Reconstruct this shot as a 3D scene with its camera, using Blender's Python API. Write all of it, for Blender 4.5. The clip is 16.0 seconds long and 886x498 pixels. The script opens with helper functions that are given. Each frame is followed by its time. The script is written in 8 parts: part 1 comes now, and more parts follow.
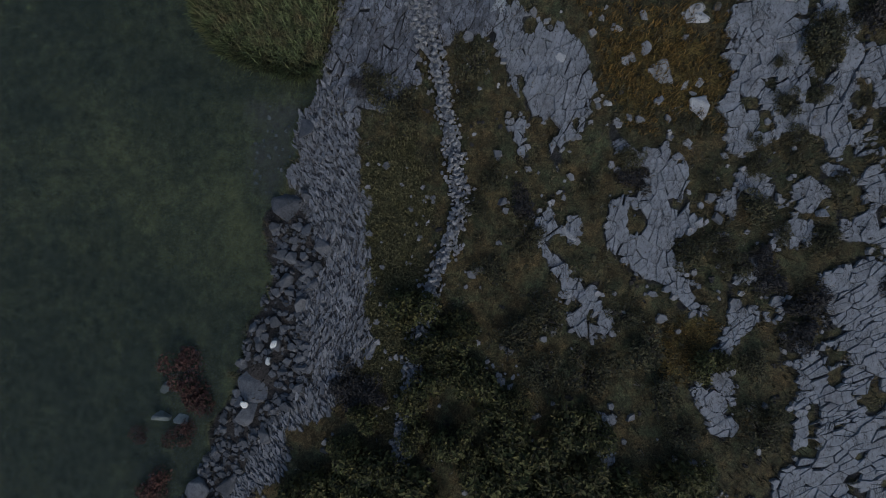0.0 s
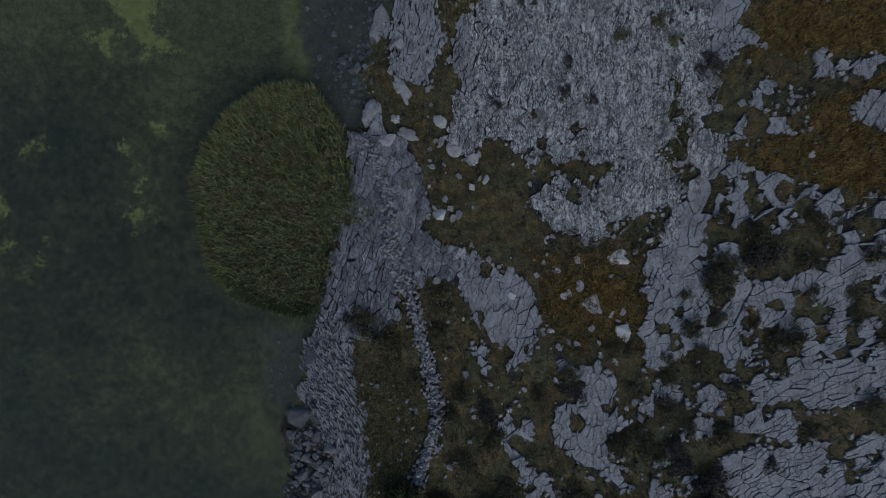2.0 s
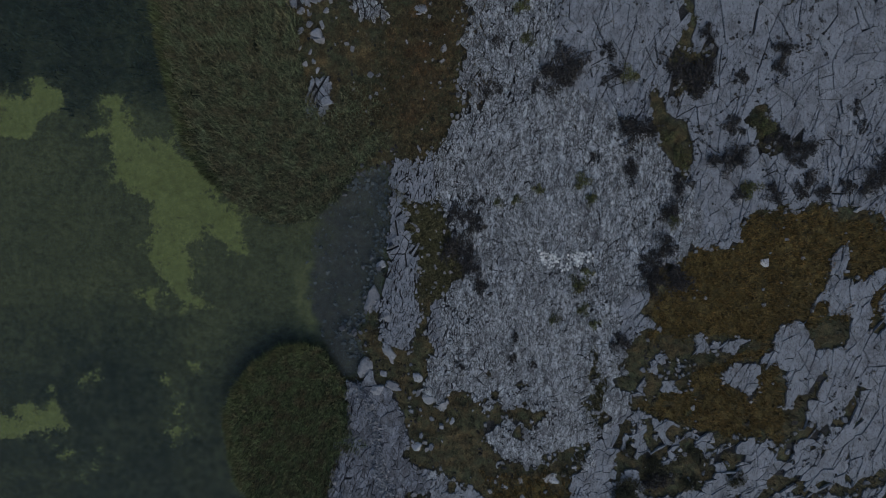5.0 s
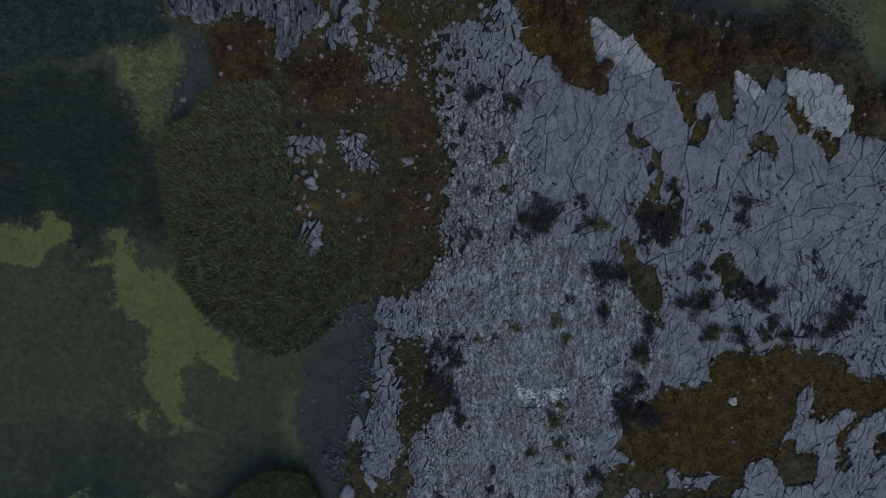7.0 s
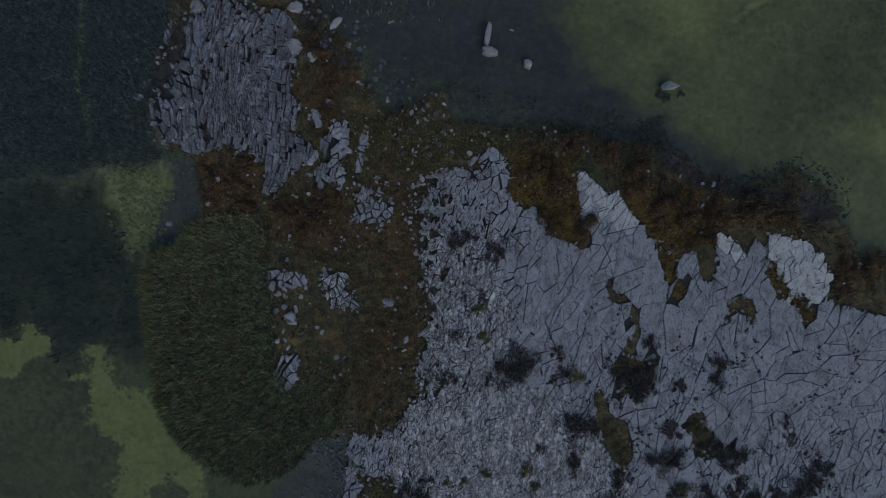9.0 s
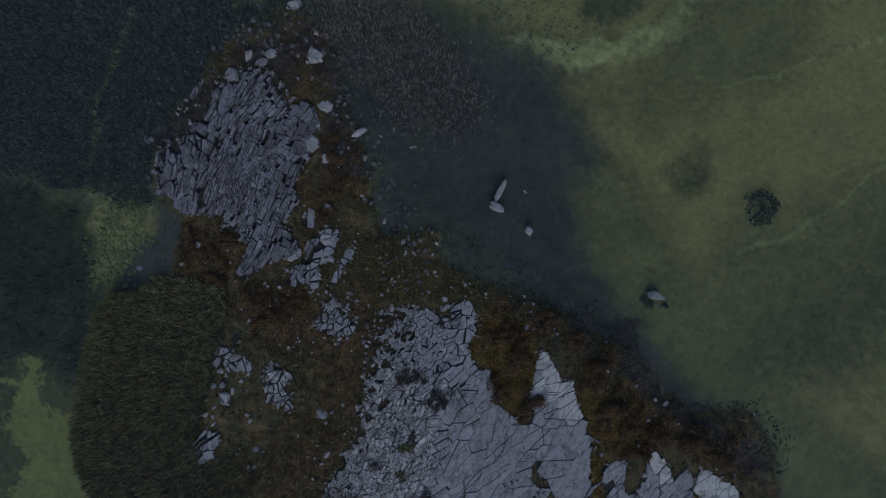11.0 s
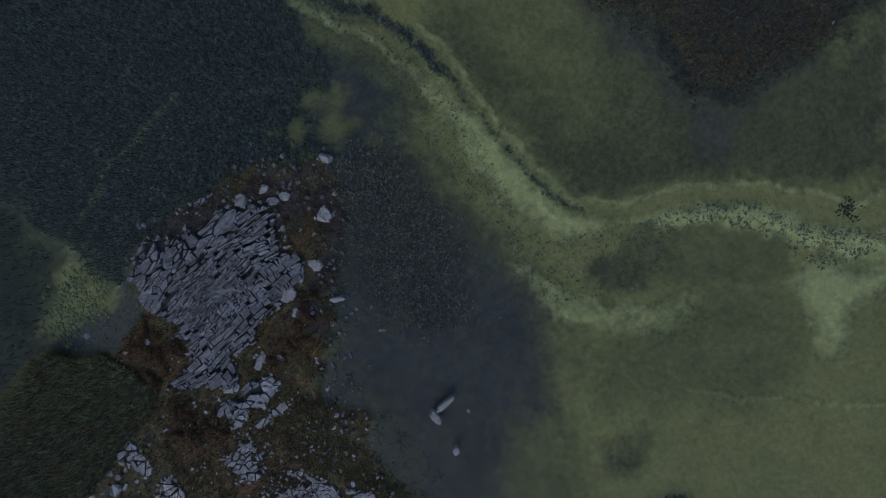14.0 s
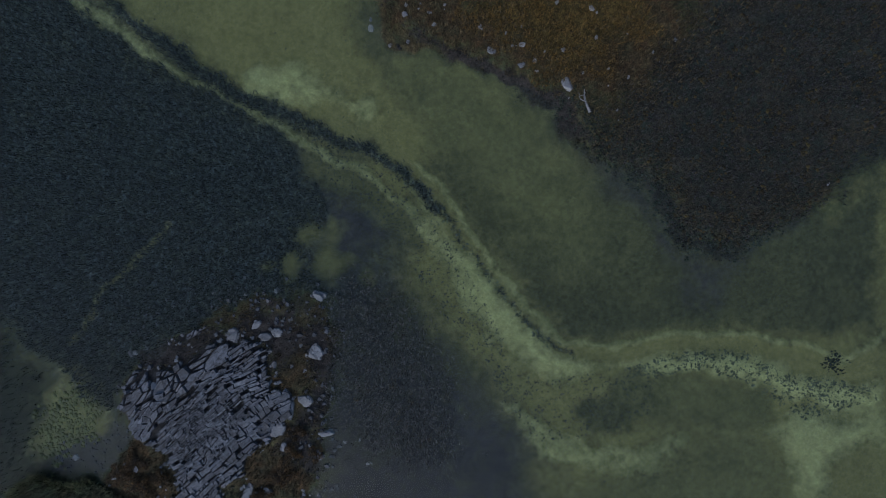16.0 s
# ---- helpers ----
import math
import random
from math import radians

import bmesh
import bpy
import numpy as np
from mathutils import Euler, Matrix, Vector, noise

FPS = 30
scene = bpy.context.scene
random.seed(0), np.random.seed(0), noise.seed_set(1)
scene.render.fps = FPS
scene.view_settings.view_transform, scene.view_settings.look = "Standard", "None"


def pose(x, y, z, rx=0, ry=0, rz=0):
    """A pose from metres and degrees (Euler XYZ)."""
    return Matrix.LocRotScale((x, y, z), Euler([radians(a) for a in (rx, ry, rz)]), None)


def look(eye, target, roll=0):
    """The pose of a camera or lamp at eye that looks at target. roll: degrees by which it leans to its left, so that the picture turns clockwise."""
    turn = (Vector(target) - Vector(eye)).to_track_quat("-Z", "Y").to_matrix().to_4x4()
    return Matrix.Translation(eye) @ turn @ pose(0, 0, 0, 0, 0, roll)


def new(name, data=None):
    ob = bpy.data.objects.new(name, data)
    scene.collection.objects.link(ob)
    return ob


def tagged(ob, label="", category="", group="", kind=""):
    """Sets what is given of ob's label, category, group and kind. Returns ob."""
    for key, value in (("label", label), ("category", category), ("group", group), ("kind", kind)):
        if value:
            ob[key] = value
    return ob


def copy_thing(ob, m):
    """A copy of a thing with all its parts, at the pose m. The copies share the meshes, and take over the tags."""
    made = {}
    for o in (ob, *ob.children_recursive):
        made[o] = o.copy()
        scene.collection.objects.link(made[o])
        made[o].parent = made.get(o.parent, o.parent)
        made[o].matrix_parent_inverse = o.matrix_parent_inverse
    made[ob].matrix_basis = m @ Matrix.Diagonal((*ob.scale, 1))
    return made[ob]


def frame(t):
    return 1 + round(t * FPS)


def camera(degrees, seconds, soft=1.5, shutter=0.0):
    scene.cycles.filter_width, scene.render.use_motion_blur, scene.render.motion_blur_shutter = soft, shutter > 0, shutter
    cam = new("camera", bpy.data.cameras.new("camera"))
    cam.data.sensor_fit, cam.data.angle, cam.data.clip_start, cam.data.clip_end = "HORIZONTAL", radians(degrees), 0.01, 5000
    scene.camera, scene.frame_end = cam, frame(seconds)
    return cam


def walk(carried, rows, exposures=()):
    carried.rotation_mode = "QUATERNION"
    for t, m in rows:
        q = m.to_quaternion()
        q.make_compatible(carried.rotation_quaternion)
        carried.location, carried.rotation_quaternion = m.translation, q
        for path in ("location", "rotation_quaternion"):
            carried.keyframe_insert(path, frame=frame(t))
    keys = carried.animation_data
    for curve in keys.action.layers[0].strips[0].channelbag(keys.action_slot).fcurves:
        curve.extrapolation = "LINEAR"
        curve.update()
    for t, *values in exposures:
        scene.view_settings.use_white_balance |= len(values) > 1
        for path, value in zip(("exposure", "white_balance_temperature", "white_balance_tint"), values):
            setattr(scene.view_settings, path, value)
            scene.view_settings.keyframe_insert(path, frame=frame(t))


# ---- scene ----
import itertools

cam = camera(100.0, 16.0, soft=1.1)
PATH = [
    (0, 0.829, 0.009, 14.579, 0.152, 2.484, 0.113),
    (0.5, 1.152, 2.493, 15.369, 0.030, 2.618, -0.568),
    (1, 1.472, 5.201, 16.195, -0.915, 2.461, -1.814),
    (1.5, 1.716, 8.199, 16.966, -2.650, 1.743, -2.838),
    (2, 2.155, 10.702, 17.831, -2.957, 1.839, -2.931),
    (2.5, 2.478, 13.277, 18.744, -3.020, 1.509, -3.015),
    (3, 2.755, 15.913, 19.547, -3.691, 1.055, -3.126),
    (3.5, 3.273, 18.238, 20.403, -3.735, 1.309, -2.866),
    (4, 3.523, 20.583, 21.186, -3.918, 1.008, -2.701),
    (4.5, 3.455, 23.025, 21.843, -4.093, -0.070, -2.424),
    (6.8, 4.780, 31.564, 23.306, -0.894, 0.008, -0.987),
    (7, 4.882, 32.391, 23.316, -0.831, 0.031, -1.065),
    (7.5, 5.217, 34.556, 23.313, -0.809, 0.080, -0.874),
    (8, 5.493, 36.781, 23.337, -0.919, 0.063, -0.788),
    (8.5, 5.754, 38.990, 23.358, -0.888, 0.050, -0.633),
    (9, 6.062, 41.335, 23.319, -0.727, 0.016, 2.375),
    (9.5, 6.330, 43.640, 23.286, -0.836, 0.029, 7.103),
    (9.7, 6.357, 44.558, 23.285, -0.881, -0.051, 9.112),
    (11.8, 5.604, 53.950, 23.263, -1.274, 0.468, 29.334),
    (12, 5.376, 54.798, 23.258, -1.290, 0.537, 31.809),
    (12.5, 4.533, 56.803, 23.258, -1.390, 0.473, 35.191),
    (13, 3.519, 58.883, 23.238, -1.469, 0.533, 38.210),
    (13.5, 2.327, 60.793, 23.211, -1.699, 0.479, 41.601),
    (14, 1.039, 62.614, 23.183, -1.878, 0.489, 43.171),
    (14.5, -0.362, 64.350, 23.150, -2.025, 0.471, 44.203),
    (15, -1.877, 66.066, 23.097, -2.243, 0.401, 44.808),
    (15.5, -3.510, 67.825, 23.038, -2.367, 0.352, 45.212),
    (16, -5.124, 69.488, 22.980, -2.576, 0.318, 45.426),
]
walk(cam, [(t, pose(*p)) for t, *p in PATH], [(0.0, -0.48, 6000, 7), (4.5, -0.53, 5950, 6), (7.0, -0.62, 5800, 7), (8.5, -0.67, 5700, 8), (9.5, -0.70, 5700, 8), (12.0, -0.57, 5700, 11), (14.0, -0.48, 5700, 11), (16.0, -0.49, 5550, 9)])

# ---- light ----
world = bpy.data.worlds.new("overcast_sky")
scene.world = world
world.use_nodes = True
wn = world.node_tree.nodes
wsky = wn.new("ShaderNodeTexSky")
wsky.sky_type, wsky.sun_disc = "NISHITA", False
wsky.sun_elevation, wsky.sun_rotation = radians(33), radians(160)
wsky.air_density, wsky.dust_density = 1.0, 3.0
world.node_tree.links.new(wsky.outputs[0], wn["Background"].inputs[0])
wn["Background"].inputs[1].default_value = 0.132
sun_lamp = bpy.data.lights.new("sun", "SUN")
sun_lamp.energy, sun_lamp.angle, sun_lamp.color = 1.15, radians(35), (1.0, 0.97, 0.93)
sun_ob = new("sun", sun_lamp)
sun_ob.matrix_world = look((17, -46, 32), (0, 0, 0))


# ---- plan: fields over the ground ----
STEP = 0.23
X0, X1, Y0, Y1 = -46.0, 48.0, -24.0, 106.0
NX, NY = int((X1 - X0) / STEP) + 1, int((Y1 - Y0) / STEP) + 1
GX, GY = np.meshgrid(X0 + STEP * np.arange(NX), Y0 + STEP * np.arange(NY))


def smooth_noise(cell, seed):
    """Value noise over the plan with features of about cell metres, from -1 to 1."""
    rng = np.random.default_rng(seed)
    nx, ny = int((X1 - X0) / cell) + 4, int((Y1 - Y0) / cell) + 4
    v = rng.uniform(-1, 1, (ny, nx))
    fx, fy = (GX - X0) / cell, (GY - Y0) / cell
    ix, iy = fx.astype(int), fy.astype(int)
    u, w = fx - ix, fy - iy
    u, w = u * u * (3 - 2 * u), w * w * (3 - 2 * w)
    return (v[iy, ix] * (1 - u) + v[iy, ix + 1] * u) * (1 - w) + (v[iy + 1, ix] * (1 - u) + v[iy + 1, ix + 1] * u) * w


WX = 0.45 * smooth_noise(1.7, 1) + 0.28 * smooth_noise(0.7, 2) + 0.14 * smooth_noise(0.33, 3)
WY = 0.45 * smooth_noise(1.6, 4) + 0.28 * smooth_noise(0.66, 5) + 0.14 * smooth_noise(0.31, 6)
KINDS = ("heath", "orange", "olive", "rust", "peat", "bog", "limestone", "shingle", "bed", "deep", "yellow", "silt", "mud", "weed", "sand", "pale", "ooze")
WET = ("bed", "deep", "yellow", "silt", "mud", "weed", "sand", "pale", "ooze")
COVER = {k: np.zeros(GX.shape, np.float32) for k in KINDS}
COVER["bed"] += 1
SHORE = np.full(GX.shape, -99.0)


def inside(points, wob=1.0, grow=0.0):
    """Signed distance to an outline, positive inside, with a ragged edge."""
    px, py = GX + WX * wob, GY + WY * wob
    best, odd = np.full(GX.shape, 1e9), np.zeros(GX.shape, bool)
    for (ax, ay), (bx, by) in zip(points, points[1:] + points[:1]):
        dx, dy = bx - ax, by - ay
        k = np.clip(((px - ax) * dx + (py - ay) * dy) / (dx * dx + dy * dy + 1e-9), 0, 1)
        best = np.minimum(best, (px - ax - k * dx) ** 2 + (py - ay - k * dy) ** 2)
        if ay != by:
            odd ^= ((ay > py) != (by > py)) & (px < dx * (py - ay) / dy + ax)
    best = np.sqrt(best)
    return np.where(odd, best, -best) + grow


def cover(kind, m):
    for k in KINDS:
        COVER[k] *= 1 - m
    COVER[kind] += m


def zone(kind, points, soft, wob):
    """Lays a ground cover inside an outline; land also sets the shore."""
    global SHORE
    d = inside(points, wob)
    if kind == "land":
        SHORE = np.maximum(SHORE, d)
        return cover("heath", np.clip(d / soft + 0.9, 0, 1))
    m = np.clip(d / soft + 0.5, 0, 1)
    cover(kind, m * np.clip(-SHORE / 0.4 - 0.2, 0, 1) if kind in WET else m)


def strip(kind, line, wide, soft, wob=0.5):
    """Lays a ground cover along a line."""
    px, py = GX + WX * wob, GY + WY * wob
    best = np.full(GX.shape, 1e9)
    for (ax, ay), (bx, by) in zip(line, line[1:]):
        dx, dy = bx - ax, by - ay
        k = np.clip(((px - ax) * dx + (py - ay) * dy) / (dx * dx + dy * dy), 0, 1)
        best = np.minimum(best, (px - ax - k * dx) ** 2 + (py - ay - k * dy) ** 2)
    cover(kind, np.clip((wide / 2 - np.sqrt(best)) / soft + 0.5, 0, 1))


def at(field, x, y):
    return field[int(round((y - Y0) / STEP)), int(round((x - X0) / STEP))]


zone('land', [(-12.5, -12.8), (-10.2, -9.5), (-9.3, -8.1), (-9.0, -7.2), (-8.1, -5.6), (-8.3, -4.7), (-7.6, -3.3), (-7.1, -1.8), (-6.7, -0.6), (-6.7, 0.7), (-6.5, 1.6), (-5.8, 2.5), (-5.8, 3.4), (-5.7, 4.6), (-5.2, 6.4), (-4.6, 8.4), (-4.2, 9.5), (-3.7, 11.2), (-3.0, 13.1), (-3.0, 14.9), (-3.1, 16.0), (-1.8, 16.2), (-1.7, 17.8), (-1.1, 19.6), (-0.5, 21.4), (0.2, 23.2), (0.4, 24.7), (0.9, 25.9), (0.7, 27.6), (0.8, 29.4), (1.0, 28.5), (19.5, 32.4), (118.7, 27.1), (62.2, 8.2), (61.8, -35.1), (-12.4, -44.7)], 0.35, 1)
zone('land', [(8.7, 21.9), (1.7, 25.6), (1.0, 28.5), (-0.4, 29.2), (-1.8, 28.9), (-3.2, 29.2), (-4.6, 31.4), (-5.2, 34.6), (-5.5, 38.1), (-5.7, 41.6), (-6.3, 42.2), (-9.1, 42.8), (-9.7, 45.9), (-11.2, 46.4), (-12.4, 48.4), (-12.5, 50.5), (-12.2, 53.0), (-12.7, 50.4), (-11.7, 53.8), (-11.1, 55.7), (-10.7, 57.9), (-8.4, 60.4), (-5.6, 60.4), (-3.1, 56.6), (-0.7, 54.3), (0.4, 50.9), (2.1, 49.4), (4.7, 50.5), (7.0, 49.3), (8.8, 49.1), (7.4, 48.3), (9.9, 48.7), (12.8, 48.1), (16.3, 49.0), (20.1, 47.5), (24.4, 45.7), (28.1, 47.0), (31.5, 43.9), (32.6, 42.0), (36.3, 41.5), (54.3, 42.5), (123.2, 46.2), (131.0, 13.6)], 0.35, 1)
zone('land', [(-18.6, 76.7), (-15.8, 75.3), (-12.3, 77.1), (-7.2, 79.8), (-4.3, 79.4), (-1.5, 79.6), (2.6, 81.4), (6.1, 80.0), (7.6, 82.0), (9.0, 84.9), (10.0, 88.1), (8.8, 90.6), (9.3, 92.8), (16.2, 106.1), (1.5, 118.4), (-27.2, 85.3)], 0.35, 0.8)
zone('deep', [(-32.8, 13.3), (-14.1, 12.7), (-10.8, 10.2), (-8.6, 7.3), (-8.3, 3.4), (-9.8, 1.0), (-9.8, -2.8), (-10.8, -6.2), (-11.5, -18.3), (-32.5, -19.4)], 18, 1)
zone('deep', [(-34.6, 41.4), (-13.4, 40.3), (-13.3, 33.0), (-16.6, 34.2), (-20.2, 35.3), (-34.8, 35.6)], 2.5, 1)
zone('deep', [(-27.2, -3.0), (-15.3, -1.9), (-12.8, -4.8), (-10.8, -7.7), (-11.5, -15.9), (-27.1, -16.6)], 8, 1)
zone('deep', [(-30.2, 18.5), (-21.2, 18.4), (-16.0, 16.5), (-18.7, 13.9), (-17.9, 11.2), (-21.6, 9.9), (-31.0, 13.1)], 9, 1)
zone('deep', [(-21.7, 18.0), (-18.4, 20.0), (-15.6, 18.3), (-14.9, 15.3), (-15.8, 12.1), (-14.2, 9.4), (-17.9, 8.5), (-21.6, 10.1), (-20.9, 13.4)], 5, 1)
zone('deep', [(-13.0, 10.8), (-10.2, 15.8), (-9.0, 17.1), (-7.6, 17.8), (-10.4, 12.9), (-9.7, 8.5), (-8.1, 6.1), (-13.5, 6.3)], 5, 1)
zone('deep', [(-24.7, 36.4), (-19.5, 36.8), (-11.6, 36.7), (-11.9, 34.2), (-13.9, 33.4), (-15.9, 33.8), (-19.0, 32.3), (-19.1, 31.4), (-16.2, 30.3), (-17.8, 31.0), (-19.8, 33.9), (-24.9, 34.8)], 2.5, 1)
zone('yellow', [(-21.7, 34.2), (-21.1, 34.3), (-20.3, 33.7), (-19.6, 33.0), (-20.0, 32.4), (-20.8, 32.1), (-21.4, 31.5), (-24.1, 31.6), (-24.6, 34.5)], 0.7, 1.5)
zone('yellow', [(-16.9, 33.5), (-15.9, 33.3), (-15.7, 32.2), (-16.1, 31.4), (-14.9, 30.5), (-13.9, 30.2), (-13.6, 29.7), (-12.7, 29.5), (-11.5, 29.9), (-11.1, 28.4), (-9.7, 27.2), (-9.3, 26.4), (-8.9, 24.4), (-10.1, 24.1), (-11.1, 25.1), (-12.1, 25.3), (-13.0, 26.5), (-13.5, 27.5), (-14.6, 26.6), (-15.7, 27.3), (-15.4, 28.6), (-16.5, 30.6), (-18.4, 31.8), (-17.7, 32.4)], 0.9, 1.5)
zone('yellow', [(-13.9, 25.7), (-12.7, 25.5), (-11.8, 24.1), (-12.4, 22.1), (-12.0, 20.7), (-13.6, 20.1), (-14.1, 22.2), (-14.4, 23.6)], 1.6, 1.5)
zone('yellow', [(-16.6, 30.8), (-13.0, 31.2), (-10.9, 29.6), (-9.0, 26.7), (-9.7, 25.2), (-12.6, 25.7), (-14.5, 23.3), (-15.7, 24.3), (-14.4, 27.0), (-16.5, 28.7)], 1.6, 1.6)
zone('ooze', [(-5.5, 23.4), (-4.9, 21.8), (-4.5, 19.7), (-4.4, 18.3), (-5.5, 18.2), (-5.7, 19.8), (-6.1, 21.9)], 1.6, 1.5)
zone('yellow', [(-26.4, 14.0), (-22.9, 13.8), (-22.3, 14.7), (-22.1, 13.8), (-21.2, 13.6), (-21.3, 12.5), (-22.5, 12.0), (-22.7, 12.7), (-26.7, 12.2)], 0.8, 1.5)
zone('yellow', [(-14.4, 12.8), (-13.3, 12.9), (-13.6, 11.4), (-14.1, 11.2)], 0.7, 1.5)
zone('yellow', [(-19.2, 10.7), (-18.9, 11.0), (-18.5, 10.7), (-18.9, 10.4)], 1.1, 1.4)
zone('yellow', [(-18.4, 10.7), (-18.1, 10.9), (-17.8, 10.7), (-18.1, 10.5)], 1.1, 1.4)
zone('yellow', [(-20.7, 10.1), (-20.2, 10.5), (-19.7, 10.0), (-20.3, 9.6)], 1.1, 1.4)
zone('yellow', [(-20.0, 16.0), (-19.6, 16.3), (-19.3, 16.0), (-19.7, 15.7)], 1.1, 1.4)
zone('yellow', [(-14.1, 14.0), (-13.7, 14.2), (-13.4, 13.9), (-13.8, 13.7)], 1.1, 1.4)
zone('yellow', [(-13.1, 16.4), (-12.8, 16.6), (-12.5, 16.3), (-12.8, 16.1)], 1.1, 1.4)
zone('yellow', [(-15.0, 15.3), (-14.7, 15.5), (-14.5, 15.2), (-14.8, 15.0)], 1.1, 1.4)
zone('yellow', [(-18.9, 8.1), (-18.4, 8.4), (-18.1, 8.0), (-18.5, 7.7)], 1.1, 1.4)
zone('yellow', [(-16.1, 21.3), (-15.4, 21.7), (-14.8, 21.2), (-15.5, 20.7)], 1.1, 1.4)
zone('yellow', [(-21.5, 11.2), (-21.1, 11.5), (-20.8, 11.2), (-21.2, 10.9)], 1.1, 1.4)
zone('ooze', [(-8.9, 2.4), (-8.3, 1.5), (-8.1, 0.1), (-8.6, -1.8), (-8.9, -1.4), (-9.1, 0.5)], 3, 1.4)
zone('deep', [(-21.5, 12.0), (-15.8, 11.8), (-14.8, 5.8), (-16.3, 2.7), (-13.8, -0.9), (-10.6, -2.8), (-9.3, -4.7), (-12.5, -7.6), (-21.3, -11.2)], 7, 1)
zone('sand', [(-15.5, 45.5), (-12.3, 45.6), (-11.6, 43.9), (-12.6, 40.8), (-14.2, 41.3), (-15.6, 43.6)], 3.2, 1.8)
zone('sand', [(-15.4, 40.9), (-15.5, 45.4), (-13.0, 44.8), (-12.1, 41.6), (-13.1, 40.0)], 3.2, 1.8)
zone('silt', [(-5.0, 22.3), (-4.4, 25.1), (-2.3, 28.3), (-0.4, 29.3), (1.4, 29.2), (0.8, 24.5), (0.1, 23.0), (-0.6, 21.5), (-1.1, 18.4), (-1.6, 16.2), (-3.2, 16.3), (-4.3, 18.2), (-5.1, 20.8)], 0.5, 1)
zone('silt', [(-7.9, 6.1), (-5.0, 6.5), (-5.5, 5.2), (-5.7, 3.3), (-6.4, 1.5), (-7.9, 3.3)], 1.2, 1)
zone('silt', [(-11.5, 46.4), (-10.0, 46.0), (-9.3, 42.8), (-10.8, 41.8), (-12.6, 39.4), (-12.8, 42.6), (-11.5, 43.9)], 0.6, 1)
zone('weed', [(-65.9, 42.8), (-46.5, 57.5), (-30.9, 63.7), (-26.4, 64.0), (-20.4, 65.4), (-16.7, 66.6), (-13.8, 66.8), (-10.9, 67.8), (-7.6, 67.5), (-6.1, 65.5), (-7.1, 61.9), (-8.6, 58.3), (-9.6, 55.2), (-12.2, 50.5), (-13.2, 47.3), (-12.7, 46.4), (-15.2, 45.7), (-18.0, 45.0), (-22.3, 44.1), (-54.5, 39.8)], 4.5, 1)
zone('deep', [(-54.5, 39.8), (-20.1, 44.0), (-17.2, 44.0), (-13.4, 39.8), (-13.0, 36.5), (-15.8, 34.7), (-19.1, 34.7), (-24.9, 35.0), (-53.8, 31.4)], 3, 1)
zone('sand', [(-31.2, 64.4), (-36.5, 72.2), (-25.9, 82.9), (-16.0, 74.9), (-12.1, 76.9), (-6.7, 79.5), (-3.2, 78.6), (3.3, 81.2), (7.9, 79.3), (11.0, 88.9), (16.6, 106.9), (48.7, 98.8), (46.3, 62.4), (24.5, 51.6), (10.7, 63.8), (6.8, 63.5), (1.8, 64.8), (-5.6, 65.5), (-7.6, 68.6), (-15.3, 67.3), (-23.4, 65.0)], 3.2, 1)
zone('sand', [(9.2, 63.6), (30.5, 75.5), (54.9, 49.2), (30.9, 44.1), (22.8, 48.0), (16.0, 51.8)], 5, 1)
zone('mud', [(-7.6, 62.4), (-4.3, 63.8), (-0.4, 63.2), (4.2, 64.2), (10.0, 63.9), (12.4, 61.3), (14.7, 56.2), (18.4, 51.7), (22.2, 48.9), (15.7, 48.0), (8.2, 49.8), (4.7, 51.0), (1.1, 51.1), (-2.6, 55.1)], 5, 1.8)
zone('mud', [(-3.2, 78.6), (3.3, 81.2), (7.4, 79.3), (7.8, 75.0), (5.6, 71.7), (3.0, 72.2), (-0.3, 73.4), (-2.9, 75.9)], 6, 1)
zone('mud', [(12.9, 48.5), (16.1, 50.9), (20.0, 49.3), (24.8, 47.2), (28.1, 49.2), (32.2, 46.9), (36.6, 42.5), (32.2, 42.5), (25.2, 45.0), (20.5, 46.9)], 1.2, 1)
zone('mud', [(-5.3, 80.0), (-2.3, 80.0), (0.9, 78.8), (4.2, 79.5), (6.2, 78.5), (9.5, 80.2), (9.7, 82.4), (10.5, 86.1), (6.2, 83.4), (2.7, 82.9), (-6.5, 81.2)], 3, 1)
zone('ooze', [(12.5, 56.4), (16.7, 52.2), (20.8, 49.1), (26.6, 46.2), (35.3, 41.1), (40.2, 40.2), (39.5, 45.3), (34.5, 46.8), (27.9, 50.0), (22.0, 53.3), (15.9, 58.3)], 4.5, 1)
zone('mud', [(7.8, 59.4), (10.7, 59.7), (13.0, 55.7), (15.2, 52.4), (18.1, 50.2), (22.8, 47.6), (28.4, 46.4), (32.6, 42.6), (35.4, 40.4), (40.2, 40.2), (40.7, 37.3), (35.9, 36.8), (30.8, 39.8), (28.3, 44.2), (21.2, 45.5), (15.2, 49.5), (9.4, 52.4)], 2.6, 1.4)
zone('bed', [(-8.6, 71.6), (-7.4, 74.8), (-3.7, 76.6), (-0.7, 78.1), (4.1, 79.9), (9.2, 81.0), (10.3, 84.8), (12.1, 91.1), (19.3, 84.7), (16.5, 81.6), (13.1, 78.9), (10.5, 76.9), (9.4, 75.0), (7.9, 72.5), (6.7, 71.2), (5.0, 70.3), (2.4, 70.3), (-0.6, 70.6), (-4.6, 71.1)], 2.2, 1)
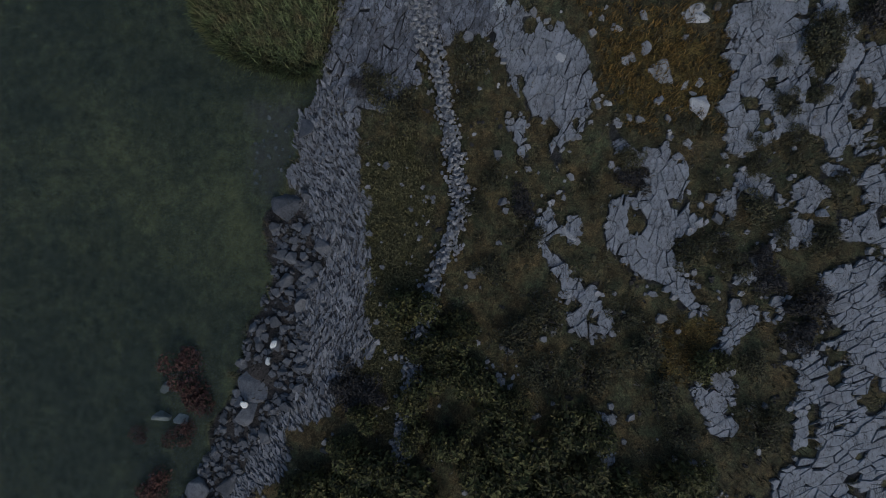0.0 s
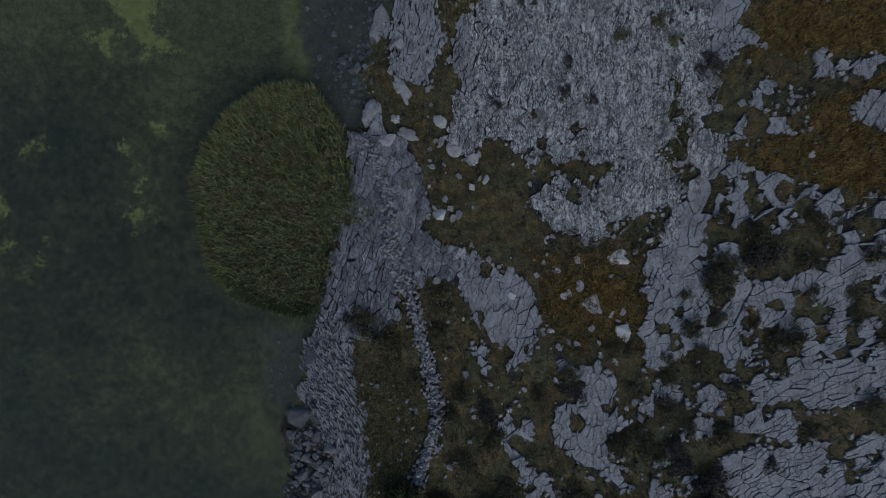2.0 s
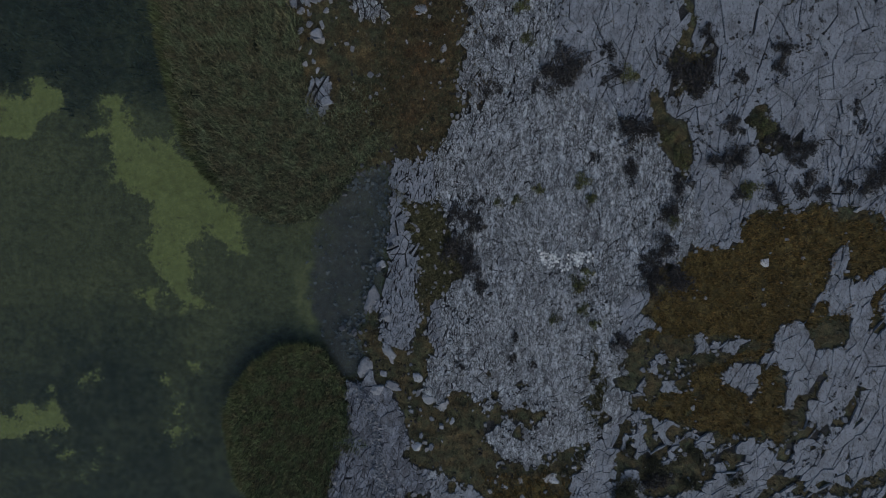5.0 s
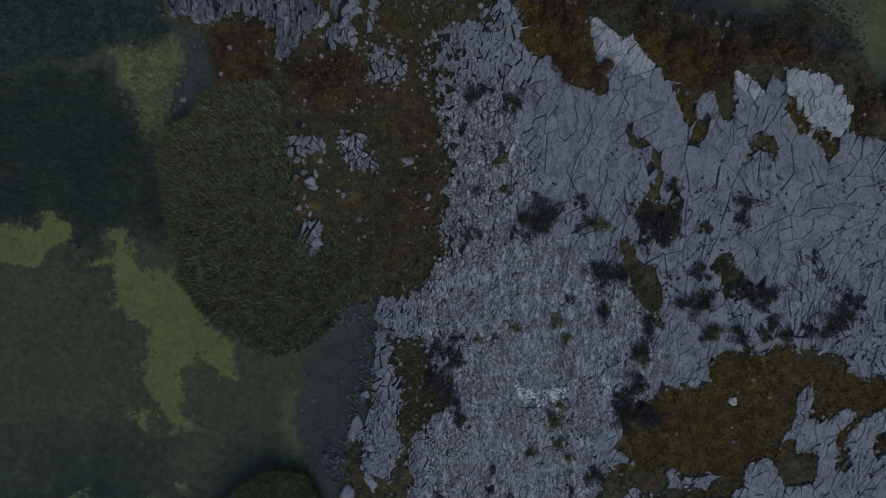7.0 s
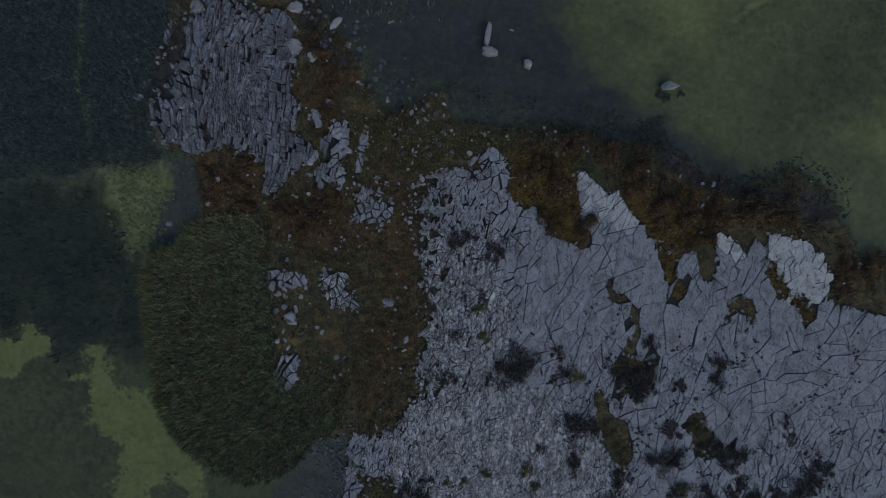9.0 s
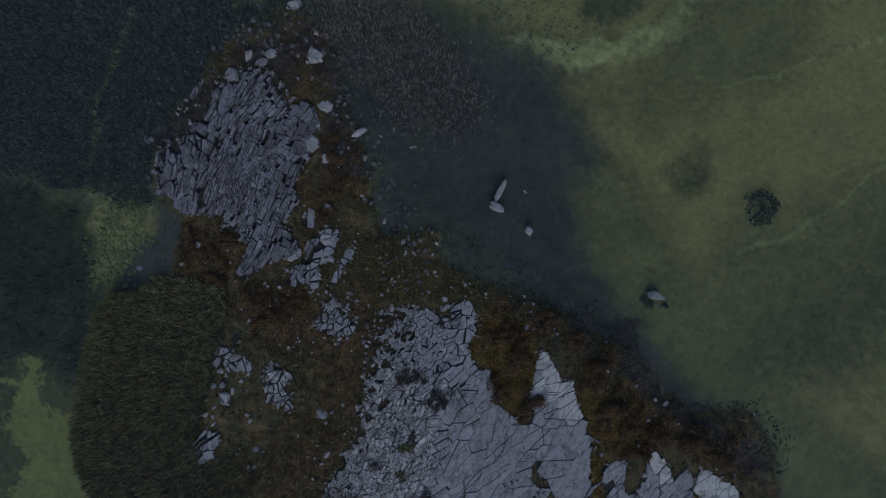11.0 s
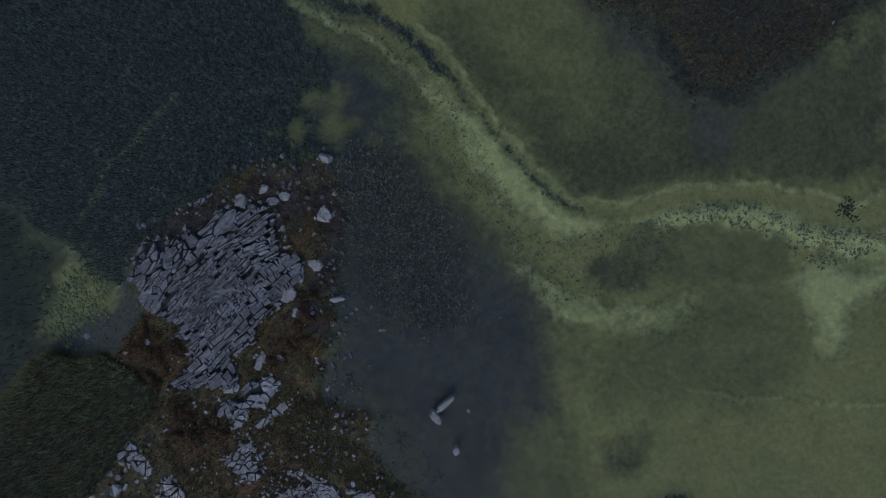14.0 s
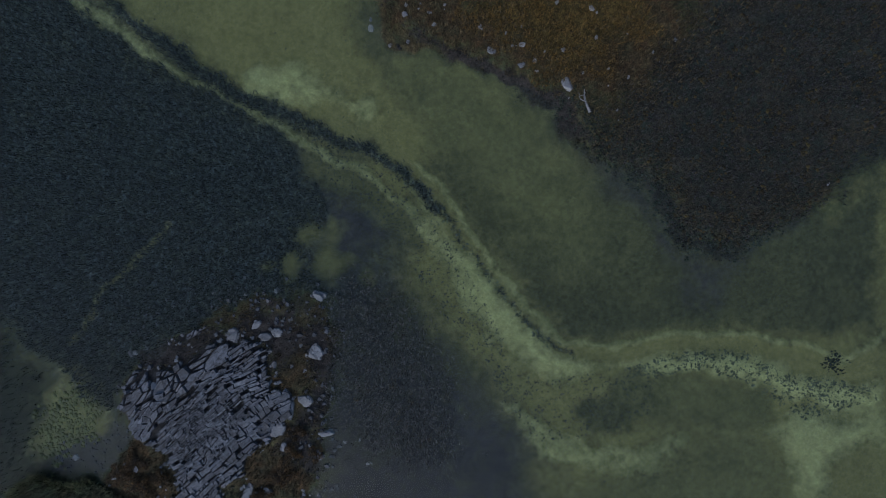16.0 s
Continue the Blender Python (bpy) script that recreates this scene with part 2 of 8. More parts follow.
zone('mud', [(-5.4, 79.7), (-2.4, 79.3), (0.8, 79.6), (4.1, 80.4), (6.4, 79.7), (8.8, 78.0), (9.8, 79.1), (8.7, 81.5), (5.9, 81.2), (-0.2, 80.1)], 3, 1)
zone('ooze', [(13.9, 64.1), (15.3, 69.2), (19.0, 73.9), (22.3, 73.9), (22.9, 69.3), (19.3, 66.2), (15.9, 62.4)], 5, 1)
zone('ooze', [(9.9, 70.6), (11.4, 73.2), (14.8, 75.9), (16.6, 76.7), (17.7, 75.2), (14.7, 72.1), (13.0, 70.6), (10.9, 67.7), (9.1, 66.9)], 1.8, 1.6)
zone('bed', [(9.2, 67.3), (9.7, 68.8), (11.2, 70.9), (12.1, 70.7), (11.7, 68.4), (10.6, 67.4)], 1.5, 1.6)
zone('ooze', [(15.7, 75.5), (17.0, 76.3), (18.1, 75.8), (16.9, 74.9)], 1.2, 1.6)
zone('pale', [(8.6, 71.4), (10.4, 74.1), (13.0, 77.1), (15.0, 78.1), (17.8, 79.5), (21.8, 82.5), (22.8, 81.7), (20.8, 79.1), (17.9, 78.0), (15.4, 76.8), (13.1, 75.5), (10.8, 72.7)], 0.9, 1.2)
zone('pale', [(6.3, 64.5), (9.0, 64.9), (11.6, 66.5), (14.2, 68.0), (14.8, 69.0), (15.9, 71.4), (15.4, 67.9), (14.2, 67.0), (11.6, 65.5), (8.9, 64.0)], 1.8, 1.2)
zone('pale', [(19.3, 75.7), (20.2, 77.7), (22.4, 79.7), (23.4, 81.7), (24.9, 80.4), (23.6, 77.7), (23.9, 76.1), (25.2, 74.8), (24.3, 73.8), (22.8, 75.0), (20.9, 75.7)], 1.6, 1)
zone('pale', [(-20.8, 67.8), (-19.2, 70.2), (-17.3, 70.2), (-16.3, 70.7), (-16.0, 70.0), (-17.2, 69.1), (-18.1, 68.0), (-19.6, 67.1)], 1.6, 1.4)
zone('pale', [(-15.3, 70.6), (-14.2, 71.9), (-13.6, 71.6), (-14.7, 70.4)], 1.2, 1.4)
zone('pale', [(-7.9, 69.8), (-4.1, 69.1), (-1.9, 69.5), (1.0, 69.1), (4.1, 69.1), (6.5, 69.8), (8.8, 72.1), (8.1, 70.3), (7.0, 67.9), (4.5, 67.2), (1.9, 67.2), (-0.8, 67.3), (-3.6, 68.1)], 1.6, 1)
zone('bed', [(18.5, 60.2), (19.8, 61.5), (21.1, 60.2), (20.2, 58.9)], 2.4, 1)
zone('mud', [(-18.4, 75.4), (-16.0, 75.9), (-12.6, 77.4), (-9.4, 79.2), (-6.9, 80.7), (-4.7, 80.5), (-1.2, 81.1), (1.6, 80.9), (4.1, 81.4), (6.1, 80.5), (8.1, 81.5), (9.0, 79.3), (6.4, 78.2), (1.7, 79.8), (-1.0, 78.0), (-4.5, 78.7), (-7.3, 79.1), (-11.1, 77.0), (-14.9, 74.3), (-17.0, 73.7)], 1.6, 1)
zone('mud', [(-17.6, 77.1), (-14.2, 77.1), (-10.8, 78.6), (-7.6, 80.4), (-5.2, 80.4), (-3.0, 80.7), (-0.2, 81.5), (2.5, 81.3), (6.1, 80.4), (8.1, 81.9), (8.3, 84.2), (9.2, 87.6), (8.6, 90.0), (8.3, 91.2), (8.8, 90.7), (9.7, 88.6), (9.5, 83.9), (8.9, 80.7), (6.6, 78.5), (3.3, 79.1), (0.8, 79.6), (-1.9, 78.8), (-5.2, 78.5), (-7.1, 78.5), (-10.8, 77.2), (-14.7, 75.6), (-18.3, 76.3)], 1.4, 1.2)
zone('ooze', [(-10.4, 74.3), (-6.9, 75.9), (-4.4, 77.4), (1.7, 77.5), (3.8, 76.5), (1.8, 73.5), (-2.6, 72.7), (-6.9, 72.9)], 5, 1)
zone('ooze', [(-13.8, 74.7), (-10.6, 78.0), (-6.4, 78.8), (-1.6, 78.1), (-5.4, 75.3), (-10.1, 74.0)], 4, 1.2)
zone('weed', [(-24.6, 64.4), (-19.9, 65.7), (-16.2, 67.0), (-13.2, 67.5), (-10.2, 67.5), (-8.1, 65.5), (-8.6, 62.4), (-10.9, 59.5), (-17.8, 57.2)], 4.5, 1.6)
zone('mud', [(-14.9, 66.7), (-12.2, 67.5), (-8.9, 67.8), (-6.5, 67.2), (-6.3, 64.2), (-9.4, 61.1), (-11.7, 64.4)], 3.5, 1.6)
zone('ooze', [(-14.9, 67.2), (-13.4, 68.2), (-10.7, 68.5), (-7.9, 68.8), (-6.2, 67.9), (-8.1, 67.5), (-10.5, 67.4), (-12.8, 66.1)], 2.2, 1.6)
zone('ooze', [(-10.0, 61.5), (-10.5, 61.7), (-11.1, 61.5), (-11.3, 60.9), (-11.1, 60.3), (-10.5, 60.0), (-9.9, 60.3), (-9.7, 60.9)], 1.0, 0.9)
zone('ooze', [(-8.1, 63.6), (-8.9, 64.0), (-9.6, 63.7), (-9.8, 63.0), (-9.5, 62.3), (-8.7, 61.9), (-8.0, 62.1), (-7.8, 62.8)], 1.0, 0.9)
zone('ooze', [(-11.0, 63.3), (-11.5, 63.5), (-11.9, 63.4), (-12.1, 62.9), (-11.8, 62.5), (-11.4, 62.2), (-10.9, 62.4), (-10.8, 62.8)], 1.0, 0.9)
zone('ooze', [(-9.9, 64.8), (-10.3, 65.1), (-10.7, 65.0), (-10.7, 64.7), (-10.4, 64.2), (-10.0, 63.9), (-9.6, 64.0), (-9.6, 64.3)], 1.0, 0.9)
zone('ooze', [(-11.4, 60.2), (-11.7, 60.3), (-12.1, 60.1), (-12.2, 59.8), (-12.1, 59.4), (-11.8, 59.3), (-11.4, 59.4), (-11.2, 59.8)], 1.0, 0.9)
zone('ooze', [(-10.4, 63.7), (-10.7, 63.9), (-10.9, 63.7), (-11.0, 63.5), (-10.9, 63.2), (-10.7, 63.1), (-10.4, 63.2), (-10.3, 63.5)], 1.0, 0.9)
zone('ooze', [(-6.4, 64.0), (-6.6, 64.1), (-6.8, 64.0), (-6.9, 63.8), (-6.8, 63.6), (-6.6, 63.5), (-6.4, 63.6), (-6.3, 63.8)], 1.0, 0.9)
zone('bed', [(25.6, 59.8), (25.4, 60.5), (24.7, 60.7), (24.0, 60.5), (23.8, 59.8), (24.0, 59.1), (24.7, 58.9), (25.4, 59.1)], 1.6, 0.8)
zone('bed', [(-18.4, 2.7), (-14.0, 3.7), (-9.8, 2.9), (-8.5, 1.1), (-9.3, -1.4), (-11.2, -2.9), (-14.6, -0.9)], 7, 1.8)
zone('deep', [(-21.7, 2.2), (-17.2, 1.7), (-10.1, 0.0), (-8.8, -1.7), (-9.3, -4.7), (-22.4, -4.4)], 5, 1.4)
zone('ooze', [(23.6, 56.0), (27.8, 60.8), (32.8, 64.3), (38.5, 55.6), (26.5, 48.1), (23.6, 52.6)], 5, 1.4)
zone('bed', [(28.3, 55.5), (34.8, 61.3), (38.5, 55.6), (28.7, 49.5)], 9, 1.6)
zone('peat', [(-17.6, 77.1), (-14.2, 77.1), (-10.8, 78.6), (-7.6, 80.4), (-5.2, 80.4), (-3.0, 80.7), (-0.2, 81.5), (2.5, 81.3), (6.1, 80.4), (8.1, 81.9), (8.3, 84.2), (9.2, 87.6), (8.6, 90.0), (8.6, 90.9), (9.4, 89.3), (9.3, 84.2), (8.5, 81.1), (6.5, 79.1), (3.3, 79.6), (0.3, 80.1), (-2.6, 79.4), (-5.2, 79.2), (-7.8, 79.0), (-11.2, 77.5), (-14.8, 76.2), (-18.0, 76.7)], 1.0, 1.0)
zone('ooze', [(-17.5, 74.4), (-14.1, 76.9), (-8.9, 78.7), (-5.7, 78.6), (-6.9, 75.8), (-11.9, 74.8), (-14.8, 74.2)], 4, 1.4)
zone('shingle', [(-4.0, 10.0), (-1.1, 9.9), (-1.3, 9.0), (-1.9, 7.9), (-3.0, 6.6), (-3.5, 5.4), (-3.3, 3.2), (-3.0, 1.0), (-2.7, -0.6), (-2.8, -2.4), (-3.0, -4.4), (-3.9, -4.7), (-4.4, -5.8), (-5.3, -7.1), (-6.7, -8.8), (-7.8, -11.3), (-13.2, -12.8), (-10.2, -9.5), (-9.3, -8.1), (-9.0, -7.2), (-8.1, -5.6), (-8.3, -4.7), (-7.6, -3.3), (-7.1, -1.8), (-6.7, -0.6), (-6.7, 0.7), (-6.5, 1.6), (-5.8, 2.5), (-5.8, 3.4), (-5.7, 4.6), (-5.2, 6.4), (-4.9, 7.5), (-4.2, 9.5)], 0.35, 1)
zone('limestone', [(-2.8, 15.7), (-1.2, 16.2), (0.0, 15.2), (1.1, 12.3), (0.7, 10.7), (-1.0, 8.8), (-0.5, 6.8), (-2.2, 5.5), (-4.1, 6.2), (-4.6, 7.6), (-3.4, 11.5)], 0.35, 1)
zone('limestone', [(0.8, 29.4), (3.5, 29.5), (3.4, 26.9), (2.1, 24.3), (1.9, 21.6), (2.1, 18.9), (1.1, 17.4), (-0.1, 18.3), (-0.9, 20.5), (0.2, 23.2)], 0.35, 1)
# shore cobbles: the darkest land colour paints the shade of gaps between stones
zone('peat', [(-12.5, -12.8), (-10.2, -9.5), (-9.3, -8.1), (-9.0, -7.2), (-8.1, -5.6), (-8.3, -4.7), (-7.6, -3.3), (-7.1, -1.8), (-6.7, -0.6), (-6.7, 0.7), (-6.5, 1.6), (-5.8, 2.5), (-5.2, 2.5), (-5.1, 1.0), (-4.6, -0.6), (-5.3, -2.2), (-5.1, -4.0), (-5.3, -5.8), (-6.7, -7.2), (-7.8, -8.8), (-9.4, -11.8)], 0.5, 1)
zone('limestone', [(0.2, 23.3), (0.1, 24.5), (0.8, 25.3), (1.4, 24.6), (1.7, 23.2), (1.6, 21.2), (0.9, 21.3), (0.6, 22.5)], 0.25, 0.5)
zone('olive', [(1.9, 26.7), (3.4, 26.9), (4.6, 25.7), (4.7, 22.4), (3.4, 21.2), (2.5, 20.1), (1.9, 21.6)], 1.0, 1.9)
zone('olive', [(-3.0, 3.6), (-1.0, 4.7), (-0.3, 2.5), (-0.8, -1.3), (-1.2, -4.4), (-2.1, -7.1), (-3.0, -5.8), (-2.8, -2.6), (-2.7, -0.2)], 0.8, 1)
zone('limestone', [(13.3, -6.3), (15.0, -5.8), (19.4, -5.3), (19.4, -11.6), (11.9, -11.9), (13.1, -8.2)], 0.35, 1)
zone('limestone', [(3.3, 30.1), (17.0, 29.2), (16.7, 25.5), (16.1, 22.0), (14.6, 20.9), (13.1, 20.7), (12.8, 17.7), (12.1, 14.6), (12.4, 12.7), (11.1, 11.5), (9.2, 10.0), (7.3, 10.4), (5.5, 11.8), (5.6, 13.1), (5.0, 14.7), (3.2, 15.4), (3.0, 17.6), (2.4, 18.2), (3.4, 21.2), (5.0, 22.4), (4.8, 24.7), (3.4, 26.9)], 0.35, 1)
zone('limestone', [(3.6, 42.9), (4.8, 39.7), (5.1, 36.2), (4.7, 32.7), (4.4, 30.5), (2.8, 29.5), (3.3, 26.3), (4.5, 24.1), (4.8, 22.0), (3.3, 19.1), (1.8, 14.8), (12.2, 14.6), (12.6, 19.0), (15.5, 19.6), (16.2, 22.1), (18.7, 22.1), (20.5, 23.1), (22.3, 25.2), (28.0, 25.5), (32.5, 24.4), (40.8, 23.1), (44.3, 34.4), (32.5, 37.5), (29.8, 38.7), (30.1, 41.7), (26.6, 43.0), (26.4, 40.4), (23.5, 42.5), (24.1, 39.4), (21.3, 39.8), (19.6, 41.2), (18.2, 43.3), (15.8, 45.1), (14.4, 45.8), (15.4, 41.3), (12.2, 42.4), (11.9, 43.8), (9.8, 44.5), (6.3, 45.6), (3.8, 44.6)], 0.35, 0.6)
zone('limestone', [(-11.1, 54.9), (-9.1, 56.0), (-5.5, 55.8), (-3.7, 54.4), (-3.1, 52.0), (-3.2, 49.8), (-3.6, 48.0), (-2.1, 47.5), (-2.2, 46.1), (-3.9, 45.1), (-4.9, 42.8), (-5.6, 44.5), (-5.9, 46.9), (-7.7, 47.0), (-10.1, 46.4), (-11.7, 47.1), (-12.4, 48.7), (-12.4, 50.8), (-12.2, 53.0)], 0.35, 1)
zone('limestone', [(-2.0, 44.7), (-0.9, 48.8), (0.1, 48.6), (0.2, 46.8), (-0.2, 44.6)], 0.35, 1)
zone('limestone', [(-1.2, 39.6), (0.4, 39.4), (0.3, 37.0), (-1.3, 37.3)], 0.5, 1)
zone('limestone', [(-4.2, 33.9), (-2.7, 33.8), (-3.0, 31.4), (-4.3, 31.6)], 0.3, 1)
zone('limestone', [(-0.2, 44.6), (2.5, 45.4), (3.3, 43.0), (0.5, 42.4)], 0.7, 1)
zone('heath', [(26.8, 18.3), (29.5, 16.8), (31.0, 14.0), (29.1, 12.3), (27.1, 11.3), (25.4, 9.6), (27.6, 14.1)], 0.6, 1.6)
zone('heath', [(16.3, 31.4), (18.4, 28.9), (18.8, 26.7), (17.0, 28.2), (16.1, 30.3)], 0.4, 1)
zone('heath', [(17.4, 34.6), (19.5, 34.9), (19.5, 32.4), (17.7, 32.4)], 0.8, 1)
zone('heath', [(22.7, 31.3), (23.4, 29.5), (25.5, 29.1), (23.0, 28.8)], 0.6, 1)
zone('orange', [(20.8, 23.5), (22.0, 24.9), (26.2, 25.0), (34.2, 24.2), (34.5, 18.7), (26.4, 18.5), (22.9, 17.5), (19.4, 17.7), (18.5, 18.3), (16.1, 17.5), (16.4, 20.2), (18.2, 22.8)], 0.6, 1)
zone('orange', [(15.4, 13.2), (18.5, 15.3), (20.3, 16.1), (24.4, 17.4), (23.9, 15.0), (24.5, 12.8), (23.6, 11.0), (19.4, 11.5), (17.3, 12.2)], 0.5, 1)
zone('heath', [(3.6, 9.3), (11.1, 9.5), (11.1, 7.8), (10.0, 6.8), (9.2, 5.5), (10.7, 4.8), (9.2, 4.0), (7.3, 4.6), (6.2, 5.7), (5.8, 6.8), (4.7, 8.2)], 0.6, 1)
zone('orange', [(6.2, 8.6), (9.2, 9.1), (11.0, 7.1), (10.3, 5.1), (7.8, 4.7), (6.4, 6.3)], 2.0, 1.6)
zone('orange', [(8.6, -2.7), (10.4, -2.9), (10.4, -4.9), (8.8, -4.5)], 0.8, 1)
zone('orange', [(26.7, 7.7), (28.9, 3.7), (24.7, 1.2), (21.6, 2.0), (23.4, 3.9), (25.9, 4.8)], 0.5, 1)
zone('limestone', [(14.5, 12.7), (19.4, 11.5), (23.6, 11.0), (25.1, 10.9), (30.5, 10.1), (36.5, 9.2), (36.7, 4.1), (28.8, 7.6), (26.6, 8.0), (25.9, 5.2), (23.4, 4.3), (21.6, 2.3), (18.5, 2.1), (15.7, 2.9), (15.1, 6.2), (13.9, 8.5)], 0.4, 1)
zone('heath', [(13.3, 9.2), (13.8, 7.5), (14.6, 6.0), (15.4, 5.9), (15.2, 8.3), (14.4, 8.9)], 0.4, 1.3)
zone('heath', [(15.5, 10.0), (17.1, 9.6), (19.6, 8.3), (19.1, 7.8), (17.1, 8.2), (15.8, 8.8)], 0.4, 1.3)
zone('heath', [(16.6, 5.6), (17.7, 5.3), (18.2, 4.4), (17.4, 3.5), (16.5, 4.4)], 0.4, 1.3)
zone('heath', [(20.2, 10.3), (21.8, 9.1), (21.5, 6.8), (20.7, 5.1), (20.2, 5.7), (20.4, 7.4), (19.9, 9.2)], 0.4, 1.3)
zone('limestone', [(-2.9, 16.0), (-1.0, 15.1), (0.1, 14.3), (0.9, 13.1), (0.6, 11.9), (-0.6, 11.2), (-2.3, 11.3), (-3.0, 13.0)], 0.3, 0.7)
zone('limestone', [(-3.6, 11.1), (-0.6, 10.9), (2.1, 10.3), (3.0, 9.3), (3.7, 8.3), (4.7, 8.3), (5.7, 7.0), (6.0, 5.8), (5.4, 4.6), (4.3, 4.9), (3.6, 5.9), (3.2, 7.4), (2.5, 8.4), (1.0, 8.7), (0.5, 7.7), (-0.2, 8.5), (-1.5, 8.3), (-2.7, 7.8), (-3.8, 5.1)], 0.3, 0.7)
zone('limestone', [(12.6, 14.6), (14.4, 14.7), (14.5, 13.3), (13.2, 12.4), (12.6, 13.4)], 0.3, 0.7)
zone('limestone', [(15.0, 13.7), (15.5, 14.9), (16.0, 15.8), (17.8, 16.1), (17.3, 14.4), (16.2, 13.9)], 0.3, 0.7)
zone('limestone', [(13.2, 12.4), (16.0, 12.7), (17.7, 11.7), (17.8, 10.3), (16.4, 9.9), (15.2, 9.5), (13.9, 9.3), (13.1, 8.2), (12.0, 7.7), (10.9, 8.3), (11.0, 9.2), (12.3, 9.9), (13.2, 10.5)], 0.3, 0.7)
zone('limestone', [(15.2, 7.6), (17.7, 8.0), (29.6, 8.0), (29.6, 4.1), (17.2, 4.7), (15.6, 4.5), (13.8, 4.5), (13.1, 4.8), (14.9, 5.9), (15.2, 6.7)], 0.3, 0.7)
zone('limestone', [(16.3, 4.5), (19.2, 4.7), (29.6, 4.5), (29.6, 1.8), (18.5, 1.3), (17.6, 1.6), (16.5, 1.4), (15.8, 2.4), (14.4, 2.8), (14.1, 3.4), (15.8, 3.8)], 0.3, 0.7)
zone('limestone', [(18.5, -0.3), (29.6, -0.0), (29.6, -6.5), (19.7, -6.0), (18.2, -4.1), (18.9, -2.2), (18.2, -1.2)], 0.3, 0.7)
zone('limestone', [(2.2, 14.9), (2.9, 15.1), (3.4, 13.9), (2.9, 13.8)], 0.3, 0.7)
zone('limestone', [(12.5, 20.1), (13.4, 20.7), (15.5, 20.9), (15.2, 19.4), (16.7, 18.1), (15.5, 17.9), (14.3, 16.7), (14.7, 14.5), (14.2, 13.0), (16.1, 12.9), (17.9, 12.2), (18.5, 10.6), (16.3, 10.0), (14.5, 11.4), (13.0, 12.7), (12.4, 15.3), (12.8, 17.7)], 0.3, 0.7)
zone('limestone', [(18.0, 25.2), (21.4, 25.8), (21.1, 23.2), (19.9, 22.7), (18.8, 23.1), (17.6, 24.3)], 0.3, 0.7)
zone('limestone', [(15.8, 17.6), (16.2, 16.6), (17.3, 16.6), (18.8, 16.5), (18.8, 15.7), (17.9, 15.0), (16.4, 14.3), (15.1, 13.7), (15.3, 15.1), (16.7, 15.7), (15.9, 16.0)], 0.3, 0.7)
zone('limestone', [(18.5, 18.3), (19.4, 17.2), (20.3, 17.3), (22.0, 17.7), (22.3, 17.4), (20.9, 16.7), (18.8, 16.8)], 0.3, 0.7)
zone('limestone', [(20.1, 15.5), (20.9, 15.9), (23.0, 16.3), (23.2, 17.2), (23.7, 18.1), (25.0, 18.6), (25.9, 16.4), (28.5, 17.5), (33.1, 18.5), (33.5, 9.3), (25.1, 10.9), (24.5, 13.5), (24.4, 15.6), (23.8, 16.2), (22.7, 15.1), (22.9, 13.6), (22.1, 13.7), (21.5, 14.5), (20.3, 14.6)], 0.3, 0.7)
zone('limestone', [(25.4, 19.3), (26.3, 20.0), (28.4, 20.5), (28.4, 19.9), (26.1, 19.3)], 0.3, 0.7)
zone('limestone', [(0.3, 10.1), (2.7, 10.0), (3.4, 9.1), (4.6, 8.4), (5.3, 7.5), (5.8, 6.6), (5.6, 6.0), (5.4, 4.7), (4.7, 3.5), (4.5, 3.1), (4.3, 3.8), (4.6, 5.1), (3.9, 5.2), (3.6, 6.4), (3.1, 6.9), (2.9, 6.0), (2.6, 6.9), (2.3, 8.0), (1.6, 8.7), (0.5, 8.9)], 0.3, 0.55)
zone('limestone', [(3.0, 5.2), (3.6, 5.1), (3.5, 4.0), (3.2, 3.2), (2.9, 3.4)], 0.3, 0.55)
zone('limestone', [(6.6, 5.3), (7.0, 4.2), (7.4, 3.8), (8.3, 3.7), (8.8, 4.1), (8.9, 3.4), (9.6, 3.1), (9.7, 2.5), (9.5, 2.0), (10.0, 1.6), (10.2, 0.9), (9.4, 0.6), (9.1, 0.3), (9.1, -0.8), (9.6, -1.6), (9.9, -2.7), (9.3, -2.1), (9.0, -1.2), (7.7, -1.0), (7.1, -0.8), (6.4, -0.2), (6.2, 0.3), (6.5, 1.6), (7.0, 2.0), (7.1, 1.6), (7.7, 2.3), (8.0, 2.9), (7.5, 3.3), (6.7, 3.3), (6.5, 4.4)], 0.3, 0.55)
zone('limestone', [(3.7, 1.5), (4.4, 1.8), (4.5, 1.0), (4.1, 0.1), (3.7, 0.3)], 0.3, 0.55)
zone('limestone', [(4.7, 1.1), (5.4, 1.7), (5.6, 1.0), (4.9, 0.4)], 0.3, 0.55)
zone('limestone', [(4.0, -0.0), (4.7, -0.1), (5.1, -0.8), (5.7, -1.2), (6.2, -1.3), (6.6, -2.1), (7.2, -3.0), (6.8, -3.2), (6.2, -3.0), (5.8, -3.4), (5.3, -3.2), (5.0, -2.5), (5.6, -1.9), (4.9, -1.2), (4.2, -0.8)], 0.3, 0.55)
zone('limestone', [(11.0, 10.0), (13.3, 9.9), (13.8, 9.0), (13.1, 8.2), (13.5, 7.8), (13.8, 6.9), (13.1, 6.7), (12.3, 6.9), (11.9, 6.3), (11.5, 5.5), (11.1, 5.2), (10.4, 5.3), (10.7, 5.9), (11.1, 6.3), (11.0, 8.3)], 0.3, 0.55)
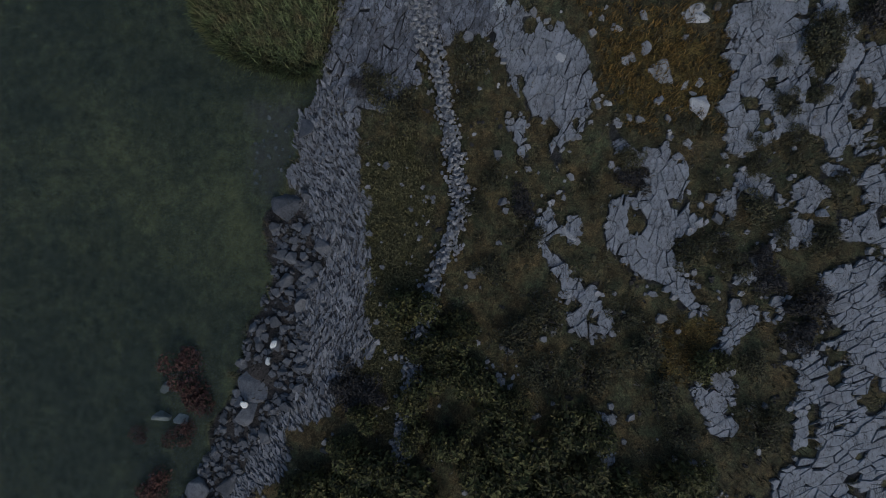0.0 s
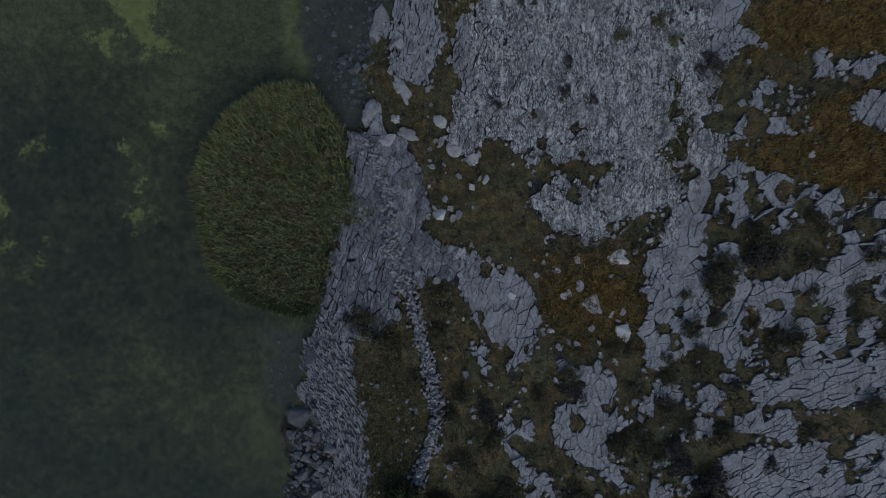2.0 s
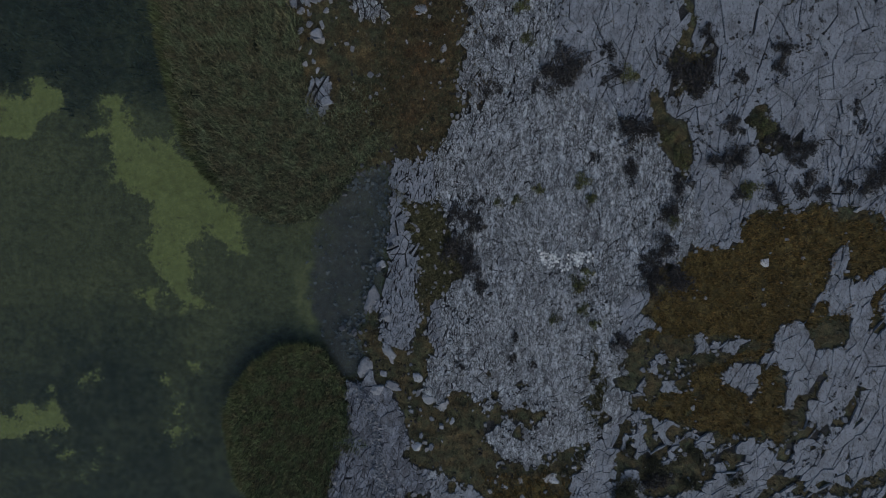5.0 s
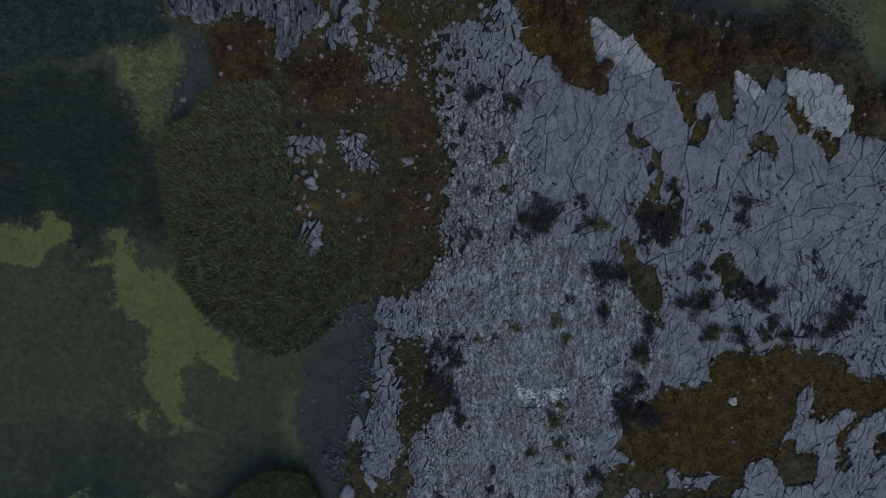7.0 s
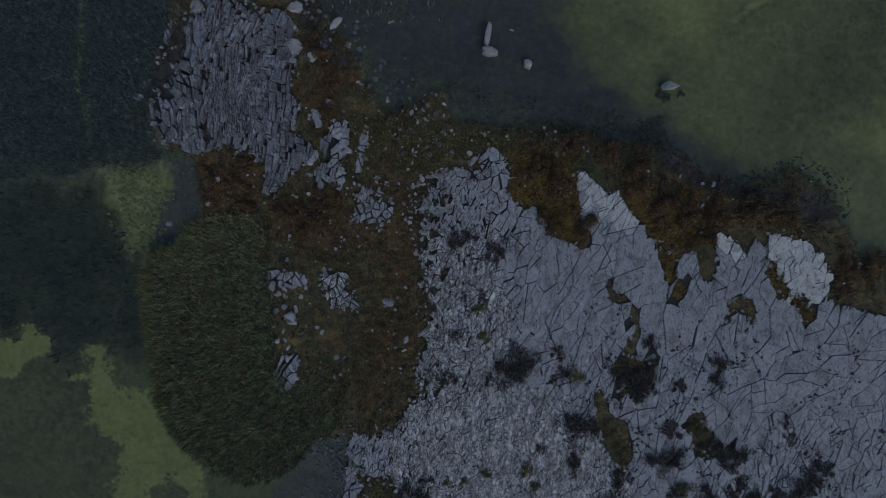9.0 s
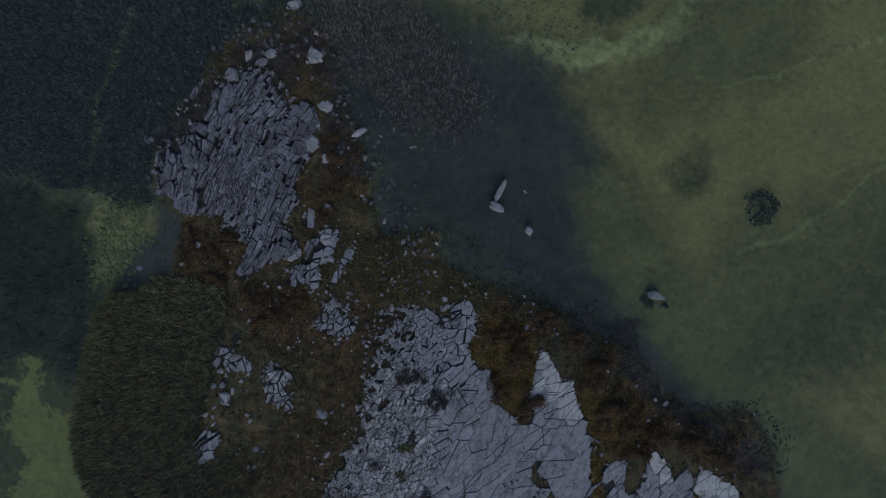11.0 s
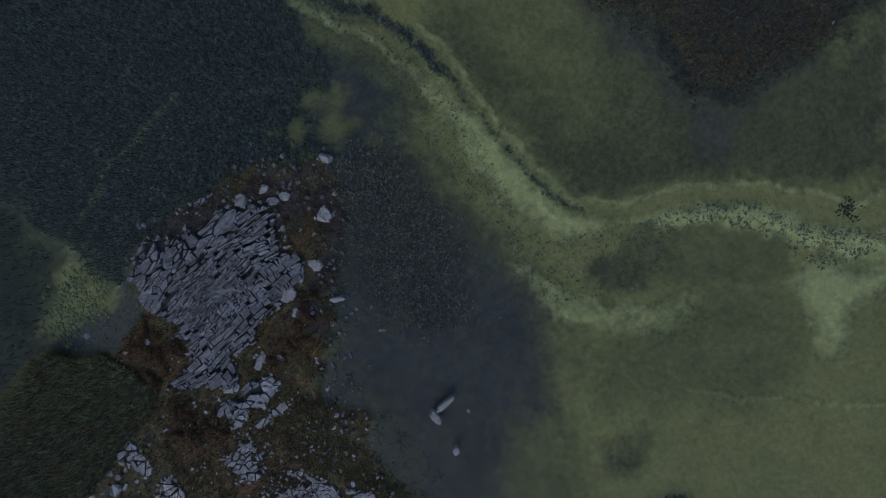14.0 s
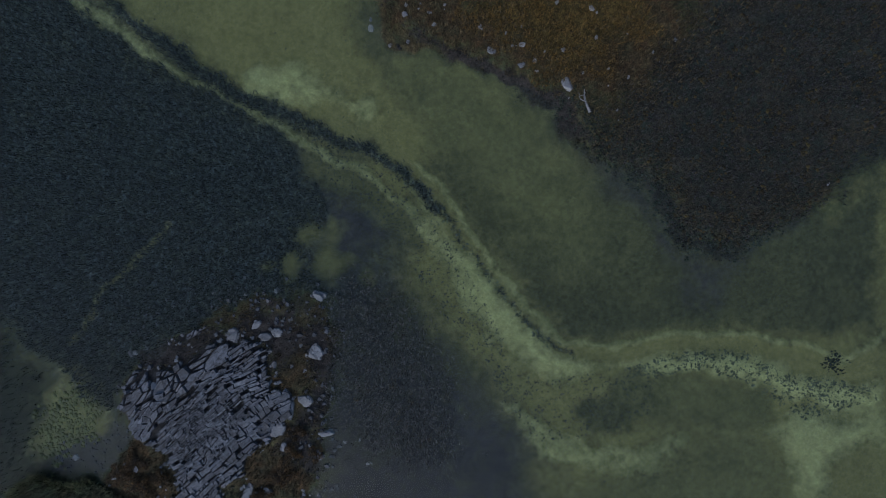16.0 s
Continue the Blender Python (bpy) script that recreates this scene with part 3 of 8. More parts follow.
zone('limestone', [(13.2, 5.0), (14.0, 5.4), (13.5, 6.3), (14.0, 6.4), (14.3, 5.7), (15.4, 5.6), (15.4, 5.0), (14.2, 4.9), (13.6, 4.5)], 0.3, 0.55)
zone('limestone', [(12.1, 5.4), (12.8, 5.2), (13.1, 4.8), (12.3, 4.5)], 0.3, 0.55)
zone('limestone', [(15.4, 8.2), (16.8, 7.9), (17.8, 8.1), (17.8, 4.3), (16.2, 4.5), (16.6, 3.1), (15.6, 3.5), (15.5, 4.3), (16.3, 5.2), (15.2, 6.0), (15.0, 6.9)], 0.3, 0.55)
zone('limestone', [(14.4, 4.6), (15.4, 4.3), (15.2, 3.6), (14.6, 3.9)], 0.3, 0.55)
zone('limestone', [(11.4, 3.1), (12.0, 3.3), (12.6, 2.7), (12.8, 2.0), (12.1, 1.8), (11.4, 2.1)], 0.3, 0.55)
zone('limestone', [(10.7, 2.2), (11.2, 2.4), (11.1, 1.4), (10.7, 1.6)], 0.3, 0.55)
zone('limestone', [(13.3, 2.4), (14.4, 2.6), (14.7, 2.1), (14.2, 1.6), (13.9, 0.9), (13.3, 0.3), (12.5, 0.2), (12.3, 0.7), (13.1, 1.2), (13.3, 1.8)], 0.3, 0.55)
zone('limestone', [(15.4, 3.3), (16.8, 3.1), (17.8, 3.0), (17.8, -0.3), (15.8, 0.1), (15.4, 0.9), (16.2, 1.6), (15.6, 2.4)], 0.3, 0.55)
zone('limestone', [(15.0, 1.4), (15.6, 0.9), (15.4, 0.3), (15.0, 0.5)], 0.3, 0.55)
zone('limestone', [(11.0, -0.8), (11.9, -0.6), (11.7, -1.6), (11.3, -1.8), (13.3, -2.0), (13.2, -2.8), (12.1, -2.9), (11.3, -3.3), (10.9, -4.2), (11.5, -5.3), (11.1, -5.9), (11.3, -6.8), (10.7, -7.4), (9.9, -6.8), (10.0, -5.9), (9.6, -5.5), (10.0, -4.2), (10.7, -3.1), (10.9, -2.1)], 0.3, 0.55)
zone('limestone', [(14.4, -0.8), (15.4, -0.3), (16.7, -0.5), (19.4, -0.3), (19.4, -9.5), (12.1, -9.7), (12.5, -8.7), (13.3, -7.6), (13.5, -6.5), (13.1, -5.4), (13.7, -4.6), (12.9, -4.2), (13.2, -3.5), (14.4, -3.7), (14.6, -2.9)], 0.3, 0.55)
zone('limestone', [(6.0, -6.0), (6.9, -6.3), (6.6, -7.0), (6.1, -6.8)], 0.3, 0.55)
zone('limestone', [(6.0, -7.5), (6.6, -7.7), (6.3, -8.8), (6.0, -9.3), (5.8, -8.6)], 0.3, 0.55)
zone('limestone', [(2.8, 16.7), (4.4, 14.9), (5.6, 13.0), (5.7, 11.6), (6.8, 10.4), (8.5, 10.0), (10.7, 11.2), (12.4, 11.3), (12.7, 14.8), (11.9, 18.4), (2.9, 18.8)], 0.3, 0.7)
zone('limestone', [(12.9, 16.2), (14.4, 16.5), (14.7, 13.3), (17.6, 12.1), (16.9, 10.0), (13.8, 9.8), (12.0, 8.7), (11.0, 9.1), (12.6, 11.3)], 0.3, 0.7)
zone('limestone', [(11.0, 9.1), (14.8, 9.4), (13.9, 6.4), (14.6, 3.8), (12.7, 4.6), (10.9, 6.6)], 0.3, 0.7)
zone('limestone', [(14.9, 8.3), (16.9, 7.8), (17.3, 6.0), (18.7, 5.2), (15.1, 3.0), (14.3, 3.8), (14.3, 6.1)], 0.3, 0.7)
zone('olive', [(12.2, 17.6), (12.5, 17.6), (12.7, 15.2), (12.9, 12.3), (12.4, 12.3), (12.4, 14.8)], 0.7, 1.2)
zone('limestone', [(12.7, 13.1), (14.4, 13.6), (15.3, 12.7), (17.2, 12.6), (17.8, 11.4), (17.2, 10.0), (15.8, 10.0), (15.2, 9.2), (14.1, 9.3), (13.2, 8.1), (10.9, 9.1), (12.9, 10.8)], 0.3, 0.8)
zone('limestone', [(10.9, 9.1), (13.2, 8.1), (14.0, 6.0), (15.5, 6.8), (18.3, 7.6), (20.0, 7.8), (20.3, 6.0), (18.3, 5.5), (17.7, 4.0), (15.5, 4.7), (14.3, 4.2), (10.8, 4.0), (10.8, 6.7)], 0.3, 0.8)
zone('limestone', [(19.5, 10.7), (21.9, 10.9), (21.9, 7.1), (20.0, 6.9), (19.7, 9.0)], 0.3, 0.8)
zone('limestone', [(15.0, 14.0), (15.7, 15.5), (17.2, 16.0), (18.3, 16.5), (18.6, 15.6), (18.1, 14.6), (16.7, 14.3), (15.8, 13.6)], 0.3, 0.8)
zone('limestone', [(19.7, 15.3), (20.8, 15.6), (21.9, 15.1), (21.9, 14.0), (20.8, 14.3)], 0.3, 0.8)
zone('limestone', [(2.4, 15.7), (4.7, 14.6), (5.6, 13.2), (5.4, 11.8), (7.5, 11.4), (10.7, 11.5), (11.3, 14.1), (8.7, 14.8)], 0.3, 0.8)
zone('heath', [(13.9, 8.8), (15.2, 9.0), (15.2, 7.2), (14.6, 6.7), (14.0, 7.2)], 0.35, 1.0)
zone('heath', [(17.3, 10.6), (19.1, 10.5), (19.4, 8.2), (18.1, 8.0), (17.3, 9.1)], 0.35, 1.0)
zone('heath', [(15.6, 9.8), (16.9, 9.8), (16.7, 9.2), (15.7, 9.2)], 0.35, 1.0)
zone('heath', [(17.1, 15.4), (17.6, 15.3), (17.6, 14.9), (17.1, 14.9)], 0.35, 1.0)
zone('heath', [(6.7, 13.5), (7.9, 13.6), (9.5, 13.2), (9.3, 12.8), (7.9, 12.7), (6.8, 13.0)], 0.25, 0.4)
zone('orange', [(10.0, 47.7), (13.7, 47.2), (14.3, 45.5), (15.3, 41.7), (11.7, 41.9), (12.1, 43.7), (10.1, 44.8)], 0.4, 1)
zone('rust', [(16.3, 46.5), (21.0, 46.6), (28.3, 45.6), (29.8, 43.7), (26.3, 43.1), (23.4, 43.0), (21.9, 41.3), (19.4, 41.3), (17.8, 43.9)], 0.5, 1)
zone('orange', [(16.7, 46.3), (19.4, 45.2), (22.0, 44.6), (21.8, 42.0), (19.3, 41.6), (17.8, 43.9)], 0.7, 1)
zone('rust', [(-9.8, 46.3), (-5.9, 46.9), (-5.5, 43.8), (-5.6, 42.7), (-9.1, 42.8)], 0.3, 1)
zone('rust', [(-5.1, 43.5), (-0.2, 44.6), (0.1, 42.5), (-2.5, 40.7), (-4.4, 41.8)], 0.5, 1)
zone('rust', [(-3.5, 54.0), (-1.0, 54.1), (0.1, 51.8), (-0.5, 48.8), (-2.2, 47.9), (-3.2, 49.8), (-3.0, 52.0)], 1, 1.8)
zone('rust', [(-11.1, 56.4), (-8.5, 59.4), (-5.5, 59.4), (-4.5, 58.0), (-4.6, 55.7), (-6.6, 54.8), (-8.0, 56.3), (-9.9, 55.3)], 1, 1.8)
zone('rust', [(10.6, 48.8), (13.3, 49.3), (17.1, 48.1), (17.4, 46.7), (13.7, 47.2), (10.8, 47.4)], 0.7, 1)
zone('rust', [(29.9, 40.8), (32.6, 42.0), (35.2, 41.3), (32.6, 39.8), (31.0, 38.8)], 0.4, 1)
zone('peat', [(15.1, 48.2), (18.2, 48.8), (20.0, 46.3), (22.8, 45.1), (27.0, 44.3), (30.5, 43.4), (31.2, 44.4), (23.5, 46.1), (20.7, 47.5), (19.7, 49.8), (14.8, 49.9)], 1.0, 1.4)
zone('limestone', [(3.8, 45.2), (5.6, 45.9), (7.7, 46.0), (9.6, 46.3), (9.9, 44.9), (10.5, 44.3), (11.5, 43.4), (12.4, 43.2), (12.4, 42.6), (15.0, 41.4), (14.8, 42.9), (14.1, 46.0), (15.0, 46.0), (16.2, 44.6), (16.8, 45.1), (18.5, 43.2), (19.2, 41.9), (19.5, 41.1), (20.3, 41.2), (20.6, 40.4), (20.9, 41.0), (21.6, 41.6), (22.1, 41.0), (22.2, 40.0), (22.8, 39.4), (23.2, 40.7), (22.9, 42.8), (23.8, 42.4), (25.3, 41.5), (25.5, 42.4), (26.1, 42.2), (26.3, 41.8), (26.6, 43.0), (29.0, 42.5), (30.4, 40.5), (30.1, 39.2), (29.2, 38.2), (29.7, 37.5), (31.5, 38.4), (32.8, 38.0), (35.3, 37.7), (35.3, 34.5), (26.9, 36.7), (19.9, 37.6), (15.0, 39.4), (9.4, 41.2), (4.4, 41.7)], 0.25, 0.45)
zone('heath', [(15.8, 32.5), (16.7, 32.4), (17.0, 31.3), (18.1, 30.2), (18.8, 28.5), (18.2, 28.0), (16.7, 28.4), (16.4, 29.5), (16.7, 30.4), (15.9, 31.6)], 0.3, 0.8)
zone('heath', [(16.4, 39.6), (17.1, 39.1), (17.9, 38.3), (18.3, 37.4), (18.5, 35.5), (17.9, 34.6), (17.4, 35.4), (18.0, 36.5), (17.3, 38.0), (16.4, 38.6)], 0.3, 0.8)
zone('heath', [(22.1, 31.5), (22.9, 31.3), (23.3, 29.6), (22.6, 29.2), (22.0, 30.5)], 0.3, 0.8)
zone('limestone', [(26.7, 22.2), (27.6, 23.1), (28.0, 21.8), (27.3, 21.1), (28.4, 21.0), (28.0, 18.9), (26.9, 18.6)], 0.3, 0.6)
zone('limestone', [(28.3, 20.6), (30.1, 21.4), (30.8, 21.1), (29.8, 20.0), (29.4, 17.5), (28.3, 17.5)], 0.3, 0.6)
zone('limestone', [(30.1, 19.6), (31.5, 21.0), (32.9, 21.7), (34.0, 21.4), (33.7, 19.9), (31.9, 19.2), (31.5, 17.5), (30.1, 17.5)], 0.3, 0.6)
zone('limestone', [(29.8, 25.0), (31.2, 24.6), (32.9, 25.0), (34.0, 24.6), (34.0, 23.5), (30.8, 23.6)], 0.3, 0.6)
zone('orange', [(19.9, 41.1), (20.7, 41.1), (21.0, 40.0), (20.9, 38.8), (20.2, 39.0)], 0.3, 1.0)
zone('orange', [(26.4, 41.5), (26.8, 40.8), (27.5, 39.6), (29.2, 38.3), (29.3, 37.4), (28.5, 37.8), (27.0, 39.1), (26.5, 40.2)], 0.3, 0.8)
zone('heath', [(24.3, 38.6), (25.2, 38.5), (25.5, 37.5), (25.0, 37.1), (24.5, 37.7)], 0.4, 1.4)
zone('olive', [(0.6, 48.3), (9.9, 48.7), (10.1, 47.0), (6.6, 46.8), (3.2, 45.5), (0.4, 45.4)], 0.6, 1)
zone('rust', [(2.1, 47.7), (4.9, 45.5), (5.0, 40.3), (4.3, 32.9), (2.9, 30.7), (1.4, 31.5), (2.1, 39.3), (1.0, 44.5)], 4.5, 1.6)
zone('rust', [(-4.0, 43.9), (0.3, 44.0), (2.0, 41.7), (0.2, 40.3), (-2.6, 41.1)], 1.2, 1.6)
zone('limestone', [(0.8, 47.9), (1.3, 47.8), (1.1, 46.5), (0.9, 45.4), (0.5, 45.4), (0.6, 46.7)], 0.25, 0.4)
zone('limestone', [(0.4, 43.7), (1.5, 43.8), (2.8, 43.8), (2.9, 43.1), (1.9, 42.6), (0.7, 42.6)], 0.25, 0.4)
zone('limestone', [(-2.2, 45.5), (-1.6, 45.7), (-1.6, 44.5), (-2.3, 44.4)], 0.25, 0.4)
zone('limestone', [(-2.7, 49.3), (-1.9, 49.3), (-1.8, 48.4), (-2.5, 48.3)], 0.25, 0.4)
zone('limestone', [(7.6, 46.9), (9.0, 47.4), (9.9, 47.0), (9.8, 45.5), (8.9, 45.5), (8.3, 45.9)], 0.25, 0.4)
zone('limestone', [(-5.3, 38.8), (-4.4, 39.4), (-2.5, 39.2), (-2.2, 38.4), (-5.2, 38.0)], 0.25, 0.4)
zone('limestone', [(-1.0, 39.3), (0.3, 39.5), (0.4, 38.7), (-0.9, 38.5)], 0.25, 0.4)
zone('limestone', [(-4.2, 40.4), (-3.8, 40.5), (-3.7, 39.9), (-4.2, 39.7)], 0.25, 0.4)
zone('peat', [(-10.5, 54.7), (-10.3, 57.0), (-10.1, 58.5), (-8.9, 59.8), (-6.9, 59.7), (-5.2, 59.7), (-4.6, 58.2), (-6.2, 57.5), (-7.3, 56.0), (-8.6, 55.6)], 2.2, 1.8)
zone('peat', [(-13.6, 50.0), (-13.1, 51.5), (-11.4, 53.4), (-10.6, 54.8), (-9.8, 54.9), (-10.8, 52.2), (-12.2, 49.7)], 0.8, 1.2)
zone('silt', [(0.2, 51.5), (3.4, 51.4), (4.2, 48.7), (3.6, 46.8), (1.7, 46.4), (0.4, 48.3)], 2.5, 1.7)
zone('peat', [(-6.1, 58.4), (-4.2, 59.6), (-2.5, 58.4), (-2.6, 56.4), (-1.8, 54.6), (0.2, 53.9), (-0.5, 52.2), (-2.6, 52.8), (-3.7, 55.3), (-3.9, 57.3)], 2.2, 2.0)
zone('mud', [(-4.5, 58.6), (-3.2, 59.9), (-1.6, 58.6), (-1.3, 56.0), (-2.7, 56.4), (-3.1, 58.0)], 2.0, 2.0)
zone('rust', [(-17.4, 76.9), (-5.2, 89.2), (-1.6, 88.1), (-1.8, 83.7), (-4.7, 81.7), (-7.8, 80.4), (-13.1, 77.9), (-16.2, 76.2)], 1.5, 1)
zone('orange', [(-14.3, 80.1), (-9.5, 87.7), (-5.5, 87.1), (-5.7, 83.1), (-8.6, 81.1), (-11.9, 80.1)], 3, 2)
zone('bog', [(-2.7, 79.8), (-2.8, 84.6), (-3.6, 89.9), (-6.5, 97.1), (13.3, 117.0), (17.4, 105.0), (9.1, 90.3), (10.0, 88.1), (7.6, 82.0), (6.1, 80.0), (2.6, 81.4)], 5, 1.6)

# ---- plan of the things: x, y and size in metres ----
BOULDERS_SHORE = [(-6.1, 1.8, 1.29), (-7.4, -5.5, 1.42), (-7.7, -6.6, 0.93), (-5.3, 4.8, 0.71), (-5.5, 7.2, 0.44), (-9.8, -9.8, 0.93), (-4.6, 0.1, 0.66), (-6.1, -1.2, 0.62), (-5.4, -2.2, 0.58), (-6.9, -7.4, 0.58), (-8.5, -9.5, 0.66), (-8.1, -5.8, 0.40), (-11.5, -5.8, 0.44), (2.5, 1.9, 0.35), (-2.0, 3.3, 0.31), (-4.5, -8.0, 0.31), (-5.9, -0.3, 0.53), (-6.5, -2.9, 0.49), (-7.3, -3.6, 0.49)]
BOULDERS_PALE = [(-11.6, -7.0, 0.62), (-10.7, -7.1, 0.53)]
STONES_WHITE = [(-6.4, -3.7, 0.4), (-6.7, -4.4, 0.34), (-7.7, -6.1, 0.4)]
BLOCKS_HEATH = [(8.5, 6.7, 1.11), (9.9, 5.3, 0.98), (9.8, 8.9, 0.84), (7.4, 7.4, 0.40), (9.4, 6.3, 0.33), (9.9, 6.4, 0.35), (9.7, 6.0, 0.29), (10.1, 5.8, 0.27), (5.1, 0.6, 0.53), (4.8, 0.7, 0.44), (4.9, -1.6, 0.49), (6.4, -6.6, 0.49), (11.1, 0.2, 0.22), (7.3, 5.1, 0.27), (6.5, 5.6, 0.31), (2.9, -4.9, 0.27), (2.7, -5.8, 0.31), (1.6, 6.3, 0.27), (2.3, 6.4, 0.27), (1.4, 4.5, 0.22)]
BLOCKS_HEATH_B = [(9.8, 8.9, 0.81), (3.7, 13.0, 0.37), (2.3, 14.5, 0.68), (3.2, 14.0, 0.50), (1.7, 15.8, 0.62), (1.4, 11.5, 0.74), (2.9, 21.3, 0.31), (22.9, 22.2, 0.56), (7.0, 8.5, 0.37), (7.9, 9.0, 0.37), (6.5, 10.0, 0.31), (4.7, 7.4, 0.43), (18.6, 13.3, 0.31), (24.0, 24.2, 0.25), (7.9, 7.8, 0.50), (7.2, 7.3, 0.37)]
SLABS_SHORE = [(-0.95, 20.6, 1.72, 0.85, -106), (0.0, 17.45, 1.32, 0.6, -65), (-1.5, 16.5, 1.4, 0.95, -113), (0.15, 15.35, 0.95, 0.55, -29), (0.0, 19.55, 0.59, 0.5, -51), (-0.3, 22.8, 0.55, 0.5, 0), (-0.8, 15.1, 0.99, 0.6, 22), (-0.4, 16.1, 0.41, 0.4, -63), (1.65, 15.9, 0.46, 0.45, -53)]
POINT_PLATES = [(-4.2, 54.65, 1.22, 0.8, -35), (-3.7, 55.7, 0.82, 0.75, 14), (-3.85, 53.15, 1.3, 1.0, 58), (-5.45, 58.4, 0.98, 0.9, 24), (-8.35, 56.85, 0.76, 0.55, 67), (-8.0, 57.6, 0.63, 0.6, 18), (-7.9, 61.0, 1.0, 0.55, 37), (-9.3, 56.95, 0.7, 0.4, 90), (-9.85, 55.5, 0.78, 0.85, 50), (-1.3, 54.95, 0.92, 0.35, 49), (-2.6, 52.65, 0.5, 0.6, 37), (-0.45, 53.65, 0.42, 0.4, 45)]
SLABS_SHALLOWS = [(8.35, 54.8, 1.36, 0.4, 86), (8.55, 53.65, 1.13, 0.48, -13), (10.95, 53.0, 0.54, 0.4, -39)]
STONES_SILT = [(-4.0, 24.0, 0.33), (-3.6, 22.4, 0.40), (-2.8, 19.0, 0.53), (-3.2, 20.4, 0.33), (-4.0, 19.4, 0.33), (-1.4, 22.7, 0.33), (-0.9, 23.3, 0.40), (-0.4, 22.6, 0.40), (0.4, 24.0, 0.47), (-3.2, 26.7, 0.47), (-2.3, 27.2, 0.40), (-1.8, 28.2, 0.40), (-2.8, 27.7, 0.33), (-1.1, 28.8, 0.33), (-4.5, 21.8, 0.30), (-4.2, 18.5, 0.30), (-4.9, 23.1, 0.27), (-1.8, 23.7, 0.33)]
STONES_POINT = [(-9.9, 55.5, 0.92), (-3.9, 55.7, 0.85), (-4.3, 54.7, 0.85), (-0.6, 53.7, 0.42), (-2.6, 52.8, 0.64), (-13.5, 49.9, 0.46), (-12.6, 47.2, 0.39), (-8.2, 44.8, 0.57), (-2.5, 46.3, 1.13), (3.8, 49.5, 0.50), (4.1, 48.9, 0.42), (-8.8, 43.3, 0.39), (-7.1, 46.5, 0.42), (-2.3, 49.1, 0.85), (-1.4, 49.9, 0.57), (-1.2, 55.3, 0.42), (-0.8, 48.1, 0.85), (0.7, 46.7, 0.50), (0.7, 45.8, 0.42), (-0.4, 47.1, 0.57), (-1.0, 45.2, 0.64), (-1.7, 44.7, 0.50), (-11.6, 41.9, 0.50), (0.3, 51.3, 0.28), (2.2, 55.5, 0.32)]
STONES_POINT_N = [(-5.5, 58.4, 1.06), (-9.9, 55.5, 0.92), (-8.5, 56.8, 0.64), (-8.1, 57.5, 0.64), (-5.9, 59.8, 0.42), (-3.8, 55.7, 0.85), (-4.4, 54.6, 0.92), (-3.9, 53.2, 1.20), (-2.5, 52.6, 0.49), (-9.4, 57.1, 0.49), (-6.7, 56.0, 0.49), (-5.9, 56.7, 0.35), (-5.1, 57.0, 0.42), (-5.8, 55.3, 0.42), (-0.5, 53.6, 0.46), (0.5, 51.2, 0.35), (-1.2, 49.9, 0.42), (-0.5, 47.9, 0.99), (-0.7, 47.0, 0.71), (-0.5, 45.6, 0.78), (-0.0, 55.3, 0.32), (0.6, 56.0, 0.32), (-12.7, 56.3, 0.39), (-11.2, 57.7, 0.39), (-10.0, 59.2, 0.39), (-8.0, 58.8, 0.32), (-6.4, 58.1, 0.39), (-2.3, 46.4, 1.13), (-10.6, 49.6, 1.56), (-3.3, 36.3, 0.92)]
STONES_SHALLOWS = [(-7.9, 61.0, 0.71), (20.1, 52.0, 1.06), (2.1, 55.3, 0.35), (9.9, 55.3, 0.28), (-13.7, 49.8, 0.46), (-1.3, 55.0, 0.42)]
STONES_HEATH_N = [(-4.8, 38.5, 0.5), (-4.2, 37.8, 0.57), (-3.4, 38.3, 0.5), (-3.7, 37.0, 0.53), (-3.2, 36.2, 0.92), (-4.3, 36.7, 0.5), (-4.5, 35.8, 0.53), (-2.7, 37.7, 0.43), (-3.0, 36.9, 0.5), (-5.0, 37.6, 0.39), (-3.8, 35.5, 0.43), (-4.1, 34.8, 0.43), (-3.3, 34.4, 0.57), (-3.6, 34.9, 0.35), (-1.3, 35.5, 0.43), (-1.6, 35.8, 0.32), (0.1, 34.0, 0.39), (2.8, 37.6, 0.78), (2.6, 37.4, 0.5), (4.0, 35.3, 0.5), (3.9, 34.6, 0.35), (-0.3, 34.0, 0.5), (-1.1, 37.7, 0.43), (0.2, 37.5, 0.43), (13.3, 47.3, 0.39), (12.9, 47.2, 0.42), (22.9, 45.8, 0.42), (22.2, 45.8, 0.32), (20.7, 46.2, 0.32), (28.7, 47.2, 0.35), (19.6, 42.2, 0.50), (7.7, 46.6, 0.64), (8.9, 47.0, 0.71), (9.5, 46.4, 0.57), (8.5, 46.0, 0.57), (1.4, 43.4, 0.50), (2.2, 43.2, 0.50), (0.8, 44.1, 0.42), (2.7, 44.0, 0.42), (3.5, 43.8, 0.35)]
STONES_ISLE = [(-6.3, 81.1, 0.98), (-9.1, 79.8, 0.63), (-11.0, 79.2, 0.63), (-9.9, 80.7, 0.49), (-8.7, 80.6, 0.38), (-8.2, 80.3, 0.31), (-16.1, 76.9, 0.52), (-17.2, 75.0, 0.52), (-8.5, 85.1, 0.49), (-15.6, 75.1, 0.31), (-15.2, 78.1, 0.31), (-12.3, 79.6, 0.28), (-17.6, 75.4, 0.28)]
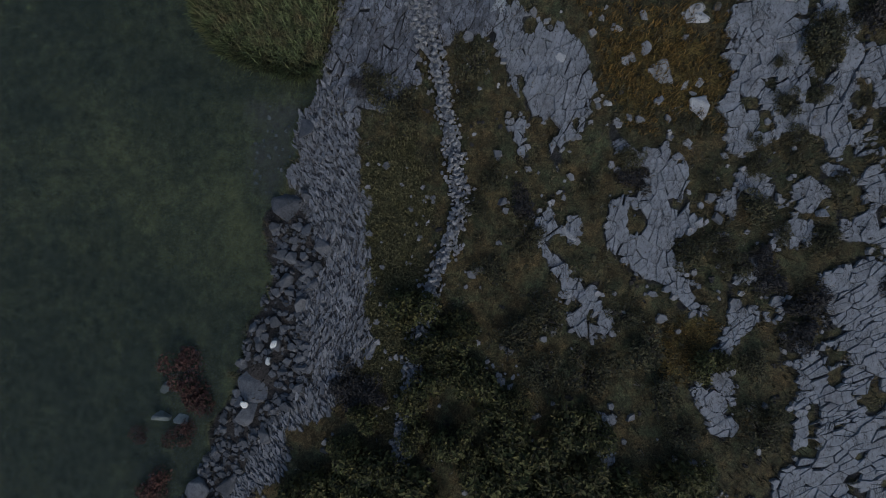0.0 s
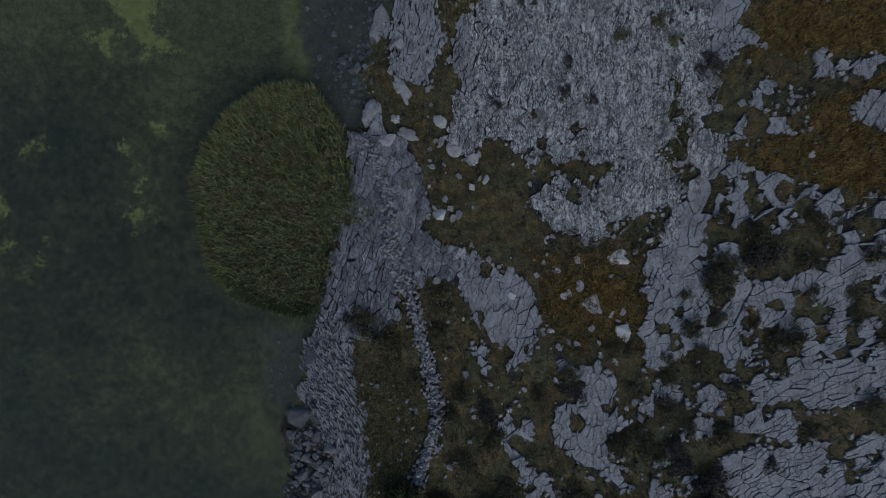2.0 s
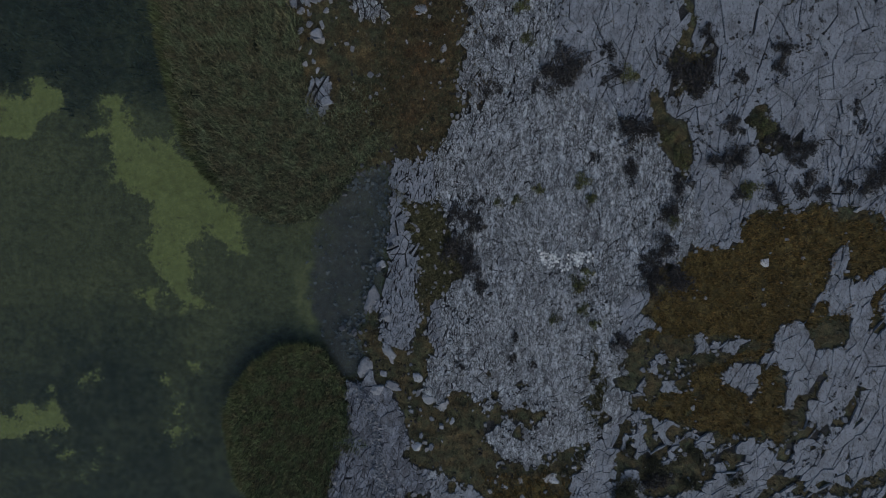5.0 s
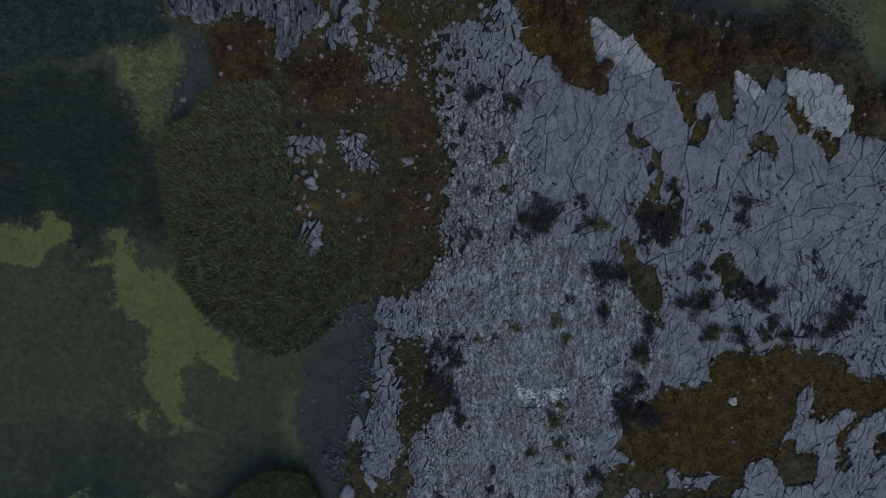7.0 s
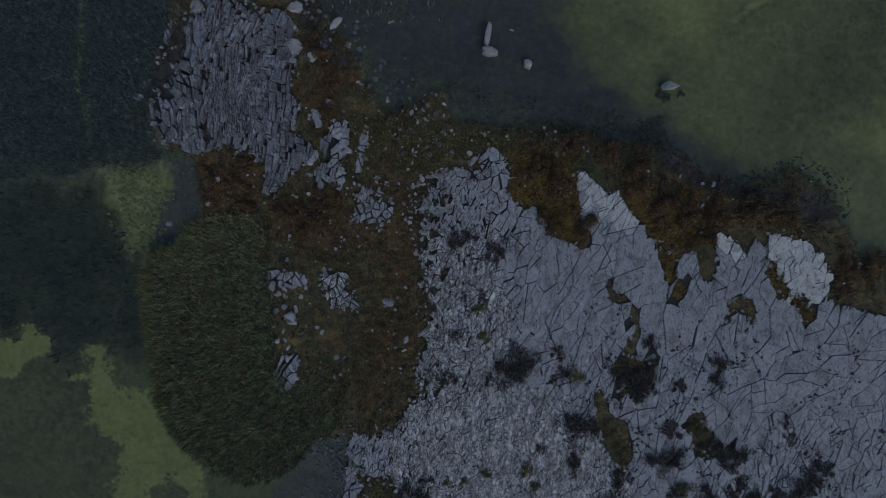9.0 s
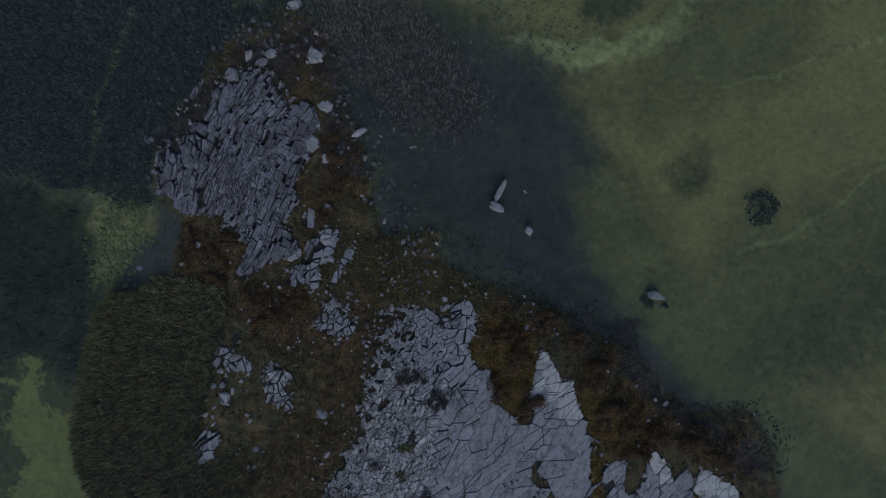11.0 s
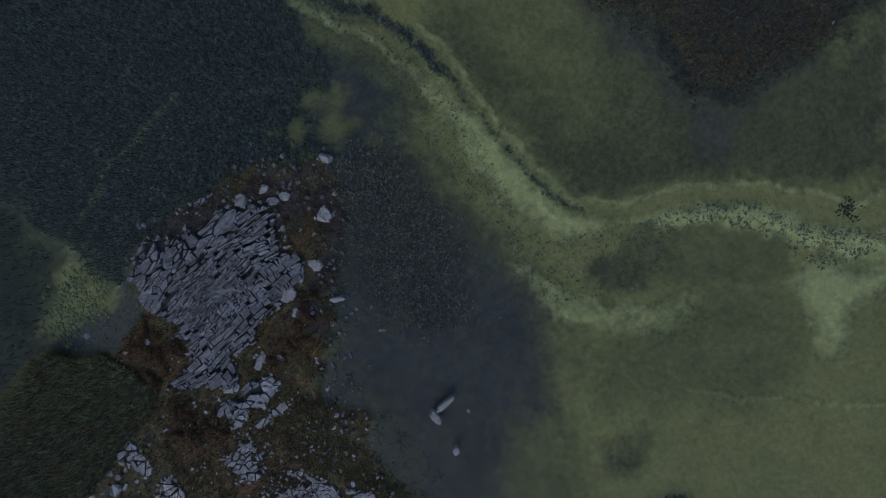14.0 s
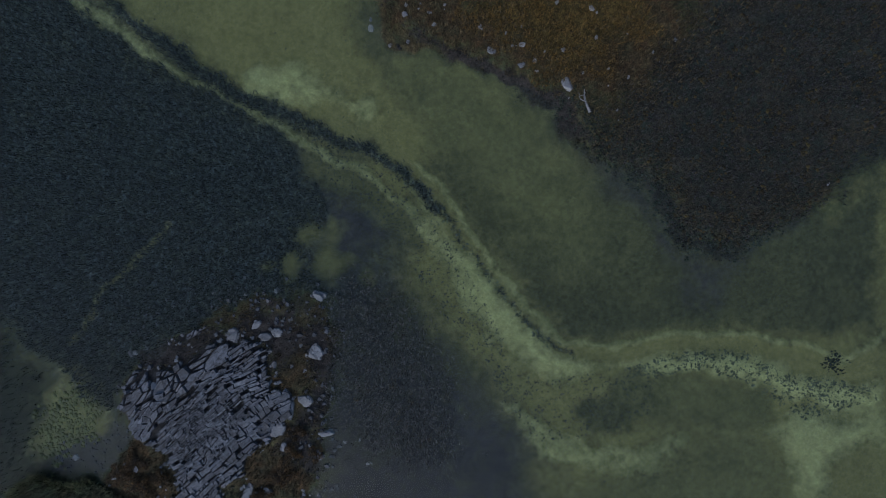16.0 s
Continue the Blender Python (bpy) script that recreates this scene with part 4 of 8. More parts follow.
SHRUBS_LEAFY = [(-1.0, -2.2, 1.00), (0.3, -3.7, 0.93), (1.4, -4.8, 1.00), (-0.3, -5.5, 0.89), (3.4, -7.4, 1.33), (4.9, -6.9, 1.11), (1.9, -8.7, 1.22), (-0.3, -9.2, 1.33), (-1.9, -8.4, 1.00), (4.1, -9.3, 1.33), (5.6, -8.6, 1.00), (0.6, -7.0, 1.00), (-3.5, -8.7, 1.00), (-2.6, -9.5, 1.11), (-4.8, -9.6, 1.11), (10.0, -4.4, 0.66), (-0.8, -7.0, 0.78), (2.3, -6.1, 0.89), (1.0, -2.8, 0.66), (-3.0, -6.6, 0.78), (-5.5, -9.4, 0.78), (7.1, -9.0, 1.00), (8.8, -8.8, 1.00)]
SHRUBS_OLIVE = [(-1.9, 5.9, 1.11), (-2.6, 6.6, 0.78), (-1.2, 5.2, 0.78), (-0.1, 3.6, 0.58), (1.4, 7.2, 0.89), (1.2, 5.8, 0.78), (2.8, -3.4, 1.22), (4.1, -2.6, 1.11), (5.8, -4.7, 1.22), (7.7, -3.8, 1.11), (8.3, -5.5, 1.00), (4.1, -4.7, 1.11), (7.1, -2.5, 0.78), (9.6, -0.1, 0.93), (10.2, 4.6, 0.44), (11.9, 4.2, 0.49), (13.3, 3.8, 0.53), (11.9, 1.6, 0.89), (14.2, 0.5, 0.84), (14.2, 7.5, 1.11), (12.1, -6.7, 1.06), (11.9, -4.2, 0.78), (2.3, 2.7, 0.84), (1.4, 1.8, 0.71), (3.4, 0.5, 0.84), (2.1, -0.8, 0.84), (6.0, 2.5, 0.66), (9.2, -6.8, 0.89), (15.0, 8.2, 0.75), (10.9, -0.3, 0.66)]
SHRUBS_DARK_S = [(7.3, 2.6, 0.66), (3.4, 1.8, 0.62), (13.7, -2.0, 0.89), (13.5, -3.1, 0.75), (12.5, -1.0, 0.66), (16.3, 8.6, 0.80), (-3.0, 6.6, 0.58), (12.1, -0.3, 0.66), (-3.0, -5.1, 0.89), (-3.7, -5.8, 0.80), (-2.6, -5.7, 0.66), (16.6, -1.2, 0.49)]
SHRUBS_FIELD = [(14.4, 8.3, 0.74), (14.5, 7.2, 0.74), (14.2, 6.0, 0.57), (16.6, 9.4, 0.8), (16.0, 9.7, 0.57), (18.6, 8.5, 0.68), (18.6, 6.9, 0.51), (17.3, 4.8, 0.91), (17.0, 4.5, 0.68), (21.4, 8.7, 0.63), (20.4, 6.2, 0.57), (20.3, 6.9, 0.46), (20.6, 5.5, 0.46), (22.0, 4.6, 0.68), (19.1, 10.1, 0.57), (18.7, 10.4, 0.46), (13.1, 5.5, 0.63), (13.4, 4.3, 0.57), (15.9, 5.7, 0.4), (12.9, 7.2, 0.4), (10.7, 9.6, 0.46), (11.6, 10.2, 0.4), (14.6, 10.6, 0.51), (10.5, 0.3, 0.74), (11.3, -0.6, 0.57), (12.8, 0.8, 0.51), (14.4, 0.5, 0.51), (12.0, 3.2, 0.57), (10.4, 2.7, 0.57), (15.0, 2.5, 0.51), (9.4, 4.5, 0.51), (7.4, 3.5, 0.63), (18.4, 0.3, 0.57), (21.2, 1.4, 0.74), (22.0, 6.8, 0.4)]
SHRUBS_PAVE_S = [(4.3, 16.6, 0.4), (7.8, 18.1, 0.37), (7.6, 16.8, 0.37), (5.6, 25.1, 0.62), (4.4, 25.7, 0.5), (4.5, 23.7, 0.87), (5.1, 23.2, 0.68), (17.3, 21.4, 0.74), (16.1, 21.7, 0.68), (14.0, 17.6, 0.62), (8.8, 16.4, 0.25)]
SHRUBS_PAVE_N = [(11.0, 34.2, 0.99), (10.5, 33.4, 0.89), (15.1, 30.2, 0.96), (14.9, 27.9, 0.64), (12.7, 28.8, 0.32), (20.9, 30.3, 0.64), (21.2, 28.7, 0.71), (20.3, 28.2, 0.85), (18.4, 33.0, 0.99), (19.2, 33.3, 0.85), (17.7, 33.7, 0.71), (21.2, 33.0, 0.46), (6.9, 41.6, 0.64), (7.7, 42.0, 0.5), (9.4, 41.2, 0.64), (9.0, 40.5, 0.5), (8.6, 38.4, 0.39), (7.4, 38.1, 0.32), (7.2, 35.6, 0.39), (9.3, 33.0, 0.39), (7.1, 33.0, 0.39), (6.4, 32.8, 0.46), (19.3, 35.6, 0.46), (13.5, 34.8, 0.46), (13.9, 33.6, 0.46), (23.3, 29.4, 0.64), (24.1, 29.0, 0.64), (25.3, 29.0, 0.57), (24.8, 28.2, 0.5), (24.9, 26.5, 0.57)]
SHRUBS_PAVE_NB = [(25.5, 27.2, 0.5), (27.9, 31.1, 0.43), (28.3, 30.0, 0.39), (29.7, 27.5, 0.89), (29.0, 26.8, 0.71), (27.6, 26.5, 0.5), (26.2, 26.2, 0.57), (23.3, 26.2, 0.64), (17.7, 27.0, 0.67), (17.1, 25.6, 0.67), (16.9, 23.4, 0.71), (15.9, 22.4, 0.64), (17.6, 21.3, 0.64), (15.9, 21.2, 0.64), (13.3, 33.1, 0.32), (23.7, 34.7, 0.57), (23.5, 33.6, 0.46), (30.8, 28.2, 0.57), (30.1, 28.6, 0.32), (5.6, 26.5, 0.46), (5.2, 22.5, 0.57), (5.6, 21.4, 0.5), (21.2, 26.2, 0.5), (5.1, 25.4, 0.43)]
SHRUBS_GREEN = [(11.8, 27.3, 0.53), (12.4, 26.3, 0.46), (9.4, 27.1, 0.39), (6.9, 26.3, 0.32), (7.9, 26.4, 0.32), (11.6, 21.3, 0.57), (12.1, 21.9, 0.39), (10.1, 19.1, 0.39), (11.8, 19.7, 0.46), (12.6, 18.8, 0.39), (8.6, 37.4, 0.57), (8.8, 35.6, 0.46), (14.9, 33.4, 0.57), (21.9, 26.6, 0.78), (22.6, 30.5, 0.64), (22.8, 29.8, 0.5), (17.7, 28.9, 0.57), (17.0, 29.8, 0.5), (18.0, 28.2, 0.43), (17.3, 24.9, 0.5)]
SHRUBS_RUST = [(-8.6, 45.4, 0.78), (-7.4, 44.5, 0.92), (-6.5, 45.7, 0.78), (-8.7, 43.8, 0.64), (-6.5, 43.6, 0.71), (-3.5, 43.0, 0.85), (-2.1, 42.9, 0.99), (-1.2, 43.7, 0.85), (-3.0, 42.0, 0.71), (12.4, 46.6, 0.92), (13.3, 45.0, 0.99), (12.6, 43.1, 0.85), (14.4, 43.0, 0.78), (11.4, 45.8, 0.71), (14.6, 42.0, 0.64), (17.9, 45.7, 0.92), (19.5, 44.9, 0.99), (21.4, 44.1, 0.99), (23.2, 44.1, 0.99), (25.3, 44.4, 0.99), (27.1, 44.3, 0.85), (19.4, 43.4, 0.85), (22.4, 42.5, 0.71), (31.4, 40.7, 0.71), (32.5, 40.5, 0.71), (18.4, 47.2, 0.85), (16.1, 47.6, 0.78), (13.9, 48.0, 0.71)]
SHRUBS_RUST_N = [(-1.8, 52.5, 0.71), (-1.2, 51.2, 0.78), (-1.3, 49.4, 0.64), (-2.7, 53.8, 0.57), (30.9, 39.5, 0.50), (28.8, 38.8, 0.50), (21.8, 42.0, 0.57), (-0.9, 53.7, 0.50), (3.4, 44.1, 0.35)]
SHRUBS_RUST_S = [(-10.6, -5.0, 0.75), (-10.0, -6.0, 0.66), (-10.8, -7.6, 0.49), (-11.9, -9.8, 0.66), (-12.7, -7.8, 0.31)]
DARK_CLUMPS = [(19.9, 52.1, 0.49), (19.6, 51.6, 0.49), (20.9, 51.6, 0.42), (20.1, 51.3, 0.42)]
REEDS_SOUTH = [(-10.4, 13.6), (-9.6, 15.5), (-8.4, 16.9), (-6.7, 17.8), (-5.2, 18.0), (-4.1, 17.7), (-3.9, 17.0), (-3.0, 15.7), (-2.9, 14.3), (-2.8, 12.9), (-2.6, 12.2), (-1.7, 11.7), (-2.0, 11.3), (-3.4, 11.2), (-4.1, 10.3), (-4.3, 8.9), (-4.8, 7.5), (-5.5, 6.9), (-7.2, 7.4), (-8.9, 8.1), (-9.9, 9.4), (-10.2, 11.2)]
REEDS_NORTH = [(-12.8, 38.4), (-12.3, 39.8), (-10.5, 40.5), (-10.1, 41.7), (-8.2, 42.4), (-6.8, 42.7), (-5.7, 42.7), (-5.0, 41.8), (-4.9, 40.0), (-4.8, 38.6), (-4.5, 35.8), (-4.2, 33.3), (-3.3, 31.6), (-2.1, 32.6), (-1.3, 33.8), (0.1, 32.9), (0.4, 31.5), (0.0, 30.1), (-0.7, 29.0), (-1.8, 28.3), (-2.9, 26.9), (-4.3, 25.9), (-6.1, 25.6), (-7.9, 26.3), (-9.3, 27.4), (-10.6, 28.8), (-11.5, 30.3), (-12.0, 32.4), (-12.4, 35.2)]
WALL_LINE = [(-1.1, 11.1), (-0.7, 9.8), (-0.1, 7.6), (0.3, 5.4), (0.7, 3.4), (0.9, 1.6), (0.5, 0.3), (-0.1, -1.0), (-0.5, -2.6), (-0.8, -3.7), (-1.0, -4.8), (-1.2, -6.1), (-1.5, -7.9), (-1.6, -9.2)]
WALL_LINE_NORTH = [(-0.6, 8.0), (-1.0, 10.0), (-1.0, 12.4), (-1.4, 14.3), (-2.1, 15.4)]
PLANT_LINE = [(-30.3, 64.6), (-27.3, 65.0), (-24.4, 65.5), (-21.1, 66.1), (-18.3, 67.2), (-16.2, 68.1), (-14.0, 68.9), (-11.8, 69.8), (-10.1, 70.3), (-8.5, 70.2), (-6.7, 70.2), (-4.6, 70.1), (-2.1, 69.6), (0.9, 69.3), (4.1, 69.1), (6.1, 69.8)]
PLANT_LINE_WEST = [(-30.3, 64.6), (-27.3, 65.0), (-24.4, 65.5), (-21.1, 66.1), (-18.3, 67.2), (-16.2, 68.1), (-14.0, 68.9), (-11.8, 69.8), (-10.1, 70.3), (-8.5, 70.2), (-6.7, 70.2)]
TURF_FIELD = [(12.5, 19.8), (16.7, 17.8), (19.4, 15.2), (24.5, 11.0), (25.8, 9.6), (36.5, 9.2), (36.9, 0.9), (29.0, 2.4), (23.5, 1.9), (18.5, 1.4), (15.7, 2.9), (15.1, 6.2), (13.9, 8.5)]
POINT_TURF = [(-4.6, 47.6), (-2.0, 51.2), (0.8, 51.4), (5.4, 50.8), (7.5, 48.6), (-4.5, 36.8), (-5.5, 39.0), (-3.4, 42.1)]
POINT_APRON = [(-13.9, 45.8), (-15.3, 49.5), (-15.1, 52.9), (-13.3, 57.2), (-11.0, 60.0), (-7.8, 61.8), (-4.5, 60.5), (-4.8, 58.2), (-9.1, 58.0), (-11.6, 55.4), (-13.1, 50.8), (-12.1, 47.6)]
WHITE_RUBBLE = [(9.1, 23.5), (10.5, 23.0), (12.4, 23.3), (12.6, 22.7), (11.4, 22.3), (10.8, 22.0), (9.6, 22.4)]
SILT_EDGE = [(0.5, 29.2), (1.4, 28.6), (0.6, 26.6), (0.2, 24.5), (-0.6, 22.1), (-1.3, 20.6), (-1.3, 17.8), (-1.8, 16.9), (-3.1, 17.2), (-3.5, 18.5), (-1.6, 20.6), (-0.8, 23.9), (-0.3, 26.9), (-2.1, 27.3), (-2.3, 28.2)]
PALE_FLECKS = [(11.0, 14.7), (12.6, 13.6), (13.0, 10.8), (12.0, 9.4), (10.9, 10.4), (11.2, 12.5)]
POINT_RUBBLE = [(-13.4, 56.0), (-11.8, 58.5), (-9.3, 59.9), (-5.6, 60.1), (-3.4, 58.3), (0.3, 53.9), (5.4, 50.7), (6.9, 47.0), (4.3, 46.5), (0.8, 51.3), (-2.7, 55.0), (-6.3, 58.0), (-9.4, 57.4), (-11.5, 54.9)]
BANK_LINE = [(-9.4, 71.3), (-7.4, 71.3), (-5.7, 71.0), (-3.1, 70.6), (-0.0, 70.1), (2.8, 69.9), (5.2, 70.0), (7.1, 71.2), (8.6, 72.8), (10.0, 75.5), (11.8, 77.6), (13.8, 79.2), (16.9, 81.2), (18.9, 81.9), (19.3, 83.6), (19.4, 85.2)]
BANK_MID = [(5.4, 69.9), (7.5, 70.9), (8.9, 72.5), (10.4, 75.1), (12.3, 77.2), (14.4, 78.7), (17.5, 80.7), (19.6, 82.1), (21.5, 84.3)]
BANK_LOW = [(-31.7, 63.0), (-29.4, 63.6), (-26.5, 64.1), (-23.7, 64.7), (-20.7, 65.7), (-17.7, 66.6), (-15.3, 67.3), (-13.0, 67.9), (-10.9, 68.8), (-7.9, 68.8), (-5.6, 68.6)]
TRACK_A = [(24.3, 56.5), (27.0, 58.9), (29.5, 62.2), (30.6, 64.4), (33.0, 67.2)]
TRACK_B = [(18.9, 65.8), (22.9, 68.7), (26.5, 71.6), (29.5, 74.2)]
TRACK_W = [(-17.9, 57.1), (-17.7, 54.8), (-18.0, 52.4), (-17.9, 50.5), (-17.4, 48.3), (-17.3, 46.9)]
DOTS_BANK = [(9.3, 71.6), (10.9, 74.6), (13.5, 77.6), (15.0, 78.2), (16.9, 78.8), (21.8, 82.5), (22.4, 82.0), (20.2, 77.7), (18.2, 77.2), (15.5, 76.6), (12.9, 75.2), (10.4, 71.6)]
DOTS_SAND = [(3.4, 65.8), (6.2, 67.1), (8.6, 70.8), (11.2, 73.3), (12.9, 70.8), (11.9, 67.7), (9.1, 64.3), (6.0, 63.8)]
DOTS_BAY = [(-0.9, 52.0), (2.2, 55.2), (7.3, 55.8), (9.5, 51.6), (13.0, 50.0), (14.5, 46.2), (9.7, 45.8), (3.5, 47.5)]
DOTS_WEST = [(-15.5, 67.5), (-9.8, 69.8), (-4.6, 69.6), (3.1, 67.1), (7.5, 64.3), (2.1, 65.1), (-6.6, 66.6), (-13.6, 66.5)]
DOTS_SHORE_E = [(5.9, 51.8), (11.2, 51.1), (16.6, 50.4), (20.4, 47.6), (18.7, 45.6), (14.9, 46.5), (9.4, 48.0), (6.0, 49.2)]
DOTS_SHORE_EE = [(11.7, 49.1), (16.2, 50.5), (19.5, 50.0), (21.1, 47.0), (24.5, 46.4), (29.0, 48.2), (32.2, 46.2), (31.9, 43.9), (25.1, 45.4), (20.5, 46.5), (13.9, 46.9)]
ALGAE_STONES = [(-14.9, 45.7), (-13.5, 46.1), (-11.7, 43.9), (-12.6, 42.0), (-13.2, 40.0), (-14.6, 40.7)]
SEDGE = [(-7.6, 62.5), (-5.1, 64.0), (-3.0, 64.0), (0.5, 62.8), (3.6, 60.8), (5.5, 60.0), (4.6, 57.5), (1.5, 56.4), (-1.9, 57.8), (-5.0, 59.9)]
COBBLE_SHORE = [(-12.5, -12.8), (-10.2, -9.5), (-9.3, -8.1), (-9.0, -7.2), (-8.1, -5.6), (-8.3, -4.7), (-7.6, -3.3), (-7.1, -1.8), (-6.7, -0.6), (-6.7, 0.7), (-6.5, 1.6), (-5.8, 2.5), (-5.2, 2.5), (-5.1, 1.0), (-4.6, -0.6), (-5.3, -2.2), (-5.1, -4.0), (-5.3, -5.8), (-6.7, -7.2), (-7.8, -8.8), (-9.4, -11.8)]
ISLE_FRINGE = [(-6.4, 81.1), (-3.8, 81.1), (-0.7, 82.0), (2.5, 81.8), (5.8, 81.2), (7.8, 82.7), (8.0, 84.9), (8.6, 88.5), (8.3, 90.2), (9.4, 90.2), (9.7, 88.1), (9.3, 84.2), (8.6, 81.5), (6.6, 79.5), (3.1, 79.9), (0.3, 80.1), (-2.9, 79.3), (-5.7, 79.5)]
ISLE_SEDGE = [(-16.3, 76.3), (-7.4, 80.0), (-1.6, 79.3), (2.9, 81.2), (6.2, 80.0), (7.6, 82.0), (10.1, 88.2), (8.9, 90.7), (11.7, 96.9), (-0.6, 103.2), (-19.5, 84.2)]
GREY_ROCK = [(-3.4, 16.5), (-1.7, 15.9), (1.0, 14.8), (2.2, 11.9), (2.2, 5.4), (-5.8, 5.7), (-4.6, 7.9), (-3.7, 10.7)]
DARK_ROCK = [(-11.6, 55.9), (-8.5, 56.8), (-4.9, 56.6), (-2.8, 54.5), (-2.5, 52.1), (-2.4, 49.3), (-3.3, 48.0), (-1.1, 47.7), (-1.4, 45.1), (-3.7, 44.0), (-5.2, 42.0), (-6.2, 44.0), (-6.2, 46.5), (-10.4, 45.5), (-12.7, 46.9), (-13.4, 48.9), (-12.6, 53.3)]
PALE_ROCK_A = [(14.0, 46.1), (15.0, 46.0), (16.3, 44.6), (16.8, 45.2), (18.7, 43.2), (18.1, 42.4), (16.8, 42.6), (16.2, 43.3), (15.7, 42.8), (15.0, 43.8)]
PALE_ROCK_B = [(26.4, 43.1), (27.3, 42.8), (29.2, 42.6), (30.5, 40.5), (30.2, 39.3), (29.2, 38.4), (28.3, 38.8), (27.2, 39.8), (26.7, 41.0)]
PALE_ROCK_C = [(22.7, 42.8), (23.8, 42.5), (25.2, 41.5), (25.0, 41.1), (23.6, 41.6)]
LOG = (-4.8, 81.2)
JOINTS_A = [(8.1, 1.2, 80, 0.55, 0.36, 0.060, 0.04), (15.0, -5.8, 24, 0.42, 0.19, 0.045, 0.04), (19.6, 4.6, 18, 0.75, 0.30, 0.060, 0.04), (17.7, 9.0, 30, 0.90, 0.50, 0.050, 0.04), (12.1, 8.4, 56, 0.55, 0.40, 0.060, 0.04), (13.3, 8.2, 70, 0.70, 0.50, 0.060, 0.04), (4.5, 6.4, 62, 0.80, 0.45, 0.050, 0.04), (4.0, 7.3, 67, 0.80, 0.22, 0.050, 0.02), (7.9, 17.9, 79, 0.34, 0.20, 0.026, 0.02), (9.3, 12.9, 57, 0.60, 0.35, 0.040, 0.02), (12.6, 26.6, 77, 0.36, 0.20, 0.026, 0.02), (8.8, 25.5, 77, 0.36, 0.19, 0.026, 0.02), (7.2, 36.8, 69, 0.40, 0.21, 0.045, 0.03)]
JOINTS_B = [(14.6, 38.5, 66, 1.20, 0.45, 0.030, 0.02), (18.9, 39.4, 74, 1.50, 0.80, 0.028, 0.02), (26.6, 37.6, 80, 1.60, 0.80, 0.028, 0.02), (28.4, 33.0, 20, 1.10, 0.60, 0.022, 0.02), (21.3, 34.1, 78, 1.00, 0.36, 0.040, 0.02), (28.4, 29.4, 79, 0.50, 0.30, 0.040, 0.02), (6.2, 44.6, 69, 0.36, 0.19, 0.055, 0.05), (-6.9, 50.0, 86, 0.30, 0.15, 0.050, 0.06), (-10.7, 50.1, 96, 0.80, 0.36, 0.170, 0.16), (-4.0, 46.1, 79, 0.50, 0.30, 0.050, 0.06), (-1.2, 46.2, 69, 0.50, 0.38, 0.120, 0.08), (-3.7, 37.4, 69, 0.45, 0.35, 0.120, 0.08), (-3.7, 32.8, 69, 0.50, 0.45, 0.100, 0.08)]
JOINTS_C = [(-1.3, 14.0, 67, 0.65, 0.45, 0.040, 0.03), (-2.5, 8.8, 65, 0.50, 0.18, 0.050, 0.04), (1.0, 10.7, 67, 0.60, 0.30, 0.050, 0.04), (1.7, 43.8, 79, 0.40, 0.30, 0.120, 0.06), (-0.5, 38.4, 69, 0.40, 0.30, 0.110, 0.07), (15.5, 16.3, 37, 0.90, 0.50, 0.050, 0.02), (25.4, 14.6, 67, 1.30, 0.60, 0.050, 0.02), (11.1, -5.5, 40, 0.45, 0.30, 0.060, 0.04), (5.8, -2.3, 70, 0.50, 0.40, 0.050, 0.04), (4.1, 0.5, 80, 0.60, 0.40, 0.050, 0.04), (14.0, 16.1, 77, 0.50, 0.35, 0.050, 0.02), (16.4, 44.0, 64, 0.70, 0.35, 0.030, 0.03), (28.4, 41.0, 69, 0.70, 0.40, 0.030, 0.03)]
JOINTS_D = [(24.5, 41.8, 69, 0.60, 0.35, 0.040, 0.03), (-8.7, 54.0, 89, 0.66, 0.30, 0.070, 0.09), (-9.0, 48.2, 94, 0.42, 0.24, 0.070, 0.08), (-4.4, 53.0, 84, 0.80, 0.42, 0.070, 0.09), (-6.0, 52.8, 86, 0.70, 0.36, 0.065, 0.09), (-4.6, 50.2, 86, 0.42, 0.20, 0.060, 0.08), (-5.1, 46.3, 85, 0.40, 0.20, 0.060, 0.05), (-9.8, 53.0, 85, 0.80, 0.30, 0.130, 0.14), (9.3, 46.8, 60, 0.60, 0.42, 0.095, 0.06), (0.9, 46.6, 80, 0.45, 0.40, 0.120, 0.08), (0.9, 24.2, 60, 0.50, 0.36, 0.070, 0.05), (1.5, 21.5, 78, 0.30, 0.13, 0.045, 0.03), (2.3, 26.5, 74, 0.32, 0.14, 0.045, 0.03), (1.0, 19.2, 70, 0.28, 0.16, 0.050, 0.04), (-4.4, 39.0, 75, 0.45, 0.40, 0.120, 0.08)]
# under the reeds the bed only takes the darkest bed colour, no extra depth
zone("deep", REEDS_SOUTH, 0.8, 0.5)
zone("deep", REEDS_NORTH, 0.8, 0.5)
strip("pale", BANK_LOW, 0.2, 0.9)
strip("sand", BANK_MID, 1.3, 0.7)
strip("pale", BANK_LINE, 0.12, 0.6)
strip("pale", TRACK_A, -0.2, 1.0)
strip("pale", TRACK_B, -0.2, 1.0)
strip("sand", TRACK_W, 0.2, 0.6)
strip("weed", PLANT_LINE_WEST, 0.45, 0.7)
strip("weed", PLANT_LINE, 0.05, 0.5)

